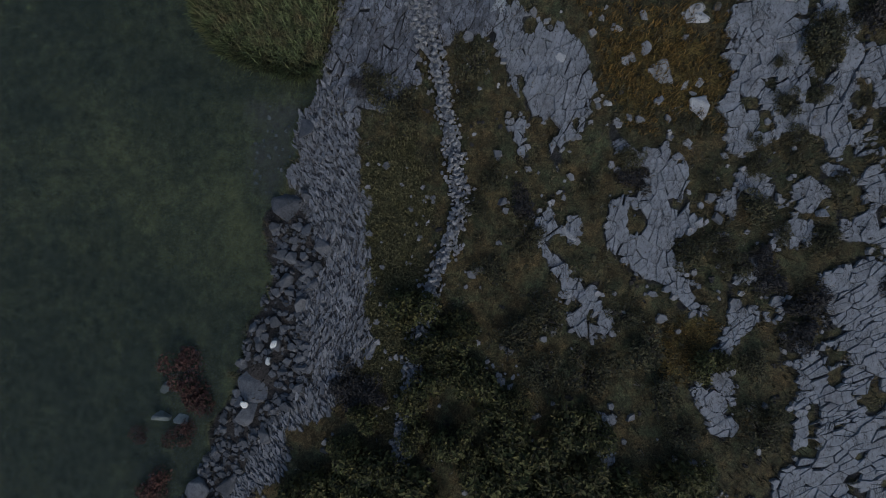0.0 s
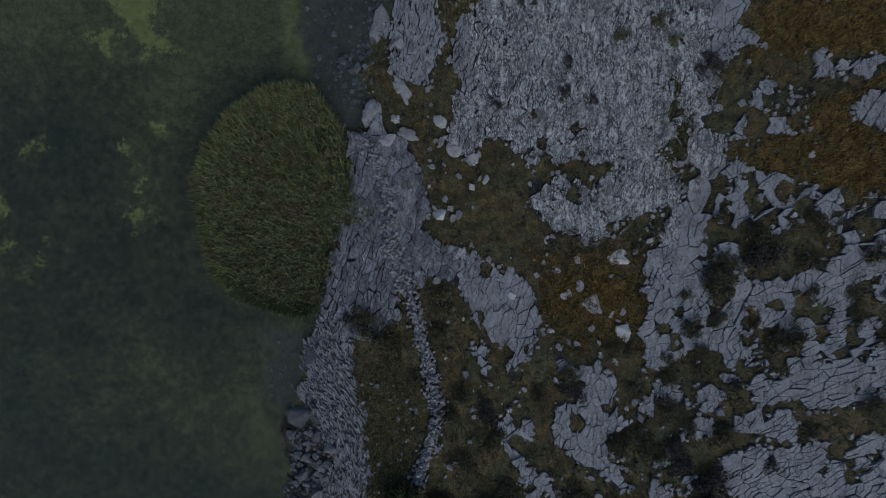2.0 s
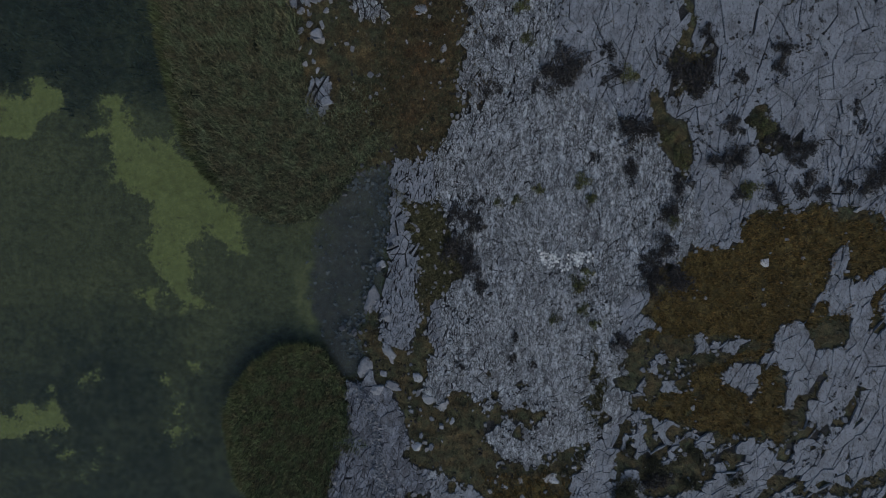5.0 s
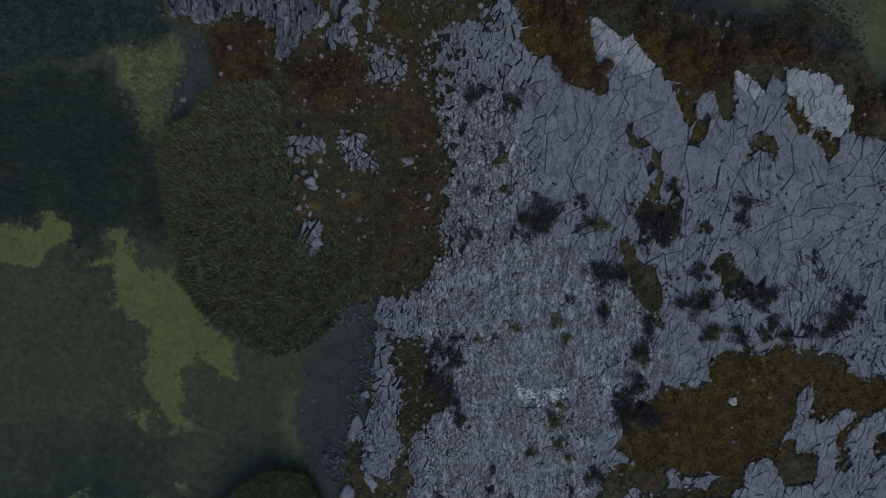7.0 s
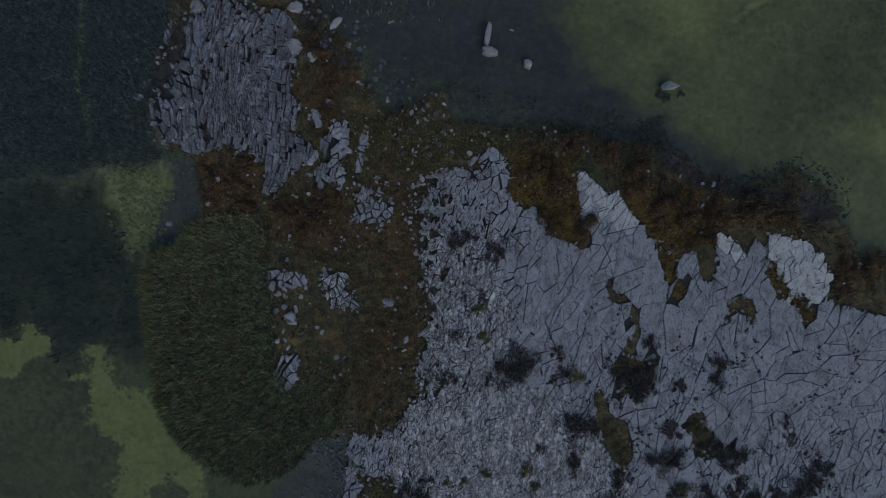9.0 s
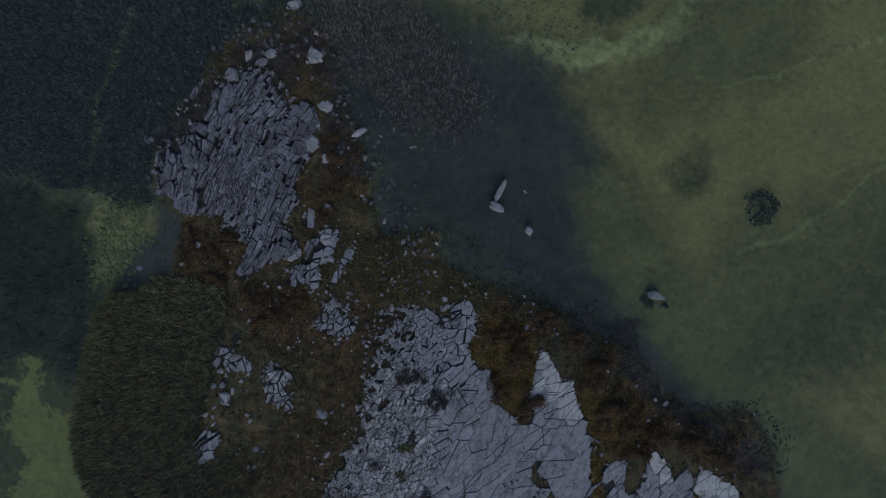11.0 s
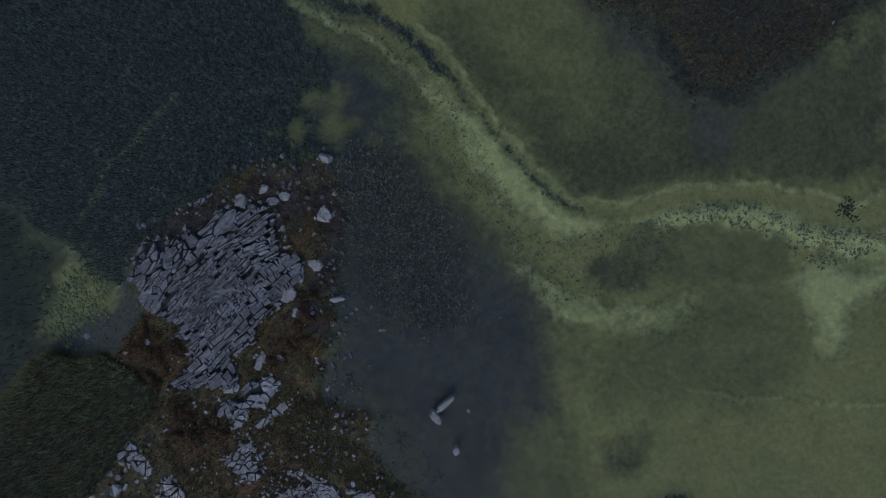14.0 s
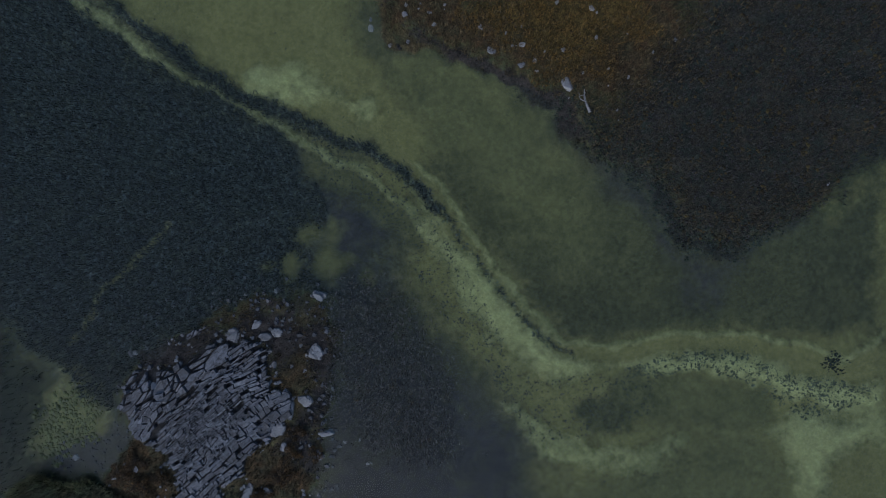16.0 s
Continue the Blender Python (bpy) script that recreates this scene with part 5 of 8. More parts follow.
# turf and shrubs break up the rock of the south-east field
turf = np.clip((smooth_noise(1.0, 41) + 0.7 * smooth_noise(0.5, 42) - 0.33) * 4, 0, 1)
cover("heath", turf * np.clip(inside(TURF_FIELD) / 0.8, 0, 1))
pockets = np.clip((smooth_noise(0.8, 45) + 0.7 * smooth_noise(0.42, 46) - 0.52) * 4, 0, 1)
cover("heath", pockets * np.clip((17 - GY) / 2, 0, 1) * np.clip((GX - 1.5) / 2, 0, 1) * COVER["limestone"])

# heights: low shore, shallow lake
WATER = -0.30
HEIGHT = np.where(SHORE > 0, WATER + 0.32 * (1 - np.exp(-np.maximum(SHORE, 0) / 1.2)), WATER - 0.75 * (1 - np.exp(np.minimum(SHORE, 0) / 4.0)))
HEIGHT += 0.05 * smooth_noise(2.6, 11) + 0.03 * smooth_noise(0.8, 12)
veg = COVER["heath"] + COVER["orange"] + COVER["olive"] + COVER["rust"]
HEIGHT += veg * (0.05 + 0.05 * smooth_noise(0.45, 13) + 0.03 * smooth_noise(0.28, 14))
HEIGHT += 0.04 * COVER["limestone"]
HEIGHT += COVER["shingle"] * 0.05 * smooth_noise(0.28, 15) + COVER["pale"] * 0.1
HEIGHT = np.where(SHORE < -0.15, np.minimum(HEIGHT, WATER - 0.03), HEIGHT)


# ---- materials ----
class Nodes:
    """A short way to write node materials."""

    def __init__(self, name):
        self.mat = bpy.data.materials.new(name)
        self.mat.use_nodes = True
        self.tree = self.mat.node_tree
        self.bsdf = self.tree.nodes["Principled BSDF"]
        self.out = self.tree.nodes["Material Output"]

    def node(self, kind, **values):
        n = self.tree.nodes.new(kind)
        for key, value in values.items():
            n.inputs[key.replace("_", " ")].default_value = value
        return n

    def link(self, a, b):
        self.tree.links.new(a, b)
        return self

    def place(self):
        return self.tree.nodes.new("ShaderNodeTexCoord").outputs["Object"]

    def noise(self, scale, detail=4.0, rough=0.6, at=None):
        n = self.node("ShaderNodeTexNoise", Scale=scale, Detail=detail, Roughness=rough)
        self.link(at if at is not None else self.place(), n.inputs["Vector"])
        return n.outputs["Fac"]

    def ramp(self, fac, *stops):
        n = self.tree.nodes.new("ShaderNodeValToRGB")
        e = n.color_ramp.elements
        while len(e) < len(stops):
            e.new(0.5)
        for el, (p, c) in zip(e, stops):
            el.position = p
            el.color = (c, c, c, 1) if isinstance(c, (int, float)) else (*c, 1)
        self.link(fac, n.inputs["Fac"])
        return n.outputs["Color"]

    def mix(self, fac, a, b, how="MIX"):
        n = self.tree.nodes.new("ShaderNodeMix")
        n.data_type, n.blend_type = "RGBA", how
        for value, socket in ((fac, n.inputs[0]), (a, n.inputs[6]), (b, n.inputs[7])):
            if isinstance(value, bpy.types.NodeSocket):
                self.link(value, socket)
            elif isinstance(value, (int, float)):
                socket.default_value = value
            else:
                socket.default_value = (*value, 1)
        return n.outputs[2]

    def field(self, name):
        n = self.tree.nodes.new("ShaderNodeAttribute")
        n.attribute_name = name
        return n.outputs["Fac"]

    def chance(self):
        return self.tree.nodes.new("ShaderNodeObjectInfo").outputs["Random"]

    def island(self):
        return self.tree.nodes.new("ShaderNodeNewGeometry").outputs["Random Per Island"]

    def bump(self, fac, strength, distance):
        n = self.node("ShaderNodeBump", Strength=strength, Distance=distance)
        self.link(fac, n.inputs["Height"])
        self.link(n.outputs[0], self.bsdf.inputs["Normal"])

    def done(self, color, rough=0.85):
        self.link(color, self.bsdf.inputs["Base Color"]) if isinstance(color, bpy.types.NodeSocket) else None
        self.bsdf.inputs["Roughness"].default_value = rough
        self.bsdf.inputs["Specular IOR Level"].default_value = 0.25
        return self.mat


def ground_material():
    m = Nodes("ground_cover")
    big, mid, fine, grain = m.noise(0.35, 5), m.noise(1.6, 6, 0.65), m.noise(7, 6, 0.7), m.noise(28, 4, 0.7)
    look_of = {
        "bed": ((0.042, 0.047, 0.027), (0.108, 0.112, 0.054)), "deep": ((0.014, 0.019, 0.015), (0.042, 0.050, 0.034)), "yellow": ((0.125, 0.138, 0.046), (0.225, 0.235, 0.084)),
        "bog": ((0.011, 0.013, 0.013), (0.056, 0.060, 0.052)),
        "ooze": ((0.106, 0.111, 0.048), (0.182, 0.183, 0.082)),
        "silt": ((0.042, 0.041, 0.040), (0.088, 0.085, 0.080)), "mud": ((0.029, 0.030, 0.035), (0.066, 0.066, 0.074)),
        "weed": ((0.026, 0.034, 0.038), (0.082, 0.098, 0.102)), "sand": ((0.172, 0.168, 0.066), (0.250, 0.243, 0.102)),
        "pale": ((0.31, 0.325, 0.138), (0.46, 0.47, 0.22)), "heath": ((0.024, 0.023, 0.014), (0.094, 0.083, 0.046)),
        "olive": ((0.024, 0.025, 0.011), (0.085, 0.080, 0.038)), "orange": ((0.027, 0.021, 0.009), (0.132, 0.098, 0.030)),
        "rust": ((0.027, 0.021, 0.014), (0.106, 0.079, 0.043)), "shingle": ((0.045, 0.045, 0.047), (0.14, 0.14, 0.145)),
        # limestone: ground below the slabs, near black to paint shade into the joints
        "peat": ((0.013, 0.013, 0.014), (0.060, 0.053, 0.049)), "limestone": ((0.009, 0.009, 0.009), (0.042, 0.042, 0.044)),
    }
    patch = m.mix(0.5, m.mix(0.5, big, mid), m.mix(0.5, fine, grain))
    f = m.ramp(patch, (0.38, 0.0), (0.62, 1.0))
    blotch = m.ramp(m.mix(0.4, m.noise(0.55, 7, 0.68), m.noise(2.2, 6, 0.7)), (0.36, 0.0), (0.64, 1.0))
    flock = m.ramp(m.mix(0.35, m.noise(0.75, 8, 0.68), m.noise(4, 5, 0.7)), (0.36, 0.0), (0.64, 1.0))
    color = m.mix(f, *look_of["bed"])
    for kind in KINDS:
        if kind == "bed":
            continue
        wet = kind in WET
        half = m.node("ShaderNodeMath")
        half.operation = "MULTIPLY"
        m.link(m.field("cover_" + kind), half.inputs[0])
        half.inputs[1].default_value = 0.5
        ragged = m.node("ShaderNodeMath")
        ragged.operation = "MULTIPLY_ADD"
        m.link(blotch if wet else fine, ragged.inputs[0])
        ragged.inputs[1].default_value = 0.22 if kind in ("sand", "pale", "ooze") else 0.45 if wet else 0.5
        m.link(half.outputs[0], ragged.inputs[2])
        if kind == "yellow":
            m.link(flock, ragged.inputs[0])
            ragged.inputs[1].default_value = 0.8
        edge = m.ramp(ragged.outputs[0], (0.54, 0.0), (0.72, 1.0)) if kind == "yellow" else m.ramp(ragged.outputs[0], *(((0.16, 0.0), (0.60, 1.0)) if kind in ("sand", "pale", "ooze") else ((0.20, 0.0), (0.78, 1.0)) if kind in ("sand", "mud", "weed", "silt", "pale", "deep", "ooze") else ((0.42, 0.0), (0.58, 1.0)) if wet else ((0.42, 0.0), (0.55, 1.0))))
        edge = m.mix(1.0, edge, m.ramp(m.field("cover_" + kind), (0.02, 0.0), (0.25, 1.0)), "MULTIPLY")
        color = m.mix(edge, color, m.mix(f, *look_of[kind]))
    living = m.node("ShaderNodeMath")
    living.operation = "ADD"
    m.link(m.field("cover_heath"), living.inputs[0]).link(m.field("cover_rust"), living.inputs[1])
    growth = m.node("ShaderNodeMath")
    growth.operation = "ADD"
    m.link(living.outputs[0], growth.inputs[0]).link(m.field("cover_bog"), growth.inputs[1])
    tint = m.mix(m.ramp(m.noise(0.9, 6, 0.7), (0.40, 0.0), (0.60, 1.0)), (0.78, 0.98, 0.92), (1.25, 1.04, 0.86))
    color = m.mix(growth.outputs[0], color, m.mix(1.0, color, tint, "MULTIPLY"))
    calm = None
    for kind in ("sand", "pale", "ooze", "mud", "silt", "yellow", "bed", "deep"):
        more = m.node("ShaderNodeMath")
        more.operation = "MULTIPLY_ADD"
        m.link(m.field("cover_" + kind), more.inputs[0])
        more.inputs[1].default_value = 0.5 if kind in ("bed", "deep") else 1.0
        if calm is not None:
            m.link(calm, more.inputs[2])
        else:
            more.inputs[2].default_value = 0.0
        calm = more.outputs[0]
    rough = m.ramp(calm, (0.1, 1.0), (0.95, 0.38))
    color = m.mix(rough, color, m.mix(1.0, color, m.ramp(m.mix(0.5, m.noise(14, 5, 0.75), grain), (0.38, 0.36), (0.62, 1.6)), "MULTIPLY"))
    color = m.mix(rough, color, m.mix(1.0, color, m.ramp(m.noise(2.8, 5, 0.7), (0.38, 0.68), (0.62, 1.32)), "MULTIPLY"))
    tufts = m.ramp(m.noise(4.5, 4, 0.6), (0.42, 0.45), (0.58, 1.45))
    color = m.mix(m.field("cover_weed"), color, m.mix(1.0, color, tufts, "MULTIPLY"))
    m.bump(m.mix(0.5, fine, grain), 0.7, 0.08)
    return m.done(color, 0.95)


def grid_mesh(name):
    me = bpy.data.meshes.new(name)
    co = np.stack([GX, GY, HEIGHT], -1).reshape(-1, 3)
    i = (np.arange(NY - 1)[:, None] * NX + np.arange(NX - 1)[None]).reshape(-1)
    quads = np.stack([i, i + 1, i + 1 + NX, i + NX], -1).astype(np.int32)
    me.vertices.add(len(co))
    me.vertices.foreach_set("co", co.reshape(-1).astype(np.float32))
    me.loops.add(quads.size)
    me.loops.foreach_set("vertex_index", quads.reshape(-1))
    me.polygons.add(len(quads))
    me.polygons.foreach_set("loop_start", np.arange(0, quads.size, 4, dtype=np.int32))
    me.update(calc_edges=True)
    me.polygons.foreach_set("use_smooth", np.ones(len(quads), bool))
    for k in KINDS:
        me.attributes.new("cover_" + k, "FLOAT", "POINT").data.foreach_set("value", COVER[k].reshape(-1).astype(np.float32))
    return me


MAT_GROUND = ground_material()
ground = new("ground", grid_mesh("ground"))
ground.data.materials.append(MAT_GROUND)
tagged(ground, "lake shore of heath, peat and submerged silt", "ground", kind="structure")

# the lake bed goes on to the horizon
bm = bmesh.new()
far, z0 = 1500, -1.15
for (ax, ay, bx, by) in ((-far, -far, far, Y0), (-far, Y1, far, far), (-far, Y0, X0, Y1), (X1, Y0, far, Y1)):
    bm.faces.new([bm.verts.new(v) for v in ((ax, ay, z0), (bx, ay, z0), (bx, by, z0), (ax, by, z0))])
me = bpy.data.meshes.new("ground_far")
bm.to_mesh(me)
me.materials.append(MAT_GROUND)
tagged(new("ground_far", me), "distant dark lake bed", "ground", kind="structure")


def water_material():
    m = Nodes("lake_water")
    m.tree.nodes.remove(m.bsdf)
    clear = m.node("ShaderNodeBsdfTransparent", Color=(0.90, 0.95, 0.92, 1))
    murk = m.node("ShaderNodeBsdfDiffuse", Color=(0.055, 0.070, 0.066, 1))
    gloss = m.node("ShaderNodeBsdfGlossy", Color=(1, 1, 1, 1), Roughness=0.05)
    cloud = m.ramp(m.noise(0.12, 3), (0.35, 0.04), (0.7, 0.12))
    body, top = m.tree.nodes.new("ShaderNodeMixShader"), m.tree.nodes.new("ShaderNodeMixShader")
    m.link(cloud, body.inputs[0]).link(clear.outputs[0], body.inputs[1]).link(murk.outputs[0], body.inputs[2])
    top.inputs[0].default_value = 0.016
    bump = m.node("ShaderNodeBump", Strength=0.15, Distance=0.02)
    m.link(m.noise(2.2, 3), bump.inputs["Height"])
    m.link(bump.outputs[0], gloss.inputs["Normal"])
    m.link(body.outputs[0], top.inputs[1]).link(gloss.outputs[0], top.inputs[2])
    m.link(top.outputs[0], m.out.inputs[0])
    return m.mat


bm = bmesh.new()
bm.faces.new([bm.verts.new(v) for v in ((-far, -far, WATER), (far, -far, WATER), (far, far, WATER), (-far, far, WATER))])
me = bpy.data.meshes.new("water")
bm.to_mesh(me)
me.materials.append(water_material())
water = tagged(new("water", me), "calm murky green lake water over silt", "lake", kind="structure")


# ---- tools for things ----
def part(name, data, material, parent, label="", place=None):
    """Links a mesh or bmesh as ONE object under a thing or under a part."""
    if isinstance(data, bmesh.types.BMesh):
        me = bpy.data.meshes.new(name)
        data.to_mesh(me)
        data.free()
        data = me
    if material is not None and not data.materials:
        data.materials.append(material)
    ob = new(name, data)
    ob.parent = parent
    if place is not None:
        ob.matrix_basis = place
    return tagged(ob, label)


def soup(name, verts, faces, material, smooth=False):
    me = bpy.data.meshes.new(name)
    me.from_pydata(verts, [], faces)
    me.materials.append(material)
    if smooth:
        me.polygons.foreach_set("use_smooth", np.ones(len(me.polygons), bool))
    return me


def floor_at(x, y):
    return float(at(HEIGHT, x, y))


def in_outline(points, x, y):
    odd = False
    for (ax, ay), (bx, by) in zip(points, points[1:] + points[:1]):
        if (ay > y) != (by > y) and x < (bx - ax) * (y - ay) / (by - ay) + ax:
            odd = not odd
    return odd


def spots(points, count, seed):
    """Random places inside an outline."""
    rng = random.Random(seed)
    xs, ys = [p[0] for p in points], [p[1] for p in points]
    lo_x, hi_x, lo_y, hi_y = max(min(xs), X0 + 1), min(max(xs), X1 - 1), max(min(ys), Y0 + 1), min(max(ys), Y1 - 1)
    got = []
    while len(got) < count:
        x, y = rng.uniform(lo_x, hi_x), rng.uniform(lo_y, hi_y)
        if in_outline(points, x, y):
            got.append((x, y))
    return got


def stone_material(name, dark, light, patch, spot=0.5):
    m = Nodes(name)
    where = m.place()
    big, mid, fine = m.noise(0.8, 4, 0.6, where), m.noise(5, 6, 0.7, where), m.noise(30, 5, 0.75, where)
    f = m.ramp(m.mix(0.5, mid, fine), (0.36, 0.0), (0.64, 1.0))
    color = m.mix(f, dark, light)
    color = m.mix(m.ramp(big, (0.45, 0.0), (0.75, spot)), color, patch)
    one = m.tree.nodes.new("ShaderNodeMath")
    one.operation = "ADD"
    m.link(m.chance(), one.inputs[0]).link(m.island(), one.inputs[1])
    part_of = m.tree.nodes.new("ShaderNodeMath")
    part_of.operation = "FRACT"
    m.link(one.outputs[0], part_of.inputs[0])
    color = m.mix(1.0, color, m.ramp(part_of.outputs[0], (0.0, 0.70), (1.0, 1.20)), "MULTIPLY")
    # pits and hairline cracks filled with dark soil
    pits = m.ramp(m.noise(13, 3, 0.5, where), (0.28, 1.0), (0.36, 0.0))
    color = m.mix(pits, color, (0.05, 0.05, 0.048))
    m.bump(m.mix(0.5, mid, fine), 0.8, 0.04)
    return m.done(color, 0.9)


def pavement_material(name, tone, splinter, spread=(0.93, 1.05)):
    """Grey limestone; splinter gives how much of it is broken by hairline joints along its grain."""
    m = Nodes(name)
    where = m.place()
    big, mid, fine = m.noise(0.45, 5, 0.6, where), m.noise(3.5, 7, 0.7, where), m.noise(26, 5, 0.8, where)
    f = m.ramp(m.mix(0.45, mid, fine), (0.34, 0.0), (0.66, 1.0))
    color = m.mix(f, tone[0], tone[1])
    color = m.mix(m.ramp(big, (0.42, 0.0), (0.7, 0.5)), color, tuple(0.62 * c for c in tone[1]))
    color = m.mix(m.ramp(m.noise(2.2, 5, 0.7, where), (0.52, 0.0), (0.72, 0.45)), color, tone[0])
    one = m.tree.nodes.new("ShaderNodeMath")
    one.operation = "ADD"
    m.link(m.chance(), one.inputs[0]).link(m.island(), one.inputs[1])
    part_of = m.tree.nodes.new("ShaderNodeMath")
    part_of.operation = "FRACT"
    m.link(one.outputs[0], part_of.inputs[0])
    color = m.mix(1.0, color, m.ramp(part_of.outputs[0], (0.0, spread[0]), (1.0, spread[1])), "MULTIPLY")
    wave = m.node("ShaderNodeTexNoise", Scale=1.4, Detail=3.0)
    m.link(where, wave.inputs["Vector"])
    bend = m.mix(0.5, where, wave.outputs["Color"], "ADD")
    for angle, scale, width, low in ((-14, (3.4, 0.9, 1.0), 0.13, 0.44), (14, (2.6, 0.7, 1.0), 0.10, 0.50), (-60, (0.9, 2.8, 1.0), 0.09, 0.53), (20, (6.0, 2.8, 1.0), 0.15, 0.46), (-25, (8.0, 4.0, 1.0), 0.18, 0.51)):
        turn = m.node("ShaderNodeMapping", Rotation=(0, 0, radians(angle)), Scale=scale)
        m.link(bend, turn.inputs["Vector"])
        cells = m.tree.nodes.new("ShaderNodeTexVoronoi")
        cells.feature = "DISTANCE_TO_EDGE"
        m.link(turn.outputs[0], cells.inputs["Vector"])
        hair = m.ramp(cells.outputs["Distance"], (0.35 * width, 1.0), (width, 0.0))
        low += 0.12 * (1 - splinter)
        broken_up = m.mix(1.0, hair, m.ramp(m.noise(1.1, 5, 0.7, turn.outputs[0]), (low, 0.0), (low + 0.08, 0.92)), "MULTIPLY")
        color = m.mix(broken_up, color, (0.035, 0.035, 0.036))
    # chipped grain, thin dark lichen and soil in the pits
    stretch = m.node("ShaderNodeMapping", Rotation=(0, 0, radians(-8)), Scale=(11.0, 4.5, 8.0))
    m.link(where, stretch.inputs["Vector"])
    chips = m.noise(1.0, 4, 0.7, stretch.outputs[0])
    color = m.mix(0.12 + 0.75 * splinter, color, m.mix(1.0, color, m.ramp(chips, (0.34, 0.56), (0.47, 0.97), (0.66, 1.24)), "MULTIPLY"))
    lichen = m.mix(1.0, m.ramp(m.noise(0.8, 5, 0.65, where), (0.52, 0.0), (0.64, 1.0)), m.ramp(m.noise(6, 5, 0.75, where), (0.38, 0.15), (0.58, 0.75)), "MULTIPLY")
    color = m.mix(lichen, color, (0.085, 0.085, 0.092))
    pits = m.ramp(m.noise(9, 3, 0.5, where), (0.28, 1.0), (0.37, 0.0))
    color = m.mix(pits, color, (0.05, 0.05, 0.048))
    # solution pits drawn out along the grain
    turn = m.node("ShaderNodeMapping", Rotation=(0, 0, radians(-12)), Scale=(2.4, 1.0, 1.0))
    m.link(bend, turn.inputs["Vector"])
    cells = m.tree.nodes.new("ShaderNodeTexVoronoi")
    m.link(turn.outputs[0], cells.inputs["Vector"])
    holes = m.mix(1.0, m.ramp(cells.outputs["Distance"], (0.07, 1.0), (0.13, 0.0)), m.ramp(m.noise(0.7, 4, 0.6, where), (0.48, 0.0), (0.54, 0.9)), "MULTIPLY")
    color = m.mix(holes, color, (0.028, 0.029, 0.031))
    m.bump(m.mix(0.5, mid, fine), 0.8, 0.05)
    return m.done(color, 0.9)


def leaf_material(name, dark, light, accent, share=0.25):
    m = Nodes(name)
    color = m.mix(m.island(), dark, light)
    color = m.mix(m.ramp(m.noise(1.2, 4, 0.6), (0.62 - share, 0.0), (0.8 - share, 1.0)), color, m.mix(m.island(), dark, accent))
    color = m.mix(1.0, color, m.ramp(m.chance(), (0.0, 0.75), (1.0, 1.2)), "MULTIPLY")
    return m.done(color, 0.8)


STONE_GREY = stone_material("grey_stone", (0.13, 0.133, 0.145), (0.31, 0.315, 0.33), (0.16, 0.165, 0.175))
STONE_WET = stone_material("dark_shore_stone", (0.046, 0.049, 0.056), (0.150, 0.157, 0.174), (0.07, 0.071, 0.075))
STONE_SHINGLE = stone_material("shore_shingle", (0.095, 0.100, 0.113), (0.250, 0.258, 0.280), (0.12, 0.125, 0.135))
STONE_PALE = stone_material("pale_stone", (0.24, 0.245, 0.255), (0.45, 0.455, 0.465), (0.27, 0.275, 0.285))
STONE_WHITE = stone_material("bleached_stone", (0.46, 0.47, 0.46), (0.74, 0.75, 0.73), (0.55, 0.56, 0.55), 0.3)
SLAB = pavement_material("limestone_slab", ((0.152, 0.162, 0.180), (0.312, 0.329, 0.360)), 0.3)
SLAB_FINE = pavement_material("splintered_limestone", ((0.235, 0.250, 0.266), (0.570, 0.598, 0.620)), 0.95)
SLAB_DARK = pavement_material("dark_limestone_slab", ((0.078, 0.084, 0.101), (0.290, 0.307, 0.350)), 0.6, (0.55, 1.15))
SLAB_PALE = pavement_material("bleached_limestone", ((0.29, 0.305, 0.312), (0.49, 0.505, 0.50)), 0.15)
LEAF_YELLOW = leaf_material("yellow_green_leaves", (0.010, 0.012, 0.006), (0.094, 0.100, 0.036), (0.120, 0.104, 0.034), 0.2)
LEAF_OLIVE = leaf_material("olive_leaves", (0.015, 0.018, 0.013), (0.085, 0.086, 0.050), (0.10, 0.088, 0.042))
LEAF_DARK = leaf_material("dark_juniper_leaves", (0.012, 0.012, 0.013), (0.058, 0.056, 0.058), (0.060, 0.050, 0.034), 0.12)
LEAF_BOG = leaf_material("dark_bog_leaves", (0.014, 0.011, 0.005), (0.060, 0.046, 0.018), (0.110, 0.085, 0.026), 0.2)
LEAF_GREEN = leaf_material("green_leaves", (0.045, 0.055, 0.022), (0.165, 0.185, 0.074), (0.14, 0.125, 0.055))
LEAF_RUST = leaf_material("rusty_leaves", (0.022, 0.016, 0.010), (0.104, 0.070, 0.035), (0.150, 0.088, 0.032), 0.22)
LEAF_RED = leaf_material("dead_reddish_leaves", (0.024, 0.012, 0.011), (0.105, 0.055, 0.048), (0.13, 0.06, 0.045), 0.2)
BARK = leaf_material("grey_brown_bark", (0.03, 0.026, 0.022), (0.07, 0.062, 0.052), (0.05, 0.045, 0.04))
GRASS_HEATH = leaf_material("dry_heath_grass", (0.020, 0.019, 0.012), (0.118, 0.102, 0.056), (0.10, 0.072, 0.034), 0.15)
GRASS_ORANGE = leaf_material("orange_bog_grass", (0.030, 0.023, 0.008), (0.158, 0.116, 0.034), (0.190, 0.116, 0.030), 0.3)
GRASS_OLIVE = leaf_material("olive_grass", (0.028, 0.028, 0.011), (0.12, 0.108, 0.048), (0.14, 0.128, 0.065))
GRASS_RUST = leaf_material("rust_grass", (0.020, 0.016, 0.010), (0.124, 0.092, 0.048), (0.135, 0.108, 0.050), 0.25)
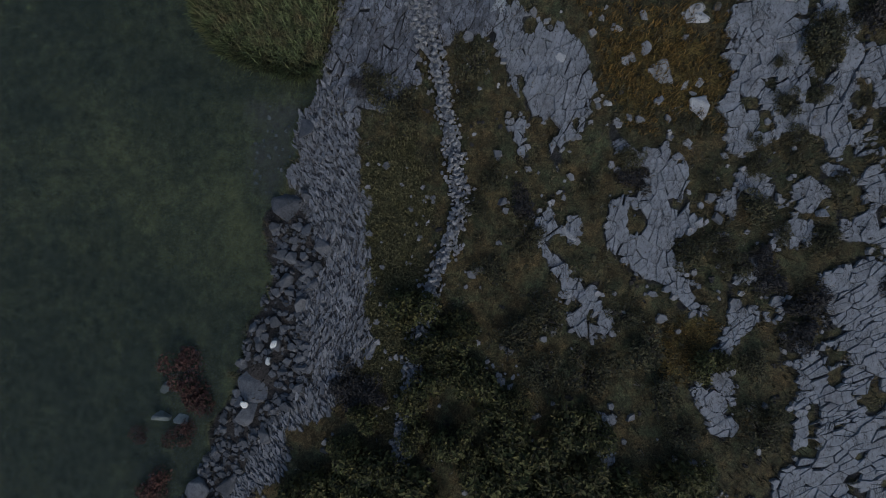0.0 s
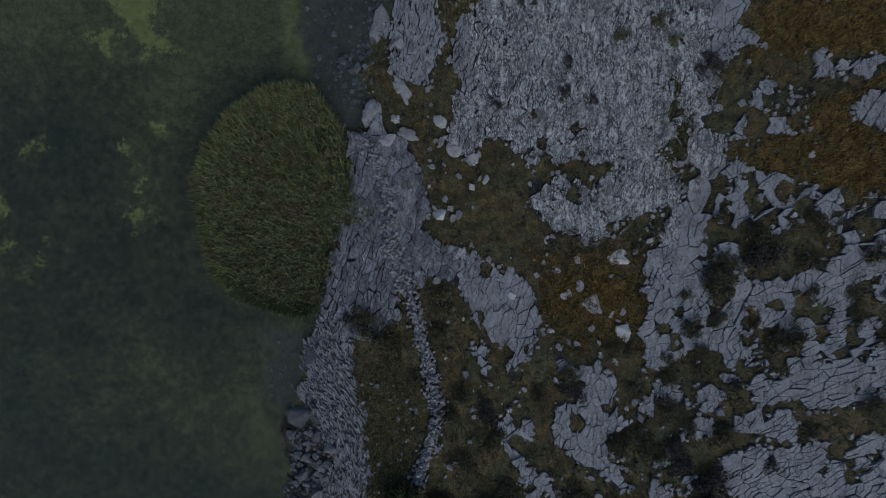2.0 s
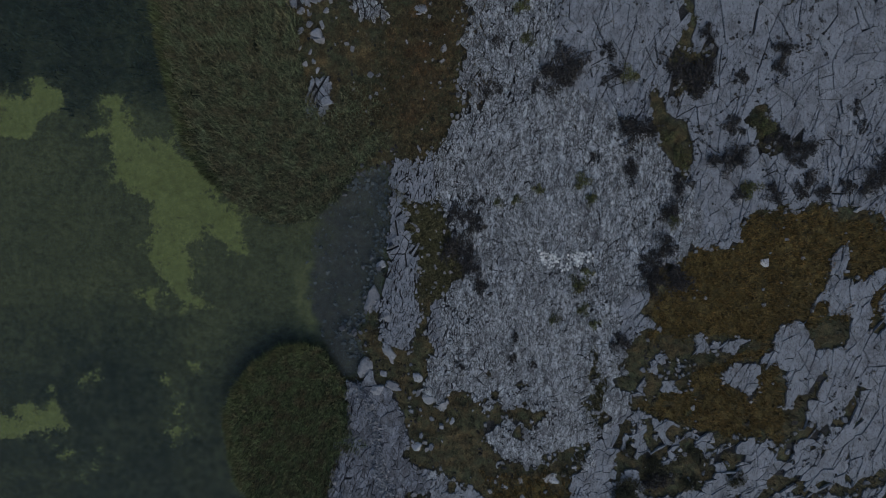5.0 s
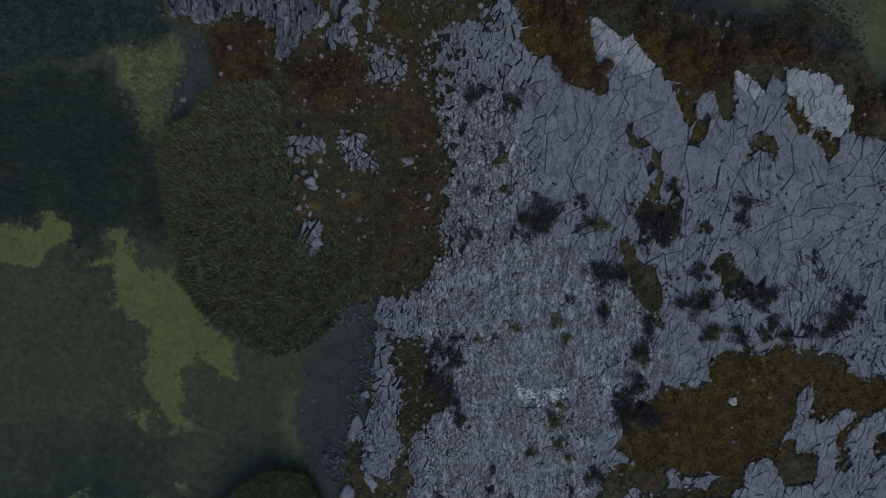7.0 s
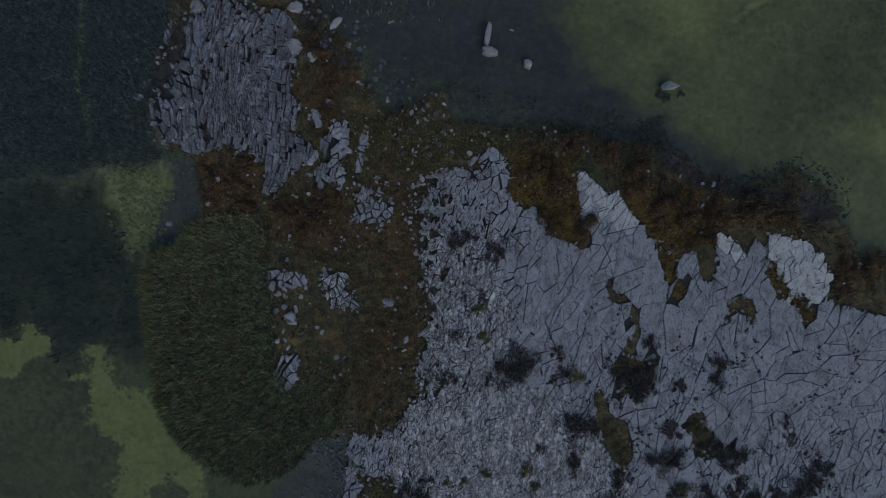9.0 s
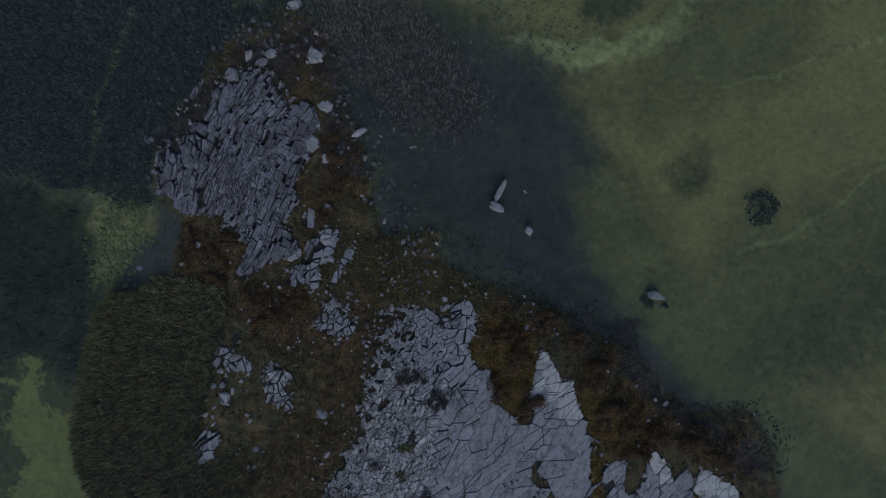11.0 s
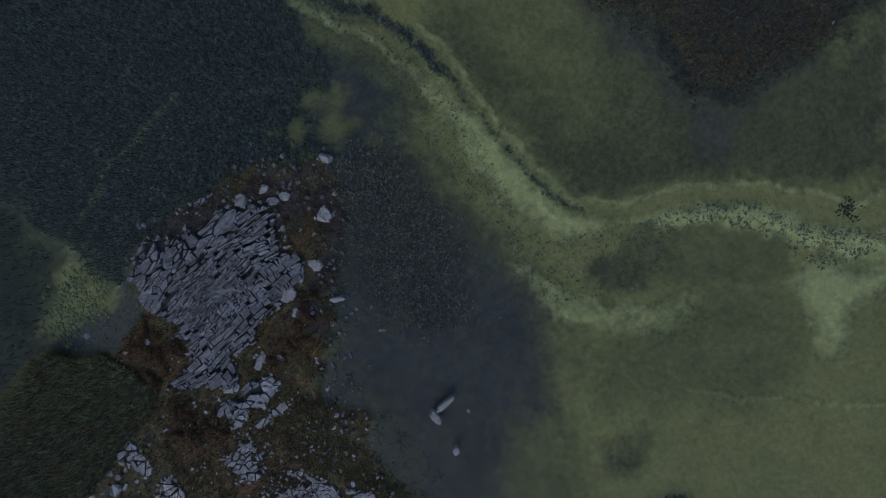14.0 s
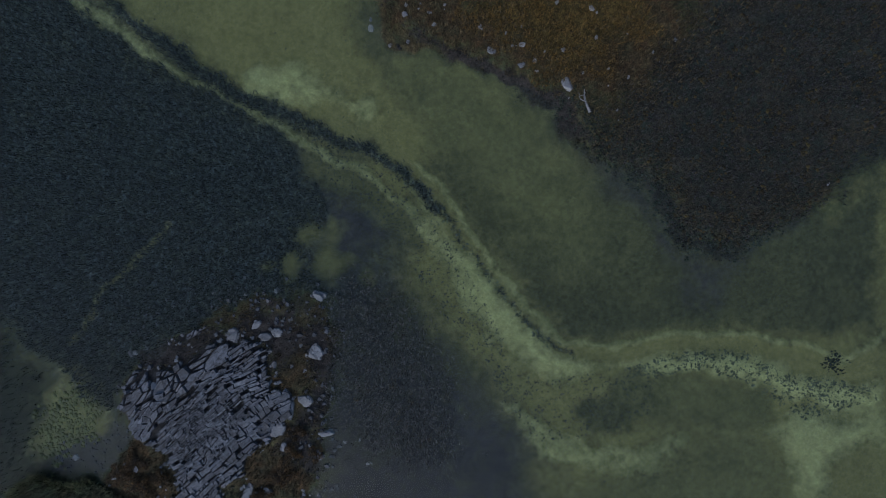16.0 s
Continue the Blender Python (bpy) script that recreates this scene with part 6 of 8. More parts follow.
REED_BROWN = leaf_material("olive_brown_reed", (0.014, 0.016, 0.008), (0.168, 0.198, 0.090), (0.180, 0.150, 0.080), 0.16)
REED_RIM = leaf_material("yellow_green_reed", (0.020, 0.027, 0.012), (0.158, 0.190, 0.078), (0.150, 0.148, 0.065), 0.2)
REED = leaf_material("grey_green_reed", (0.016, 0.021, 0.013), (0.205, 0.232, 0.128), (0.190, 0.172, 0.098), 0.2)
WEED = leaf_material("water_weed", (0.012, 0.018, 0.020), (0.096, 0.114, 0.114), (0.072, 0.088, 0.076))
WEED_DARK = leaf_material("dark_green_weed", (0.008, 0.013, 0.011), (0.046, 0.062, 0.048), (0.035, 0.045, 0.030))
WEED_BANK = leaf_material("grey_green_weed", (0.08, 0.097, 0.072), (0.205, 0.23, 0.155), (0.14, 0.16, 0.09))
ALGAE = leaf_material("yellow_green_algae", (0.075, 0.085, 0.035), (0.190, 0.195, 0.080), (0.13, 0.14, 0.06), 0.3)
SEDGE_PALE = leaf_material("pale_sedge_stubble", (0.04, 0.038, 0.036), (0.21, 0.198, 0.188), (0.15, 0.115, 0.075), 0.1)


def block_mesh(name, material, seed, count=15, flat=0.55, bevel=0.045):
    """An angular weathered block about one metre across, its base at z = 0."""
    rng = random.Random(seed)
    bm = bmesh.new()
    for _ in range(count):
        a, r, z = rng.uniform(0, 6.283), rng.uniform(0.36, 0.5), rng.uniform(-0.5, 0.5)
        r *= 1.0 - 0.35 * abs(z)
        bm.verts.new((r * math.cos(a) * 1.12, r * math.sin(a) * 0.9, z * flat))
    hull = bmesh.ops.convex_hull(bm, input=bm.verts[:])
    bmesh.ops.delete(bm, geom=list({g for g in hull["geom_interior"] + hull["geom_unused"] if isinstance(g, bmesh.types.BMVert)}), context="VERTS")
    bmesh.ops.dissolve_limit(bm, angle_limit=radians(12), verts=bm.verts[:], edges=bm.edges[:])
    bmesh.ops.bevel(bm, geom=bm.edges[:], offset=bevel, segments=1, profile=0.6, affect="EDGES")
    for v in bm.verts:
        v.co += 0.018 * noise.noise_vector(v.co * 4 + Vector((seed, 0, 0)))
        v.co.z += 0.28 * flat
    bmesh.ops.triangulate(bm, faces=[f for f in bm.faces if len(f.verts) > 4])
    me = bpy.data.meshes.new(name)
    bm.to_mesh(me)
    bm.free()
    me.materials.append(material)
    return me


def slab_shape(points, base, top, tilt, round_off=0.03):
    """Verts and faces of one slab: a prism over an outline with worn upper edges."""
    n = len(points)
    cx, cy = sum(p[0] for p in points) / n, sum(p[1] for p in points) / n
    verts, faces = [], []
    for k, (shrink, z) in enumerate(((1.0, base), (1.0, None), (None, None))):
        for x, y in points:
            d = math.hypot(x - cx, y - cy) + 1e-6
            s = shrink if shrink else max(0.55, 1 - round_off / d)
            px, py = cx + (x - cx) * s, cy + (y - cy) * s
            pz = z if z is not None else top + tilt[0] * (px - cx) + tilt[1] * (py - cy) - (0.010 if k == 1 else 0)
            verts.append((px, py, pz))
    for ring in (0, 1):
        for i in range(n):
            j = (i + 1) % n
            faces.append((ring * n + i, ring * n + j, (ring + 1) * n + j, (ring + 1) * n + i))
    faces.append(tuple(range(2 * n, 3 * n)))
    return verts, faces


def halves(ring, cx, cy, angle, crack):
    """The two pieces of an outline on either side of a crack through a point."""
    nx, ny, n, out = math.cos(angle), math.sin(angle), len(ring), []
    for sign in (1, -1):
        cut = []
        for k in range(n):
            p, q = ring[k], ring[(k + 1) % n]
            dp, dq = [sign * ((x - cx) * nx + (y - cy) * ny) - crack for x, y in (p, q)]
            if dp >= 0:
                cut.append(p)
            if dp * dq < 0:
                w = dp / (dp - dq)
                cut.append((p[0] + w * (q[0] - p[0]), p[1] + w * (q[1] - p[1])))
        if len(cut) >= 3:
            out.append(cut)
    return out


def worn_back(ring, keep):
    """A slab's outline, drawn back to where the rock ends."""
    held = [keep(x, y) for x, y in ring]
    if all(held):
        return ring
    if sum(held) < 2:
        return []
    good = [p for p, h in zip(ring, held) if h]
    cx, cy = sum(p[0] for p in good) / len(good), sum(p[1] for p in good) / len(good)
    if not keep(cx, cy):
        return []
    out = []
    for (x, y), h in zip(ring, held):
        low, high = (1.0, 1.0) if h else (0.0, 1.0)
        while high - low > 0.05:
            mid = (low + high) / 2
            low, high = (mid, high) if keep(cx + (x - cx) * mid, cy + (y - cy) * mid) else (low, mid)
        out.append((cx + (x - cx) * low, cy + (y - cy) * low))
    return out


def grain_at(x, y):
    """Direction, slab length, slab width, joint width and relief of the rock at a place, blended from the fields near it."""
    w = 1.0 / ((FIELDS[:, 0] - x) ** 2 + (FIELDS[:, 1] - y) ** 2 + 0.3) ** 2
    w = w / w.sum()
    turn = np.radians(FIELDS[:, 2]) * 2
    angle = 0.5 * math.atan2(float((w * np.sin(turn)).sum()), float((w * np.cos(turn)).sum()))
    a, b = math.exp(float((w * np.log(FIELDS[:, 3])).sum())), math.exp(float((w * np.log(FIELDS[:, 4])).sum()))
    return angle, a, b, float((w * FIELDS[:, 5]).sum()), float((w * FIELDS[:, 6]).sum())


def wavering(ring):
    """An outline with crooked sides; sides shared by two slabs stay together."""
    out = []
    for (ax, ay), (bx, by) in zip(ring, ring[1:] + ring[:1]):
        n = max(1, min(4, int(math.hypot(bx - ax, by - ay) / 0.2)))
        for i in range(n):
            x, y = ax + (bx - ax) * i / n, ay + (by - ay) * i / n
            d = noise.noise_vector(Vector((x * 1.7, y * 1.7, 0))) * 0.05 + noise.noise_vector(Vector((x * 6, y * 6, 5))) * 0.02
            out.append((x + d.x, y + d.y))
    return out


def slabs_of(keep, seed):
    """Rock broken into slabs drawn out along its grain; yields outline, centre, slab size and relief."""
    rng = random.Random(seed)
    gen = np.random.default_rng(seed)
    rock = np.argwhere(COVER["limestone"] > 0.2)
    tries = rock[gen.integers(0, len(rock), int(len(rock) * STEP * STEP / 0.035))]
    px = X0 + STEP * (tries[:, 1] + gen.uniform(-0.5, 0.5, len(tries)))
    py = Y0 + STEP * (tries[:, 0] + gen.uniform(-0.5, 0.5, len(tries)))
    seeds, near = [], {}
    for x, y in zip(px.tolist(), py.tolist()):
        angle, a, b, gap, relief = grain_at(x, y)
        if rng.random() > 0.035 / (a * b) * (0.95 if a * b < 0.17 else 0.55):
            continue
        ca, sa, cell = math.cos(angle), math.sin(angle), (int(x), int(y))
        close = False
        for i in (-1, 0, 1):
            for j in (-1, 0, 1):
                for k in near.get((cell[0] + i, cell[1] + j), ()):
                    dx, dy = seeds[k][0] - x, seeds[k][1] - y
                    if ((dx * ca + dy * sa) / a) ** 2 + ((dy * ca - dx * sa) / b) ** 2 < 0.2:
                        close = True
        if not close:
            near.setdefault(cell, []).append(len(seeds))
            seeds.append((x, y, ca, sa, a, b, gap, relief))
    s = np.array(seeds)
    mxx, myy = (s[:, 2] / s[:, 4]) ** 2 + (s[:, 3] / s[:, 5]) ** 2, (s[:, 3] / s[:, 4]) ** 2 + (s[:, 2] / s[:, 5]) ** 2
    mxy = s[:, 2] * s[:, 3] * (1 / s[:, 4] ** 2 - 1 / s[:, 5] ** 2)
    rifts = []
    wide_ones = np.flatnonzero(s[:, 4] * s[:, 5] > 0.15)
    for k in np.concatenate([gen.integers(0, len(s), 420), wide_ones[gen.integers(0, len(wide_ones), 800)]]):
        turn = math.atan2(s[k, 3], s[k, 2]) + rng.choice((0, 0, 0.12, -0.15, 0.75, -0.8, 1.2)) + rng.gauss(0, 0.1)
        long = s[k, 4] * rng.choice((0.3, 0.45, 0.6, 0.9)) + 0.12
        rifts.append((s[k, 0] + rng.uniform(-0.3, 0.3), s[k, 1] + rng.uniform(-0.3, 0.3), math.cos(turn), math.sin(turn), long, s[k, 6] * rng.choice((0.18, 0.3, 0.5, 0.8))))
    rift_grid = {}
    for r in rifts:
        steps = int(r[4] / 0.5) + 1
        for i in range(-steps, steps + 1):
            key = (round((r[0] + r[2] * r[4] * i / steps) / 2), round((r[1] + r[3] * r[4] * i / steps) / 2))
            rift_grid.setdefault(key, [])
            if r not in rift_grid[key]:
                rift_grid[key].append(r)
    for n, (x, y, ca, sa, a, b, gap, relief) in enumerate(seeds):
        if in_outline(DARK_ROCK, x, y) and x > -9.3 + 0.5 * math.sin(1.9 * y):
            continue
        dx, dy = s[:, 0] - x, s[:, 1] - y
        gx, gy, gm = (mxx + mxx[n]) / 2, (myy + myy[n]) / 2, (mxy + mxy[n]) / 2
        reach = dx * dx * gx + dy * dy * gy + 2 * dx * dy * gm
        order = np.argpartition(reach, min(30, len(s) - 1))[:30]
        ring = [(x + u * ca - v * sa, y + u * sa + v * ca) for u, v in ((-2.3 * a, -2.3 * b), (2.3 * a, -2.3 * b), (2.3 * a, 2.3 * b), (-2.3 * a, 2.3 * b))]
        for k in sorted((int(k) for k in order if k != n), key=lambda k: reach[k]):
            nx, ny = dx[k] * gx[k] + dy[k] * gm[k], dx[k] * gm[k] + dy[k] * gy[k]
            size = math.hypot(nx, ny)
            nx, ny = nx / size, ny / size
            pair = ((n * 7919 + k * 7919) ^ (n * k * 31)) % 100
            wide = gap * (0.3 if gap > 0.088 and pair < 82 else 0.0 if pair < 34 else 0.12 if pair < 62 else 0.25 if pair < 82 else 0.48 if pair < 94 else 0.85 if pair < 98 else 1.5)
            mx, my, cut, m = x + dx[k] / 2, y + dy[k] / 2, [], len(ring)
            for i in range(m):
                p, q = ring[i], ring[(i + 1) % m]
                dp, dq = [-((u - mx) * nx + (v - my) * ny) - wide for u, v in (p, q)]
                if dp >= 0:
                    cut.append(p)
                if dp * dq < 0:
                    w = dp / (dp - dq)
                    cut.append((p[0] + w * (q[0] - p[0]), p[1] + w * (q[1] - p[1])))
            ring = cut
            if len(ring) < 3:
                break
        if len(ring) < 3:
            continue
        pieces = [ring]
        if rng.random() < 0.12:
            pieces = halves(ring, x, y, rng.uniform(0, 3.14), 0.004 + 0.02 * rng.random() ** 2)
        around = {r for i in (-1, 0, 1) for j in (-1, 0, 1) for r in rift_grid.get((round(x / 2) + i, round(y / 2) + j), ())}
        for rx, ry, rc, rs, long, wide in sorted(around):
            if abs((x - rx) * rc + (y - ry) * rs) < long and abs((y - ry) * rc - (x - rx) * rs) < 1.5 * a:
                pieces = [h for piece in pieces for h in halves(piece, rx, ry, math.atan2(rc, -rs), wide)]
        for piece in pieces:
            area = 0.5 * abs(sum(p[0] * q[1] - q[0] * p[1] for p, q in zip(piece, piece[1:] + piece[:1])))
            worn = worn_back(wavering(piece), keep) if area > 0.004 else []
            if worn:
                yield worn, a * b, relief


def bedded_slabs(outline, angle, keep, seed):
    """Rock split along its bedding and cut across: rows of oblong blocks, finer in the middle."""
    rng = random.Random(seed)
    ca, sa = math.cos(angle), math.sin(angle)
    mx, my = sum(p[0] for p in outline) / len(outline), sum(p[1] for p in outline) / len(outline)
    faults = [rng.gauss(0, 0.13) for _ in range(40)]
    v = -9.0
    while v < 9.0:
        row = rng.choice((0.12, 0.17, 0.22, 0.3, 0.42)) * (1.5 if v < -1.5 else 1.0)
        u, skew = -9.0 + rng.random(), rng.gauss(0, 0.03)
        lap = 0.3 * rng.gauss(0, 0.1)
        while u < 9.0:
            fx, fy = mx + u * ca - v * sa, my + u * sa + v * ca
            fine = math.exp(-(((fx + 6.8) / 2.2) ** 2 + ((fy - 49.2) / 3.0) ** 2))
            long = rng.choice((0.2, 0.35, 0.5, 0.8, 1.1)) * (1 - 0.6 * fine)
            gap = rng.choice((0.007, 0.012, 0.018, 0.028, 0.045)) * (1 - 0.35 * fine)
            if in_outline(outline, fx, fy) and fx > -9.3 + 0.5 * math.sin(1.9 * fy) and rng.random() > 0.015:
                strips = 2 if fine > 0.35 and row > 0.18 else 1
                for k in range(strips):
                    lo, hi = v + row * k / strips, v + row * (k + 1) / strips
                    a, b = u + gap, u + long - gap
                    c, d = rng.gauss(0, 0.035), rng.gauss(0, 0.035)
                    ring = [(a + c, lo + gap), (b + d, lo + gap + skew * long), (b - d, hi - gap + skew * long), (a - c, hi - gap)]
                    step = faults[int((u + 10) / 1.3 + 0.4 * math.sin(2 * v))]
                    ring = [(x, y + step + 0.22 * math.sin(0.55 * x + lap) + 0.08 * math.sin(1.7 * x + 1.3 * y)) for x, y in ring]
                    ring = [(mx + x * ca - y * sa, my + x * sa + y * ca) for x, y in ring]
                    worn = worn_back(wavering(ring), keep)
                    if worn:
                        yield worn, 0.3, 0.11 - 0.05 * fine
            u += long
        v += row


def thing(name, label, category, x=0.0, y=0.0, z=0.0, group="", kind=""):
    ob = new(name)
    ob.empty_display_size = 0.2
    ob.matrix_basis = pose(x, y, z)
    return tagged(ob, label, category, group, kind)


# ---- blocks, boulders and stones ----
def stone_set(name, places, material, label, group, flats=(0.5,), seed=1, variants=6, sink=0.1, category="stone", stretch=None):
    rng = random.Random(seed)
    shapes = [block_mesh(name, material, seed * 31 + k, rng.choice((9, 11, 14)), flats[k % len(flats)], 0.028) for k in range(variants)]
    for k, (x, y, s) in enumerate(places):
        ob = new(name, shapes[k % variants])
        s *= 1.35 if category == "boulder" and s > 0.3 else 1.0
        wide = stretch if stretch else rng.uniform(0.85, 1.15)
        low = floor_at(x, y)
        ob.matrix_basis = pose(x, y, low - sink * s, rng.uniform(-6, 6), rng.uniform(-6, 6), rng.uniform(0, 360)) @ Matrix.Diagonal((s * wide * 1.05, s / wide * 1.05, s * min(1.0, 0.9 / max(s, 0.5)), 1))
        tagged(ob, label, category, group)


stone_set("boulder", BOULDERS_SHORE, STONE_WET, "dark grey angular boulder on the stony lake shore", "boulders along the shore", (0.55, 0.7), 3, 7, category="boulder")
stone_set("lake_boulder", BOULDERS_PALE, STONE_GREY, "grey boulder standing in the shallows", "boulders in the shallows", (0.6,), 4, 3, category="boulder")
stone_set("white_stone", STONES_WHITE, STONE_WHITE, "rounded white stone among dark shore rubble", "white stones on the shore", (0.8,), 13, 3, sink=-0.5)
stone_set("limestone_block", BLOCKS_HEATH + BLOCKS_HEATH_B, STONE_PALE, "pale limestone block lying in brown heath", "blocks in the heath", (0.35, 0.45, 0.3), 5, 8, category="boulder")


def worn_slabs(name, places, material, label, group, ragged, seed):
    """Low sheets of rock with frayed outlines and a lumpy top; places give centre, length, width and direction."""
    for k, (x, y, long, wide, angle) in enumerate(places):
        verts, faces, n = [], [], 30
        low = max(floor_at(x, y), WATER - 0.05)
        for shrink, height in ((1.04, -0.25), (1.0, 0.04), (0.9, 0.10), (0.55, 0.13), (0.2, 0.14)):
            for i in range(n):
                w = 6.283 * i / n
                at_rim = Vector((math.cos(w), math.sin(w), seed + 3.7 * k))
                r = 1 + ragged * (0.9 * noise.noise(at_rim * 1.3) + 0.55 * noise.noise(at_rim * 3.1) + 0.3 * noise.noise(at_rim * 7.0))
                u, v = 0.5 * long * shrink * r * math.cos(w), 0.5 * wide * shrink * r * math.sin(w)
                bump = 0.06 * noise.noise(Vector((u * 3, v * 3, seed + k))) if height > 0 else 0.0
                verts.append((u, v, height + bump))
        for ring in range(4):
            faces += [(ring * n + i, ring * n + (i + 1) % n, (ring + 1) * n + (i + 1) % n, (ring + 1) * n + i) for i in range(n)]
        faces.append(tuple(range(4 * n, 5 * n)))
        ob = new(name, soup(name, verts, faces, material))
        ob.matrix_basis = pose(x, y, low, 0, 0, angle)
        tagged(ob, label, "rock", group)


worn_slabs("shore_slab", SLABS_SHORE, STONE_GREY, "worn grey limestone sheet beside shallow water", "slabs by the shallows", 0.45, 61)
worn_slabs("point_plate", POINT_PLATES, STONE_GREY, "broad flat limestone plate on the rocky point", "plates on the point", 0.3, 63)
worn_slabs("shallows_slab", SLABS_SHALLOWS, STONE_GREY, "long grey limestone slab lying in shallow water", "slabs in the bay", 0.4, 62)
stone_set("silt_stone", STONES_SILT, STONE_WET, "dark stone half sunk in grey silt", "stones in the silt", (0.6,), 7, 5, sink=-0.45)
stone_set("point_stone", STONES_POINT, STONE_GREY, "grey limestone block beside the rocky point", "stones on the point", (0.4, 0.5), 8, 7)
stone_set("point_block", STONES_POINT_N, STONE_GREY, "grey flat-topped block among rusty plants", "stones on the point", (0.4, 0.5, 0.35), 9, 7)
stone_set("shallows_stone", STONES_SHALLOWS, STONE_GREY, "grey stone standing in shallow green water", "stones in the shallows", (0.3, 0.36), 10, 5, sink=-0.25, stretch=1.25)
stone_set("heath_stone", STONES_HEATH_N, STONE_GREY, "small grey stone in rusty heath", "stones in the northern heath", (0.45, 0.5), 11, 6)
stone_set("island_stone", STONES_ISLE, STONE_GREY, "grey stone at the edge of a rusty islet", "stones on the islet", (0.5,), 12, 5)
rng = random.Random(21)
cobble_places = [(x, y, rng.choice((0.2, 0.26, 0.32, 0.4, 0.5)) * rng.uniform(0.85, 1.2)) for x, y in spots(COBBLE_SHORE, 290, 22)]
cobble_places = [c for c in cobble_places if all(math.hypot(c[0] - x, c[1] - y) > 0.62 * size for x, y, size in BOULDERS_SHORE)]
stone_set("shore_stone", cobble_places, STONE_WET, "dark angular stone in the shore rubble", "rubble along the shore", (0.6, 0.75, 0.5), 23, 9, sink=0.05)


def strewn(name, places, material, label, size, seed, lift=0.0):
    """Small loose stones, joined."""
    rng = random.Random(seed)
    verts, faces = [], []
    for x, y in places:
        n = rng.choice((4, 5, 5, 6))
        k, s, z, t = len(verts), rng.uniform(*size), floor_at(x, y) + lift, rng.uniform(0, 6)
        r, tx, ty, sq = [], rng.gauss(0, 0.15), rng.gauss(0, 0.15), rng.uniform(0.35, 0.6)
        for i in range(n):
            w, d = i * 6.283 / n + rng.uniform(-0.3, 0.3), s * rng.uniform(0.7, 1.2)
            u, v = d * 0.6 * math.cos(w), d * sq * math.sin(w)
            r.append((u * math.cos(t) - v * math.sin(t), u * math.sin(t) + v * math.cos(t)))
        verts += [(x + p, y + q, z - 0.05) for p, q in r] + [(x + 0.82 * p, y + 0.82 * q, z + s * 0.3 + tx * p + ty * q) for p, q in r]
        faces += [(k + i, k + (i + 1) % n, k + n + (i + 1) % n, k + n + i) for i in range(n)] + [tuple(range(k + n, k + 2 * n))]
    return tagged(new(name, soup(name, verts, faces, material)), label, "stones" if label else "", kind="stuff")


# ---- fallen dry-stone wall ----
def along(line, step):
    pts, left = [], 0.0
    for (ax, ay), (bx, by) in zip(line, line[1:]):
        d = math.hypot(bx - ax, by - ay)
        s = left
        while s < d:
            pts.append((ax + (bx - ax) * s / d, ay + (by - ay) * s / d, math.atan2(by - ay, bx - ax)))
            s += step
        left = s - d
    return pts


def rubble_wall(line, seed, width, step, label):
    wall = thing("drystone_wall", label, "wall", line[0][0], line[0][1], floor_at(*line[0]))
    shapes = [block_mesh("wall_stone", STONE_GREY, seed + k, 10, 0.7, 0.05) for k in range(8)]
    rng = random.Random(seed)
    for x, y, a in along(line, step):
        for _ in range(3):
            off, s = rng.gauss(0, width * 0.34), rng.uniform(0.12, 0.27)
            px, py = x - math.sin(a) * off + rng.uniform(-0.1, 0.1), y + math.cos(a) * off
            up = max(0.0, 0.26 - abs(off) * 0.6) * rng.uniform(0.2, 1.0)
            part("wall_stone", rng.choice(shapes), None, wall, place=Matrix.Translation((-line[0][0], -line[0][1], -floor_at(*line[0]))) @ pose(px, py, floor_at(px, py) + 0.07 + up, rng.uniform(-25, 25), rng.uniform(-25, 25), rng.uniform(0, 360)) @ Matrix.Diagonal((s * 1.15, s, s, 1)))


    fill = [(x + rng.gauss(0, width * 0.4), y + rng.gauss(0, 0.12)) for x, y, _ in along(line, 0.012)]
    ob = strewn("rubble", fill, STONE_GREY, "", (0.09, 0.2), seed + 50, 0.07)
    ob.parent, ob.matrix_basis = wall, Matrix.Translation((-line[0][0], -line[0][1], -floor_at(*line[0])))


rubble_wall(WALL_LINE, 301, 0.46, 0.12, "tumbled grey dry-stone wall crossing brown heath")
rubble_wall(WALL_LINE_NORTH, 302, 0.36, 0.15, "low end of a fallen dry-stone wall")


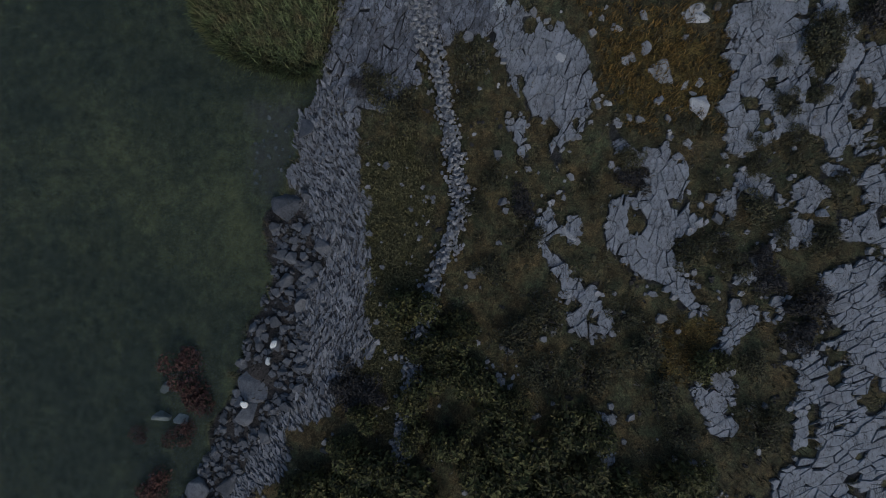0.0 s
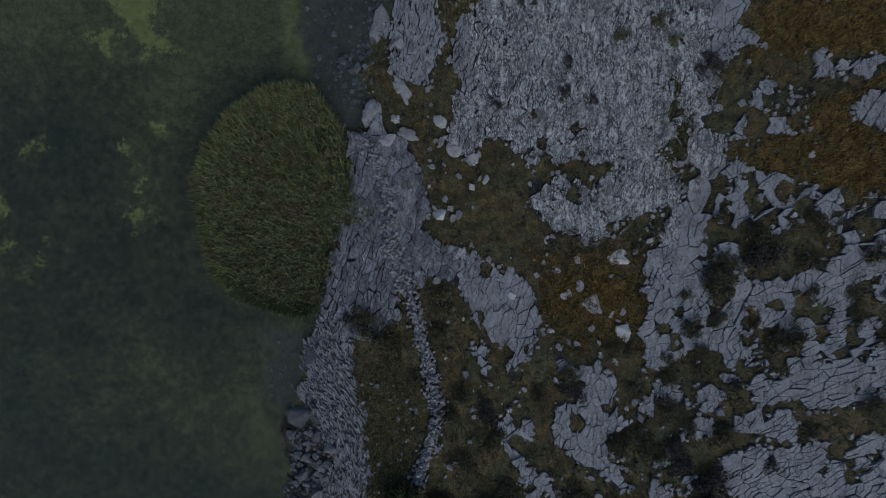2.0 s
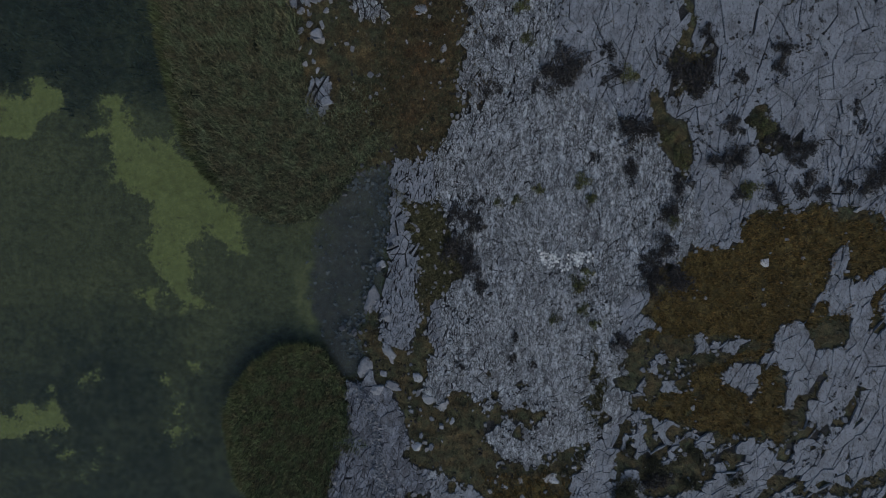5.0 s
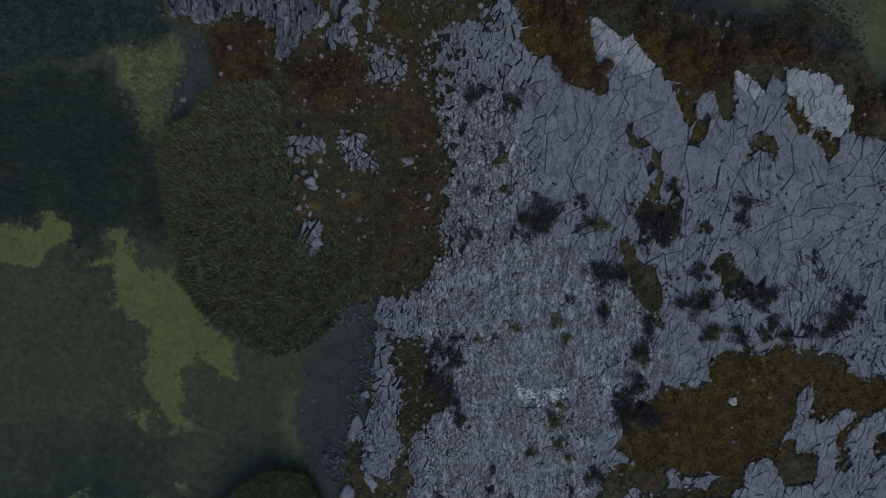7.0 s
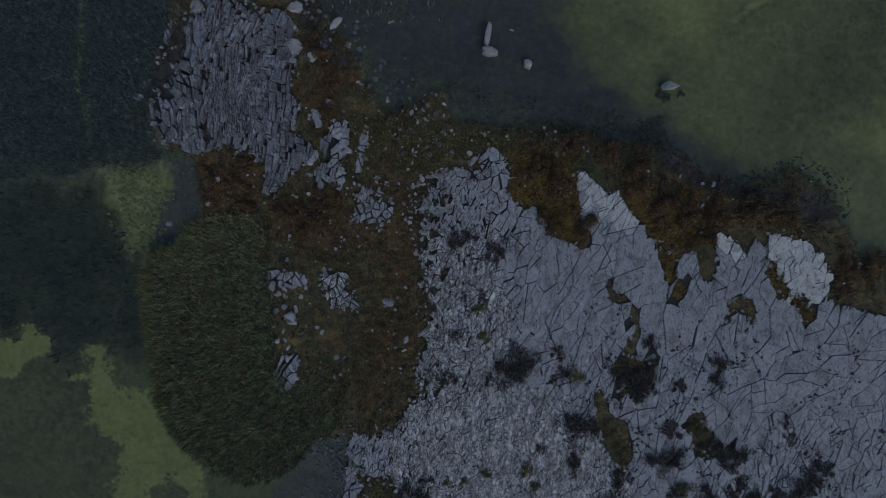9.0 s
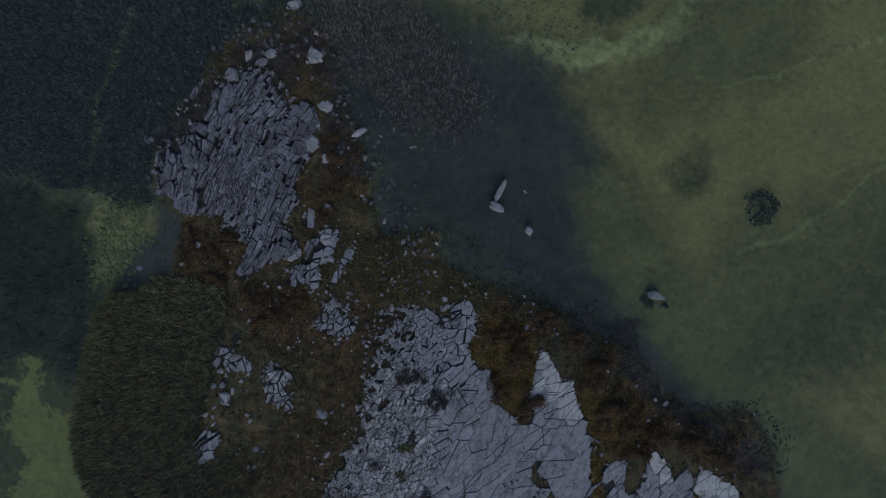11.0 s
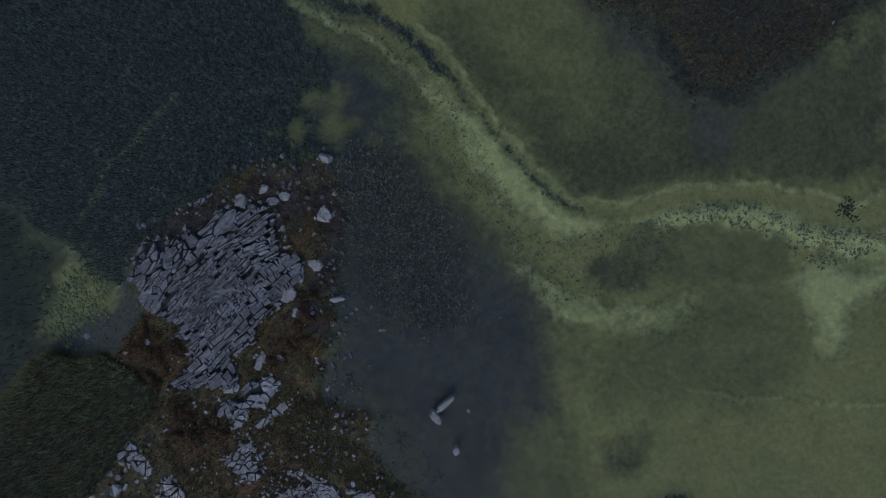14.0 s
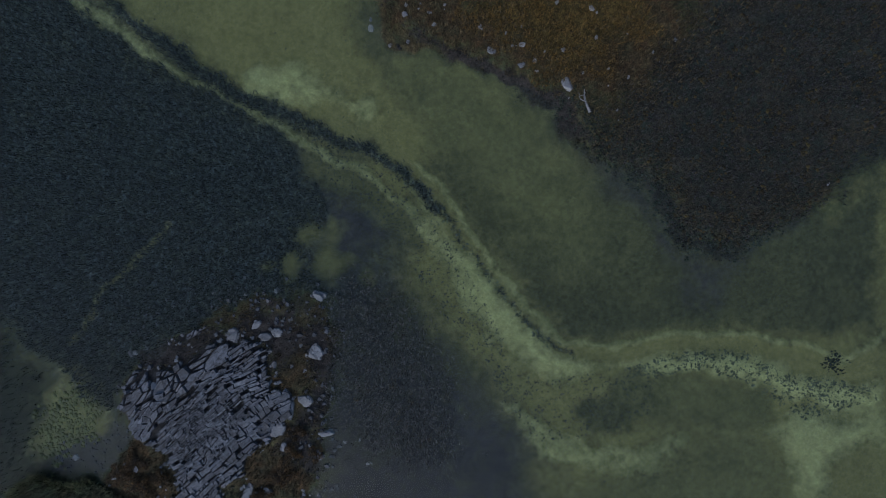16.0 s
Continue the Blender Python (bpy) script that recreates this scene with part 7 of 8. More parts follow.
# ---- shrubs ----
def shrub_meshes(seed, leaves, size, tall, ragged, spread):
    """Leaves and branches of one shrub about two metres across, base at z = 0."""
    rng = random.Random(seed)
    lobes = [(rng.uniform(-spread, spread), rng.uniform(-spread, spread), rng.uniform(0.3, 0.55) * 0.6 / spread, rng.uniform(0.6, 1.0)) for _ in range(ragged)]
    verts, faces = [], []
    for _ in range(leaves):
        lx, ly, lr, lh = rng.choice(lobes)
        a, e = rng.uniform(0, 6.283), math.asin(rng.uniform(0.0, 1.0))
        r = lr * rng.uniform(0.55, 1.08)
        c = Vector((lx + r * math.cos(a) * math.cos(e), ly + r * math.sin(a) * math.cos(e), max(0.04, tall * lh * (0.25 + 0.75 * math.sin(e)) * rng.uniform(0.75, 1.05))))
        turn = Euler((rng.uniform(-0.9, 0.9), rng.uniform(-0.9, 0.9), rng.uniform(0, 6.283))).to_matrix()
        s = size * rng.uniform(0.6, 1.3)
        k = len(verts)
        verts += [c + turn @ Vector(p) for p in ((-s, 0, 0), (0, -0.45 * s, 0.12 * s), (s, 0, 0), (0, 0.45 * s, 0.12 * s))]
        faces.append((k, k + 1, k + 2, k + 3))
    bv, bf = [], []
    for lx, ly, lr, lh in lobes:
        for _ in range(3):
            tip = Vector((lx + rng.uniform(-lr, lr) * 0.8, ly + rng.uniform(-lr, lr) * 0.8, tall * lh * 0.85))
            mid = tip * 0.5 + Vector((rng.uniform(-0.08, 0.08), rng.uniform(-0.08, 0.08), 0.1 * tall))
            k = len(bv)
            for p, w in ((Vector((rng.uniform(-0.06, 0.06), rng.uniform(-0.06, 0.06), -0.05)), 0.03), (mid, 0.02), (tip, 0.008)):
                bv += [p + Vector((w, 0, 0)), p + Vector((-0.5 * w, 0.87 * w, 0)), p + Vector((-0.5 * w, -0.87 * w, 0))]
            for s in (0, 3):
                bf += [(k + s + i, k + s + (i + 1) % 3, k + s + 3 + (i + 1) % 3, k + s + 3 + i) for i in range(3)]
    return verts, faces, bv, bf


def shrub_kind(name, label, group, leaf, places, seed, leaves=900, size=0.075, tall=0.8, ragged=7, variants=4, category="shrub", spread=0.6, grow=1.1, lift=-0.02):
    rng = random.Random(seed)
    models = []
    for k in range(variants):
        v, f, bv, bf = shrub_meshes(seed * 17 + k, leaves, size, tall, ragged, spread)
        models.append((soup("crown", v, f, leaf), soup("branch", bv, bf, BARK)))
    made = {}
    for n, (x, y, s) in enumerate(places):
        m = pose(x, y, floor_at(x, y) + lift, 0, 0, rng.uniform(0, 360))
        k = n % variants
        if k not in made:
            ob = thing(name, label, category, group=group)
            part("crown", models[k][0], leaf, ob)
            part("branch", models[k][1], BARK, ob, "bare woody branches")
            ob.matrix_basis = m
            made[k] = ob
        else:
            ob = copy_thing(made[k], m)
        r = s * grow
        ob.scale = (r * rng.uniform(0.85, 1.15), r * rng.uniform(0.85, 1.15), min(r, 1.1))


shrub_kind("leafy_shrub", "dense yellow-green leafy shrub on the shore slope", "leafy shrubs", LEAF_YELLOW, SHRUBS_LEAFY + [(x + 0.9 * math.sin(7 * y), y + 0.8 * math.cos(5 * x) - 0.4, 0.8 * s) for x, y, s in SHRUBS_LEAFY], 41, 1100, 0.085, 1.2)
shrub_kind("olive_shrub", "low olive-brown shrub in the heath", "heath shrubs", LEAF_OLIVE, SHRUBS_OLIVE, 42, 1000, 0.065, 0.6, grow=0.9)
shrub_kind("juniper_bush", "dark prostrate juniper between limestone slabs", "juniper bushes", LEAF_DARK, SHRUBS_DARK_S, 43, 1000, 0.07, 0.5)
shrub_kind("field_bush", "olive bush rooted in limestone joints", "bushes on the rock field", LEAF_OLIVE, SHRUBS_FIELD, 44, 1300, 0.055, 0.5, 9, grow=1.0, lift=0.03)
shrub_kind("dark_mound", "small dark heather mound on grey pavement", "heather mounds", LEAF_DARK, SHRUBS_PAVE_S + SHRUBS_PAVE_N + SHRUBS_PAVE_NB, 45, 1000, 0.062, 0.3, 14, 6, spread=0.75, lift=0.05)
shrub_kind("green_tuft", "soft green plant tuft on grey limestone", "green tufts", LEAF_GREEN, SHRUBS_GREEN, 46, 900, 0.06, 0.3, 10, spread=0.7, lift=0.06)
shrub_kind("rusty_shrub", "rust-brown autumn shrub at the lake edge", "rusty shrubs", LEAF_RUST, SHRUBS_RUST + SHRUBS_RUST_N, 47, 1500, 0.056, 0.5, 10, spread=0.75)
shrub_kind("shore_shrub", "dead reddish shrub standing in shallow water", "dead shrubs", LEAF_RED, SHRUBS_RUST_S, 48, 900, 0.07, 0.7, grow=1.45)
# dark leafy clumps that ring the largest stone of the shallows
shrub_kind("weed_clump", "dark low clump beside a grey stone on green silt", "weed clumps", WEED, DARK_CLUMPS, 49, 900, 0.07, 0.3, 9, category="water plant", spread=0.7, grow=0.85)


# ---- grasses, reeds and weed: too many to count ----
def blades(name, places, material, label, category, long, lean, wide, count, seed, base=None, flow=None, crook=0.6):
    """Grass blades in tufts; flow(x, y) gives the way they lean."""
    rng = np.random.default_rng(seed)
    xy = np.repeat(np.array(places, float), count, 0)
    n = len(xy)
    xy = xy + rng.normal(0, 0.07, xy.shape)
    ix = np.clip(((xy[:, 0] - X0) / STEP).round().astype(int), 0, NX - 1)
    iy = np.clip(((xy[:, 1] - Y0) / STEP).round().astype(int), 0, NY - 1)
    z = HEIGHT[iy, ix] - 0.02 if base is None else np.full(n, base)
    a = rng.uniform(0, 2 * np.pi, n) if flow is None else flow(xy[:, 0], xy[:, 1]) + rng.normal(0, 0.55, n)
    length, tip = rng.uniform(*long, n), np.radians(rng.uniform(*lean, n))
    w = rng.uniform(*wide, n) / 2
    dx, dy = np.cos(a), np.sin(a)
    root = np.stack([xy[:, 0], xy[:, 1], z], -1)
    side = np.stack([-dy * w, dx * w, np.zeros(n)], -1)
    stem = 0.55 if crook > 0.5 else 0.68
    mid = root + np.stack([dx * np.sin(tip * crook), dy * np.sin(tip * crook), np.cos(tip * crook)], -1) * (length * stem)[:, None]
    end = mid + np.stack([dx * np.sin(tip * 1.35), dy * np.sin(tip * 1.35), np.cos(tip * 1.35)], -1) * (length * (1 - stem))[:, None]
    verts = np.stack([root - side, root + side, mid + side * 0.8, mid - side * 0.8, end], 1).reshape(-1, 3)
    k = np.arange(n, dtype=np.int32)[:, None] * 5
    loops = np.concatenate([k + np.array([[0, 1, 2, 3]]), k + np.array([[3, 2, 4]])], 1).astype(np.int32)
    me = bpy.data.meshes.new(name)
    me.vertices.add(len(verts))
    me.vertices.foreach_set("co", verts.reshape(-1).astype(np.float32))
    me.loops.add(loops.size)
    me.loops.foreach_set("vertex_index", loops.reshape(-1))
    me.polygons.add(2 * n)
    start = np.arange(n, dtype=np.int32)[:, None] * 7 + np.array([[0, 4]], np.int32)
    me.polygons.foreach_set("loop_start", start.reshape(-1).astype(np.int32))
    me.update(calc_edges=True)
    me.materials.append(material)
    return tagged(new(name, me), label, category, kind="stuff")


def cover_spots(kind, count, seed, least=0.45):
    """Places picked where a ground cover grows."""
    rng = np.random.default_rng(seed)
    ok = np.argwhere(COVER[kind] > least)
    pick = ok[rng.integers(0, len(ok), count)]
    return np.stack([X0 + STEP * (pick[:, 1] + rng.uniform(-0.5, 0.5, count)), Y0 + STEP * (pick[:, 0] + rng.uniform(-0.5, 0.5, count))], -1)


blades("heath_grass", cover_spots("heath", 23000, 61, 0.2), GRASS_HEATH, "dry brown heath grass and heather", "grass", (0.12, 0.34), (20, 75), (0.018, 0.042), 6, 61)
blades("bog_grass", cover_spots("orange", 9000, 62, 0.2), GRASS_ORANGE, "orange-brown bog grass", "grass", (0.10, 0.28), (20, 75), (0.018, 0.042), 6, 62)
blades("shore_grass", cover_spots("olive", 8000, 63, 0.2), GRASS_OLIVE, "short olive shore grass", "grass", (0.08, 0.24), (25, 75), (0.02, 0.045), 4, 63)
blades("rusty_grass", cover_spots("rust", 8000, 64, 0.15), GRASS_RUST, "rust-brown sedge along the water", "grass", (0.10, 0.30), (25, 75), (0.02, 0.055), 4, 64)


tuft = smooth_noise(0.5, 31) + 0.6 * smooth_noise(1.3, 32)


def edge_distance(points, x, y):
    best = 1e9
    for (ax, ay), (bx, by) in zip(points, points[1:] + points[:1]):
        dx, dy = bx - ax, by - ay
        k = min(1.0, max(0.0, ((x - ax) * dx + (y - ay) * dy) / (dx * dx + dy * dy)))
        best = min(best, math.hypot(x - ax - k * dx, y - ay - k * dy))
    return best


def reed_bed(outline, count, seed, core, label, middle, rim_east):
    """Reeds that lean outwards; those at the open water have a yellow-green colour."""
    def outwards(x, y):
        return np.arctan2(y - middle[1], x - middle[0]) + 0.5 * np.sin(0.9 * x) * np.cos(0.7 * y)

    inner, rim = [], []
    for x, y in spots(outline, count, seed):
        d = edge_distance(outline, x, y)
        streak = noise.noise(Vector((1.5 * x + 1.1 * y, 3.4 * y - 2.6 * x, 0)))
        if d > 0.3 and (streak > 0.34 or at(tuft, x, y) < -1.1):
            continue
        (rim if d < 0.9 * random.Random(x).random() + 0.1 and x < rim_east else inner).append((x, y))
    blades("reed_bed", inner, core, label, "reeds", (0.4, 0.75), (15, 60), (0.03, 0.065), 4, seed, WATER - 0.05)
    blades("reed_fringe", rim, REED_RIM, "yellow-green reeds at the open water", "reeds", (0.4, 0.7), (20, 75), (0.03, 0.06), 4, seed + 5, WATER - 0.05, outwards)


reed_bed(REEDS_SOUTH, 12500, 71, REED_BROWN, "dense olive-brown reed bed standing in the lake", (-6.5, 12.3), -5.0)
reed_bed(REEDS_NORTH, 21000, 72, REED, "broad dark olive reed bed along the point", (-6.5, 34.0), -9.5)
blades("lake_weed", cover_spots("weed", 42000, 73, 0.4), WEED, "dark feathery water weed below the surface", "water plant", (0.18, 0.42), (25, 75), (0.03, 0.07), 2, 73)
blades("deep_weed", [(x, y) for x, y in cover_spots("deep", 12000, 78, 0.5) if y > 30], WEED_DARK, "dark green weed beds in the deeper water", "water plant", (0.25, 0.55), (35, 80), (0.04, 0.11), 2, 78)
scatter = random.Random(77)
blades("sedge", [(x + scatter.gauss(0, 0.8), y + scatter.gauss(0, 0.8)) for x, y in spots(SEDGE, 3600, 74)], SEDGE_PALE, "pale sedge stubble in shallow water", "sedge", (0.22, 0.36), (10, 60), (0.025, 0.05), 3, 74)
PEAT_SEDGE = leaf_material("dark_peat_sedge", (0.007, 0.008, 0.009), (0.066, 0.068, 0.062), (0.085, 0.062, 0.030), 0.12)
blades("peat_sedge", np.concatenate([cover_spots("bog", 12000, 76, 0.3), cover_spots("peat", 1500, 77, 0.3)]), PEAT_SEDGE, "dark grey sedge on the wet islet", "sedge", (0.12, 0.30), (25, 75), (0.025, 0.055), 3, 76)
blades("islet_sedge", [(x, y) for x, y in spots(ISLE_SEDGE, 1500, 75) if x < -1.5], GRASS_RUST, "dark rusty sedge covering the islet", "sedge", (0.15, 0.35), (25, 75), (0.025, 0.05), 4, 75)


def dots(name, places, material, label, category, size, seed, lift=0.0):
    """Small low clumps, joined."""
    rng = random.Random(seed)
    verts, faces = [], []
    for x, y in places:
        s, z = rng.uniform(*size), floor_at(x, y) + lift
        for _ in range(rng.randint(2, 4)):
            ox, oy, r = x + rng.gauss(0, s * 0.6), y + rng.gauss(0, s * 0.6), s * rng.uniform(0.4, 0.8)
            k, n = len(verts), 6
            a0 = rng.uniform(0, 6)
            verts += [(ox + r * math.cos(a0 + i * 1.047) * rng.uniform(0.7, 1.2), oy + r * math.sin(a0 + i * 1.047) * rng.uniform(0.7, 1.2), z - 0.02) for i in range(n)]
            verts += [(ox + 0.5 * r * math.cos(a0 + i * 1.047), oy + 0.5 * r * math.sin(a0 + i * 1.047), z + 0.35 * r) for i in range(n)]
            faces += [(k + i, k + (i + 1) % n, k + n + (i + 1) % n, k + n + i) for i in range(n)] + [tuple(range(k + n, k + 2 * n))]
    return tagged(new(name, soup(name, verts, faces, material)), label, category, kind="stuff")


dots("algae_stones", [(x + scatter.gauss(0, 0.4), y + scatter.gauss(0, 0.4)) for x, y in spots(ALGAE_STONES, 240, 123)], ALGAE, "rounded stones under yellow-green algae", "stones", (0.1, 0.32), 123)
dots("bank_weed", spots(DOTS_BANK, 800, 81), WEED_BANK, "grey-green weed tufts dotted over the pale bank", "water plant", (0.04, 0.13), 81)
dots("sand_weed", spots(DOTS_SAND, 700, 82), WEED, "small dark weed tufts on pale silt", "water plant", (0.03, 0.09), 82)
murky = smooth_noise(4.5, 38) + 0.8 * smooth_noise(1.6, 39)
dots("speckle_weed", [(x, y) for x, y in cover_spots("sand", 3000, 98) if at(murky, x, y) > 0.1], WEED, "tiny dark weed tufts over green silt", "water plant", (0.02, 0.06), 98)
dots("bay_weed", spots(DOTS_BAY, 650, 99), WEED_DARK, "dark weed specks in the shallow bay", "water plant", (0.02, 0.07), 99)
dots("silt_weed", spots(DOTS_WEST, 1100, 83), WEED, "scattered weed on olive silt", "water plant", (0.03, 0.09), 83)
dots("edge_weed", spots(DOTS_SHORE_E, 700, 84) + spots(DOTS_SHORE_EE, 800, 85), WEED_DARK, "dark weed tufts along the stony edge", "water plant", (0.04, 0.14), 84)
line = [(x + random.Random(i).gauss(0, 0.18), y + random.Random(i + 999).gauss(0, 0.18)) for i, (x, y, _) in enumerate(along(PLANT_LINE, 0.09)) if i % 2 or y > PLANT_LINE_WEST[-1][1]]
dots("line_weed", line, WEED_BANK, "row of dark plants along the drowned bank", "water plant", (0.05, 0.15), 86)

ring = []
for i in range(430):
    turn, far = scatter.uniform(0, 6.283), scatter.gauss(0.92, 0.16) if i % 3 else scatter.uniform(0, 0.9)
    if abs(turn - 3.7) > 0.5 or i % 4 == 0:
        ring.append((24.7 + far * math.cos(turn), 59.8 + far * math.sin(turn)))
dots("ring_weed", ring, WEED_DARK, "dark weed growing in a ring on green silt", "water plant", (0.05, 0.13), 121)
dots("round_weed", [(18.5 + scatter.gauss(0, 0.33), 81.5 + scatter.gauss(0, 0.3)) for _ in range(80)], WEED_DARK, "round dark weed patch on the pale bank", "water plant", (0.05, 0.14), 122)

patchy = smooth_noise(1.5, 43) + 0.6 * smooth_noise(0.6, 44)
dots("heather", [(x, y) for x, y in cover_spots("heath", 2600, 111) if at(patchy, x, y) > 0.05], LEAF_DARK, "low dark heather cushions in the heath", "heather", (0.06, 0.2), 111)
dots("olive_cushions", [(x, y) for x, y in cover_spots("heath", 2400, 112) if at(patchy, x, y) < 0.1], LEAF_OLIVE, "low olive cushions of moss and shrub", "moss", (0.06, 0.22), 112)
dots("fringe_weed", [(x + scatter.gauss(0, 0.3), y + scatter.gauss(0, 0.3)) for x, y in spots(ISLE_FRINGE, 900, 125)], WEED_DARK, "black weed fringing the wet islet", "water plant", (0.05, 0.16), 125)
dots("islet_tussocks", cover_spots("bog", 4200, 115), LEAF_DARK, "black tussocks over the wet islet", "sedge", (0.05, 0.15), 115)
dots("islet_moss", cover_spots("bog", 1500, 116), LEAF_BOG, "brown moss cushions on the islet", "moss", (0.06, 0.2), 116)
dots("bog_tussocks", cover_spots("orange", 1500, 113), LEAF_BOG, "dark tussocks in the orange bog grass", "grass", (0.04, 0.13), 113)
blades("dead_stalks", [(x, y) for x, y in cover_spots("heath", 5000, 114) if at(patchy, x, y) < -0.1], SEDGE_PALE, "bleached dead stalks in the heath", "grass", (0.12, 0.3), (30, 80), (0.012, 0.025), 3, 114)
strewn("loose_stones", np.concatenate([cover_spots("heath", 650, 87), cover_spots("olive", 120, 88), cover_spots("orange", 60, 89)]), STONE_GREY, "small grey stones strewn through the heath", (0.08, 0.3), 87)
strewn("shore_pebbles", [(x, y) for x, y in spots(COBBLE_SHORE, 620, 96) if all(math.hypot(x - p, y - q) > 0.6 * size for p, q, size in BOULDERS_SHORE)], STONE_WET, "small dark stones between the shore boulders", (0.12, 0.3), 96)
rocky = smooth_noise(1.8, 36) + 0.6 * smooth_noise(0.7, 37)
strewn("field_rubble", [(x, y) for x, y in cover_spots("heath", 4200, 97) if x > 1 and y < 16 and at(rocky, x, y) > 0.22], STONE_GREY, "grey limestone rubble lying between heath plants", (0.10, 0.44), 97)
strewn("rust_stones", cover_spots("rust", 130, 90), STONE_GREY, "small stones among rusty sedge", (0.08, 0.28), 90)
clump = smooth_noise(3.2, 33) + 0.7 * smooth_noise(1.1, 34)
moss = [(x, y) for x, y in cover_spots("limestone", 6000, 92) if at(clump, x, y) > 0.45]
for mx, my, size in SHRUBS_PAVE_S + SHRUBS_PAVE_N + SHRUBS_PAVE_NB:
    moss += [(mx + scatter.gauss(0, 0.2 + 0.75 * size), my + scatter.gauss(0, 0.2 + 0.75 * size)) for _ in range(int(4 + 15 * size))]
blades("joint_plants", moss, LEAF_DARK, "dark low plants rooted in the limestone joints", "plants", (0.12, 0.26), (30, 80), (0.03, 0.07), 9, 92)
tufted = [(x, y) for x, y in cover_spots("limestone", 3600, 126) if x > 6 and 2 < y < 38 and at(clump, x, y) > 0.12]
dots("joint_tufts", tufted, LEAF_DARK, "small dark tufts rooted in the limestone joints", "plants", (0.03, 0.13), 126, 0.1)
clump2 = smooth_noise(2.4, 35)
moss = [(x, y) for x, y in cover_spots("limestone", 7000, 93) if at(clump2, x, y) > 0.45]
blades("joint_grass", moss, GRASS_HEATH, "dry grass in the limestone joints", "grass", (0.10, 0.24), (30, 80), (0.02, 0.05), 6, 93)


strewn("bright_rubble", spots(WHITE_RUBBLE, 170, 101), STONE_WHITE, "small bleached stones heaped on the pavement", (0.07, 0.20), 101, 0.07)
strewn("pale_flecks", spots(PALE_FLECKS, 130, 102), STONE_PALE, "pale stones among low plants", (0.05, 0.16), 102, 0.04)
strewn("silt_gravel", cover_spots("silt", 420, 124), STONE_WET, "small dark stones lying in grey silt", (0.05, 0.2), 124)
strewn("silt_pebbles", spots(SILT_EDGE, 330, 103), STONE_WET, "dark stones lining the silty bay", (0.08, 0.30), 103)
strewn("point_rubble", [(x + scatter.gauss(0, 0.5), y + scatter.gauss(0, 0.4)) for x, y in spots(POINT_RUBBLE, 190, 104)], STONE_WET, "dark rubble round the rocky point", (0.10, 0.36), 104)
strewn("turf_rubble", spots(POINT_TURF, 80, 107), STONE_GREY, "broken grey stones in the turf behind the point", (0.08, 0.30), 107)
strewn("apron_stones", spots(POINT_APRON, 110, 108), STONE_WET, "dark wet stones around the rocky point", (0.08, 0.34), 108)
COVER["rock_edge"] = ((COVER["limestone"] > 0.08) & (COVER["limestone"] < 0.55)) * 1.0
band = cover_spots("rock_edge", 6000, 105)
strewn("edge_fragments", band[:1600], STONE_GREY, "broken limestone pieces along the edge of the turf", (0.10, 0.34), 105)
blades("edge_grass", band[1600:], GRASS_HEATH, "brown grass creeping over the rock edge", "grass", (0.12, 0.3), (30, 80), (0.025, 0.05), 3, 106)


# ---- driftwood ----
bm = bmesh.new()
rng = random.Random(91)
# a bare stem and three broken boughs
for x0, y0, length, turn, thick in ((-0.75, 0.0, 1.4, 0.0, 0.085), (-0.1, 0.05, 0.6, 0.6, 0.045), (0.1, 0.08, 0.5, -0.5, 0.04), (0.3, 0.06, 0.4, 0.9, 0.03)):
    for k in range(9):
        t = k / 8
        u, v = length * t, 0.10 * math.sin(3 * t)
        c = Vector((x0 + u * math.cos(turn) - v * math.sin(turn), y0 + u * math.sin(turn) + v * math.cos(turn), 0.1 + 0.04 * math.sin(7 * t)))
        r = thick * (1 - 0.7 * t)
        ring = [bm.verts.new(c + Vector((-math.sin(turn) * r * math.cos(i * 0.785), math.cos(turn) * r * math.cos(i * 0.785), r * math.sin(i * 0.785))) * rng.uniform(0.75, 1.2)) for i in range(8)]
        if k:
            for i in range(8):
                bm.faces.new((last[i], last[(i + 1) % 8], ring[(i + 1) % 8], ring[i]))
        else:
            bm.faces.new(ring)
        last = ring
    bm.faces.new(list(reversed(last)))
me = bpy.data.meshes.new("driftwood")
bm.to_mesh(me)
me.materials.append(STONE_GREY)
log = new("driftwood", me)
log.matrix_basis = pose(LOG[0], LOG[1], floor_at(*LOG), 0, 0, 150)
tagged(log, "bleached driftwood log at the islet's edge", "driftwood")


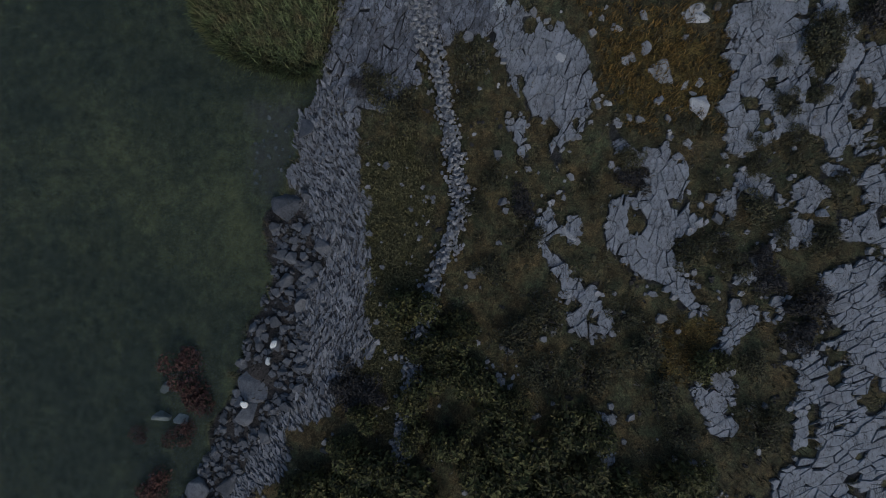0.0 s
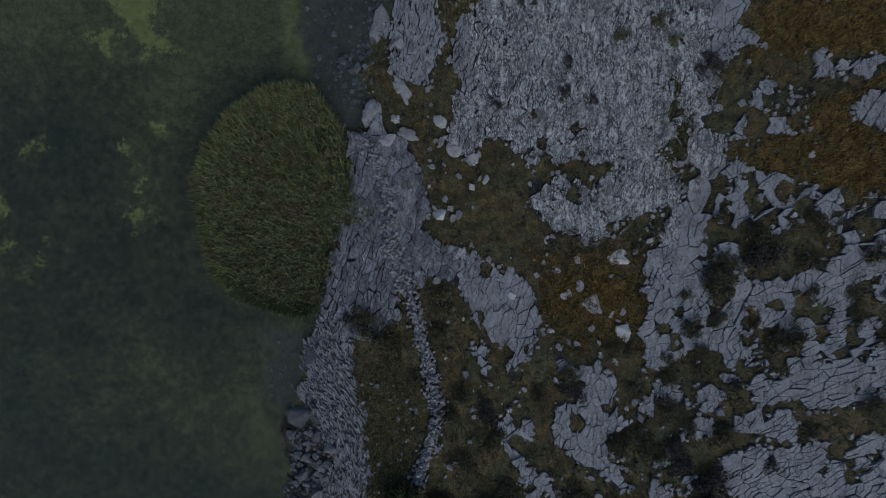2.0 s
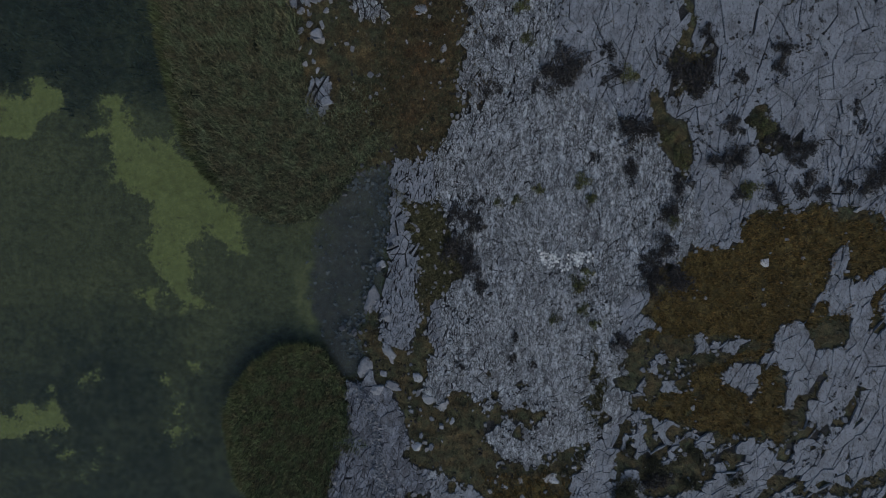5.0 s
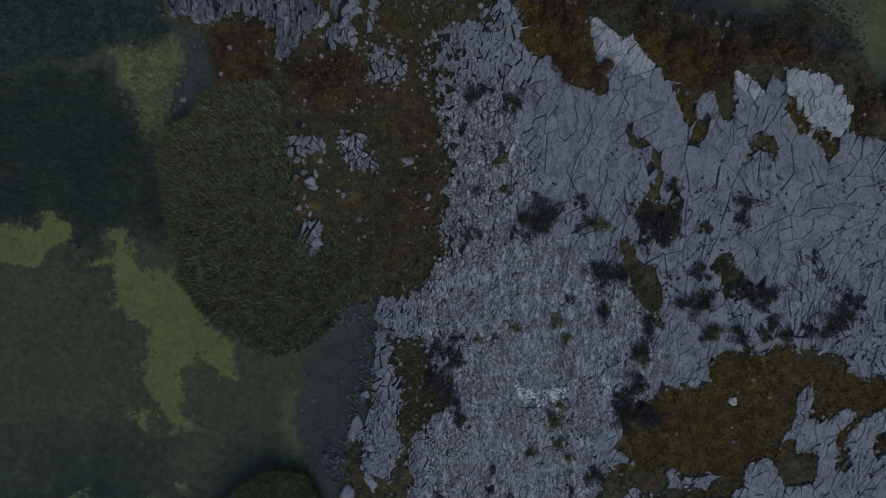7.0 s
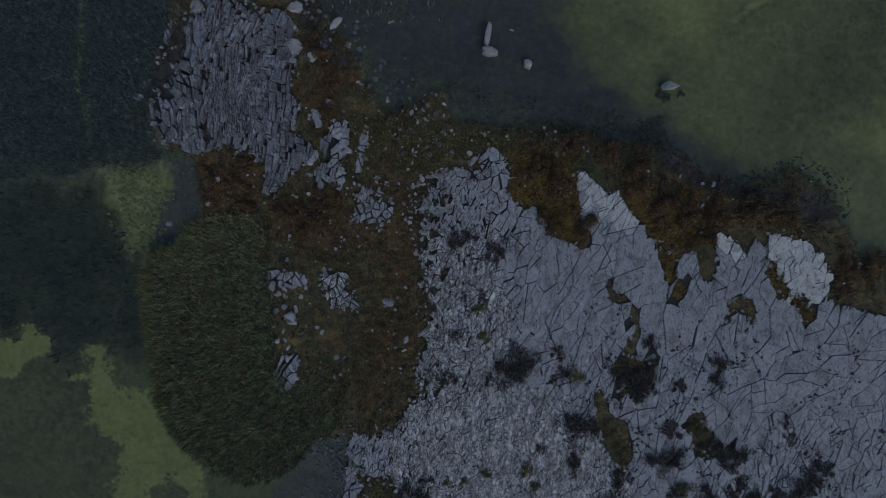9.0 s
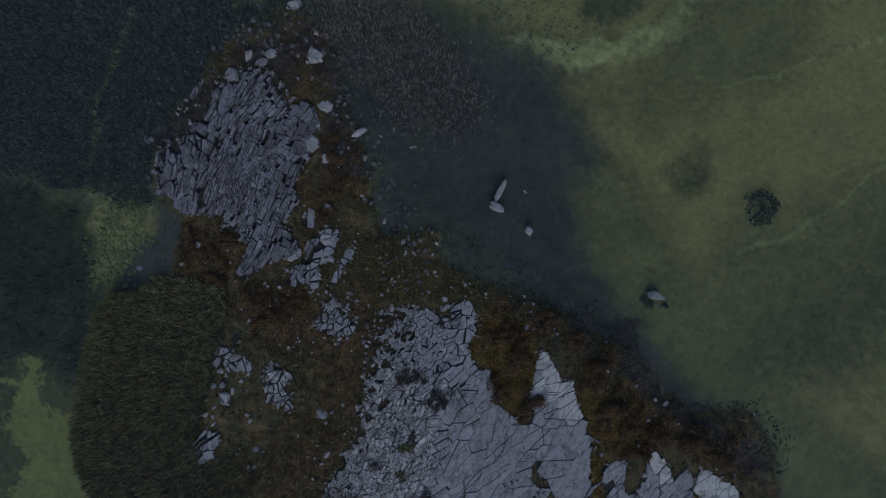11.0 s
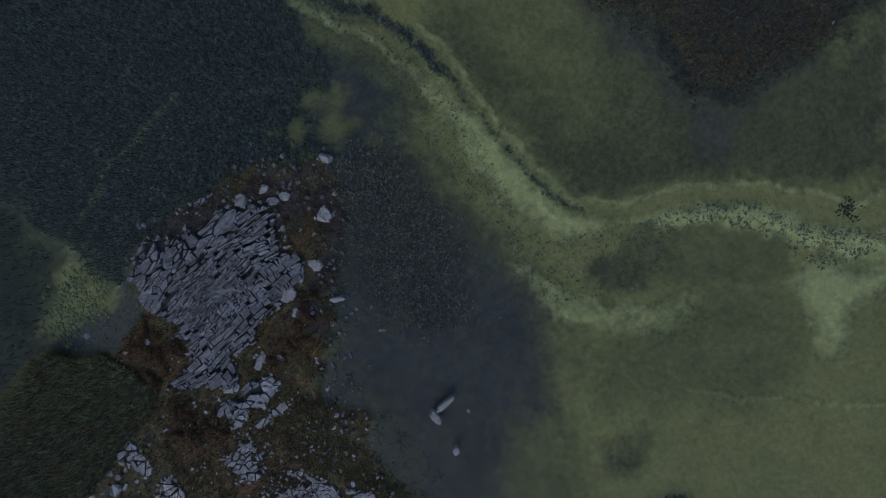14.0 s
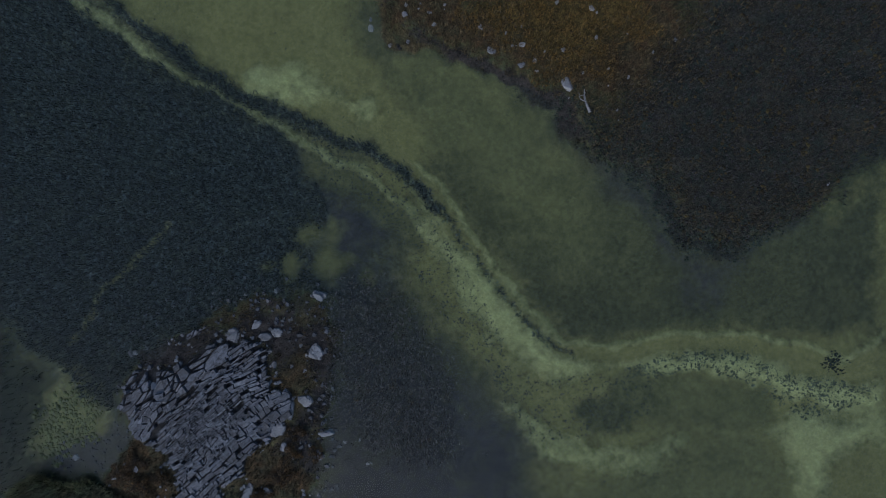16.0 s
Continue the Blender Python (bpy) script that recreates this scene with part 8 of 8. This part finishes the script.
# ---- shingle: broken stone sheets, joined ----
def flakes(name, kind, seed, a, b, angle, label):
    """Thin broken stones that cover a shingle bank."""
    rng = random.Random(seed)
    n_all = int(float((COVER[kind] > 0.5).sum()) * STEP * STEP / (a * b) * 2.3)
    verts, faces = [], []
    for x, y in cover_spots(kind, n_all, seed):
        if in_outline(COBBLE_SHORE, x, y) and rng.random() < 0.93:
            continue
        k, n, t = len(verts), rng.choice((4, 5, 6)), radians(angle + 22 * math.sin(0.5 * y) + rng.gauss(0, 18))
        s, z = 0.45 + 0.9 * rng.random() ** 2.2 + (0.9 if rng.random() < 0.03 else 0), floor_at(x, y) + rng.uniform(0.0, 0.07)
        tx, ty, h = rng.gauss(0, 0.12), rng.gauss(0, 0.12), rng.uniform(0.03, 0.07)
        ring = []
        for i in range(n):
            w = i * 6.283 / n + rng.uniform(-0.4, 0.4)
            u, v = a * 0.62 * s * math.cos(w), b * 0.62 * s * math.sin(w)
            ring.append((u * math.cos(t) - v * math.sin(t), u * math.sin(t) + v * math.cos(t)))
        verts += [(x + p, y + q, z - 0.12) for p, q in ring]
        verts += [(x + p * 0.92, y + q * 0.92, z + h + tx * p + ty * q) for p, q in ring]
        faces += [(k + i, k + (i + 1) % n, k + n + (i + 1) % n, k + n + i) for i in range(n)] + [tuple(range(k + n, k + 2 * n))]
    return tagged(new(name, soup(name, verts, faces, STONE_SHINGLE)), label, "shingle", kind="stuff")


flakes("shingle", "shingle", 95, 0.26, 0.085, 98, "grey broken shingle banked along the shore")


# ---- limestone pavement: slabs between weathered joints ----
FIELDS = np.array(JOINTS_A + JOINTS_B + JOINTS_C + JOINTS_D)
southern = (FIELDS[:, 1] < 17) & (FIELDS[:, 3] * FIELDS[:, 4] > 0.12)
FIELDS[southern, 3:6] *= (0.72, 0.72, 0.42)
pavement = thing("pavement", "grey jointed limestone pavement with grassy cracks", "pavement", kind="structure")


def on_rock(x, y):
    if not (X0 + 1 < x < X1 - 1 and Y0 + 1 < y < Y1 - 1):
        return False
    gx, gy = (x - X0) / STEP, (y - Y0) / STEP
    i, j = int(gx), int(gy)
    u, v, rock = gx - i, gy - j, COVER["limestone"]
    w = (rock[j, i] * (1 - u) + rock[j, i + 1] * u) * (1 - v) + (rock[j + 1, i] * (1 - u) + rock[j + 1, i + 1] * u) * v
    return w + 0.5 * noise.noise(Vector((x * 2.2, y * 2.2, 3))) + 0.42 * noise.noise(Vector((x * 6, y * 6, 8))) >= 0.5


rng = random.Random(500)
near_count, joined = 0, {SLAB: ([], []), SLAB_FINE: ([], []), SLAB_PALE: ([], []), SLAB_DARK: ([], [])}
for ring, size, relief in itertools.chain(slabs_of(on_rock, 400), bedded_slabs(DARK_ROCK, radians(81), on_rock, 401)):
    cx, cy = sum(p[0] for p in ring) / len(ring), sum(p[1] for p in ring) / len(ring)
    z = floor_at(cx, cy)
    lie = 0.02 * float(noise.noise(Vector((cx * 1.3, cy * 1.3, 0))))
    raised = 0.17 if in_outline(DARK_ROCK, cx, cy) else 0.07
    v, f = slab_shape(ring, z - 0.12, z + raised + lie + relief * rng.uniform(0.0, 1.0), (rng.gauss(0, 0.6 * relief), rng.gauss(0, 0.6 * relief)), 0.012)
    if 4.0 < cx < 17.0 and -9.0 < cy < 9.0 and near_count < 300 and size > 0.1:
        near_count += 1
        part("slab", soup("slab", [(p - cx, q - cy, r - z) for p, q, r in v], f, SLAB), SLAB, pavement, place=pose(cx, cy, z))
        continue
    bleached = any(in_outline(o, cx, cy) for o in (PALE_ROCK_A, PALE_ROCK_B, PALE_ROCK_C))
    kind = SLAB_PALE if bleached else SLAB_DARK if in_outline(DARK_ROCK, cx, cy) or in_outline(GREY_ROCK, cx, cy) else SLAB_FINE if size < 0.135 and 9.5 < cy < 42.3 and not (cx < 3.2 and 17 < cy < 30) else SLAB
    vv, ff = joined[kind]
    k = len(vv)
    vv += v
    ff += [tuple(i + k for i in face) for face in f]
for material, name, label in ((SLAB, "slab_field", "broad grey limestone slabs over the shore"), (SLAB_FINE, "splintered_slabs", "finely splintered grey limestone"),
                              (SLAB_PALE, "bleached_slabs", "bleached white limestone at the water side"), (SLAB_DARK, "point_slabs", "dark grey splintered limestone of the rocky point")):
    slabs = part(name, soup(name, *joined[material], material), material, pavement, label)
    tagged(slabs, kind="stuff")
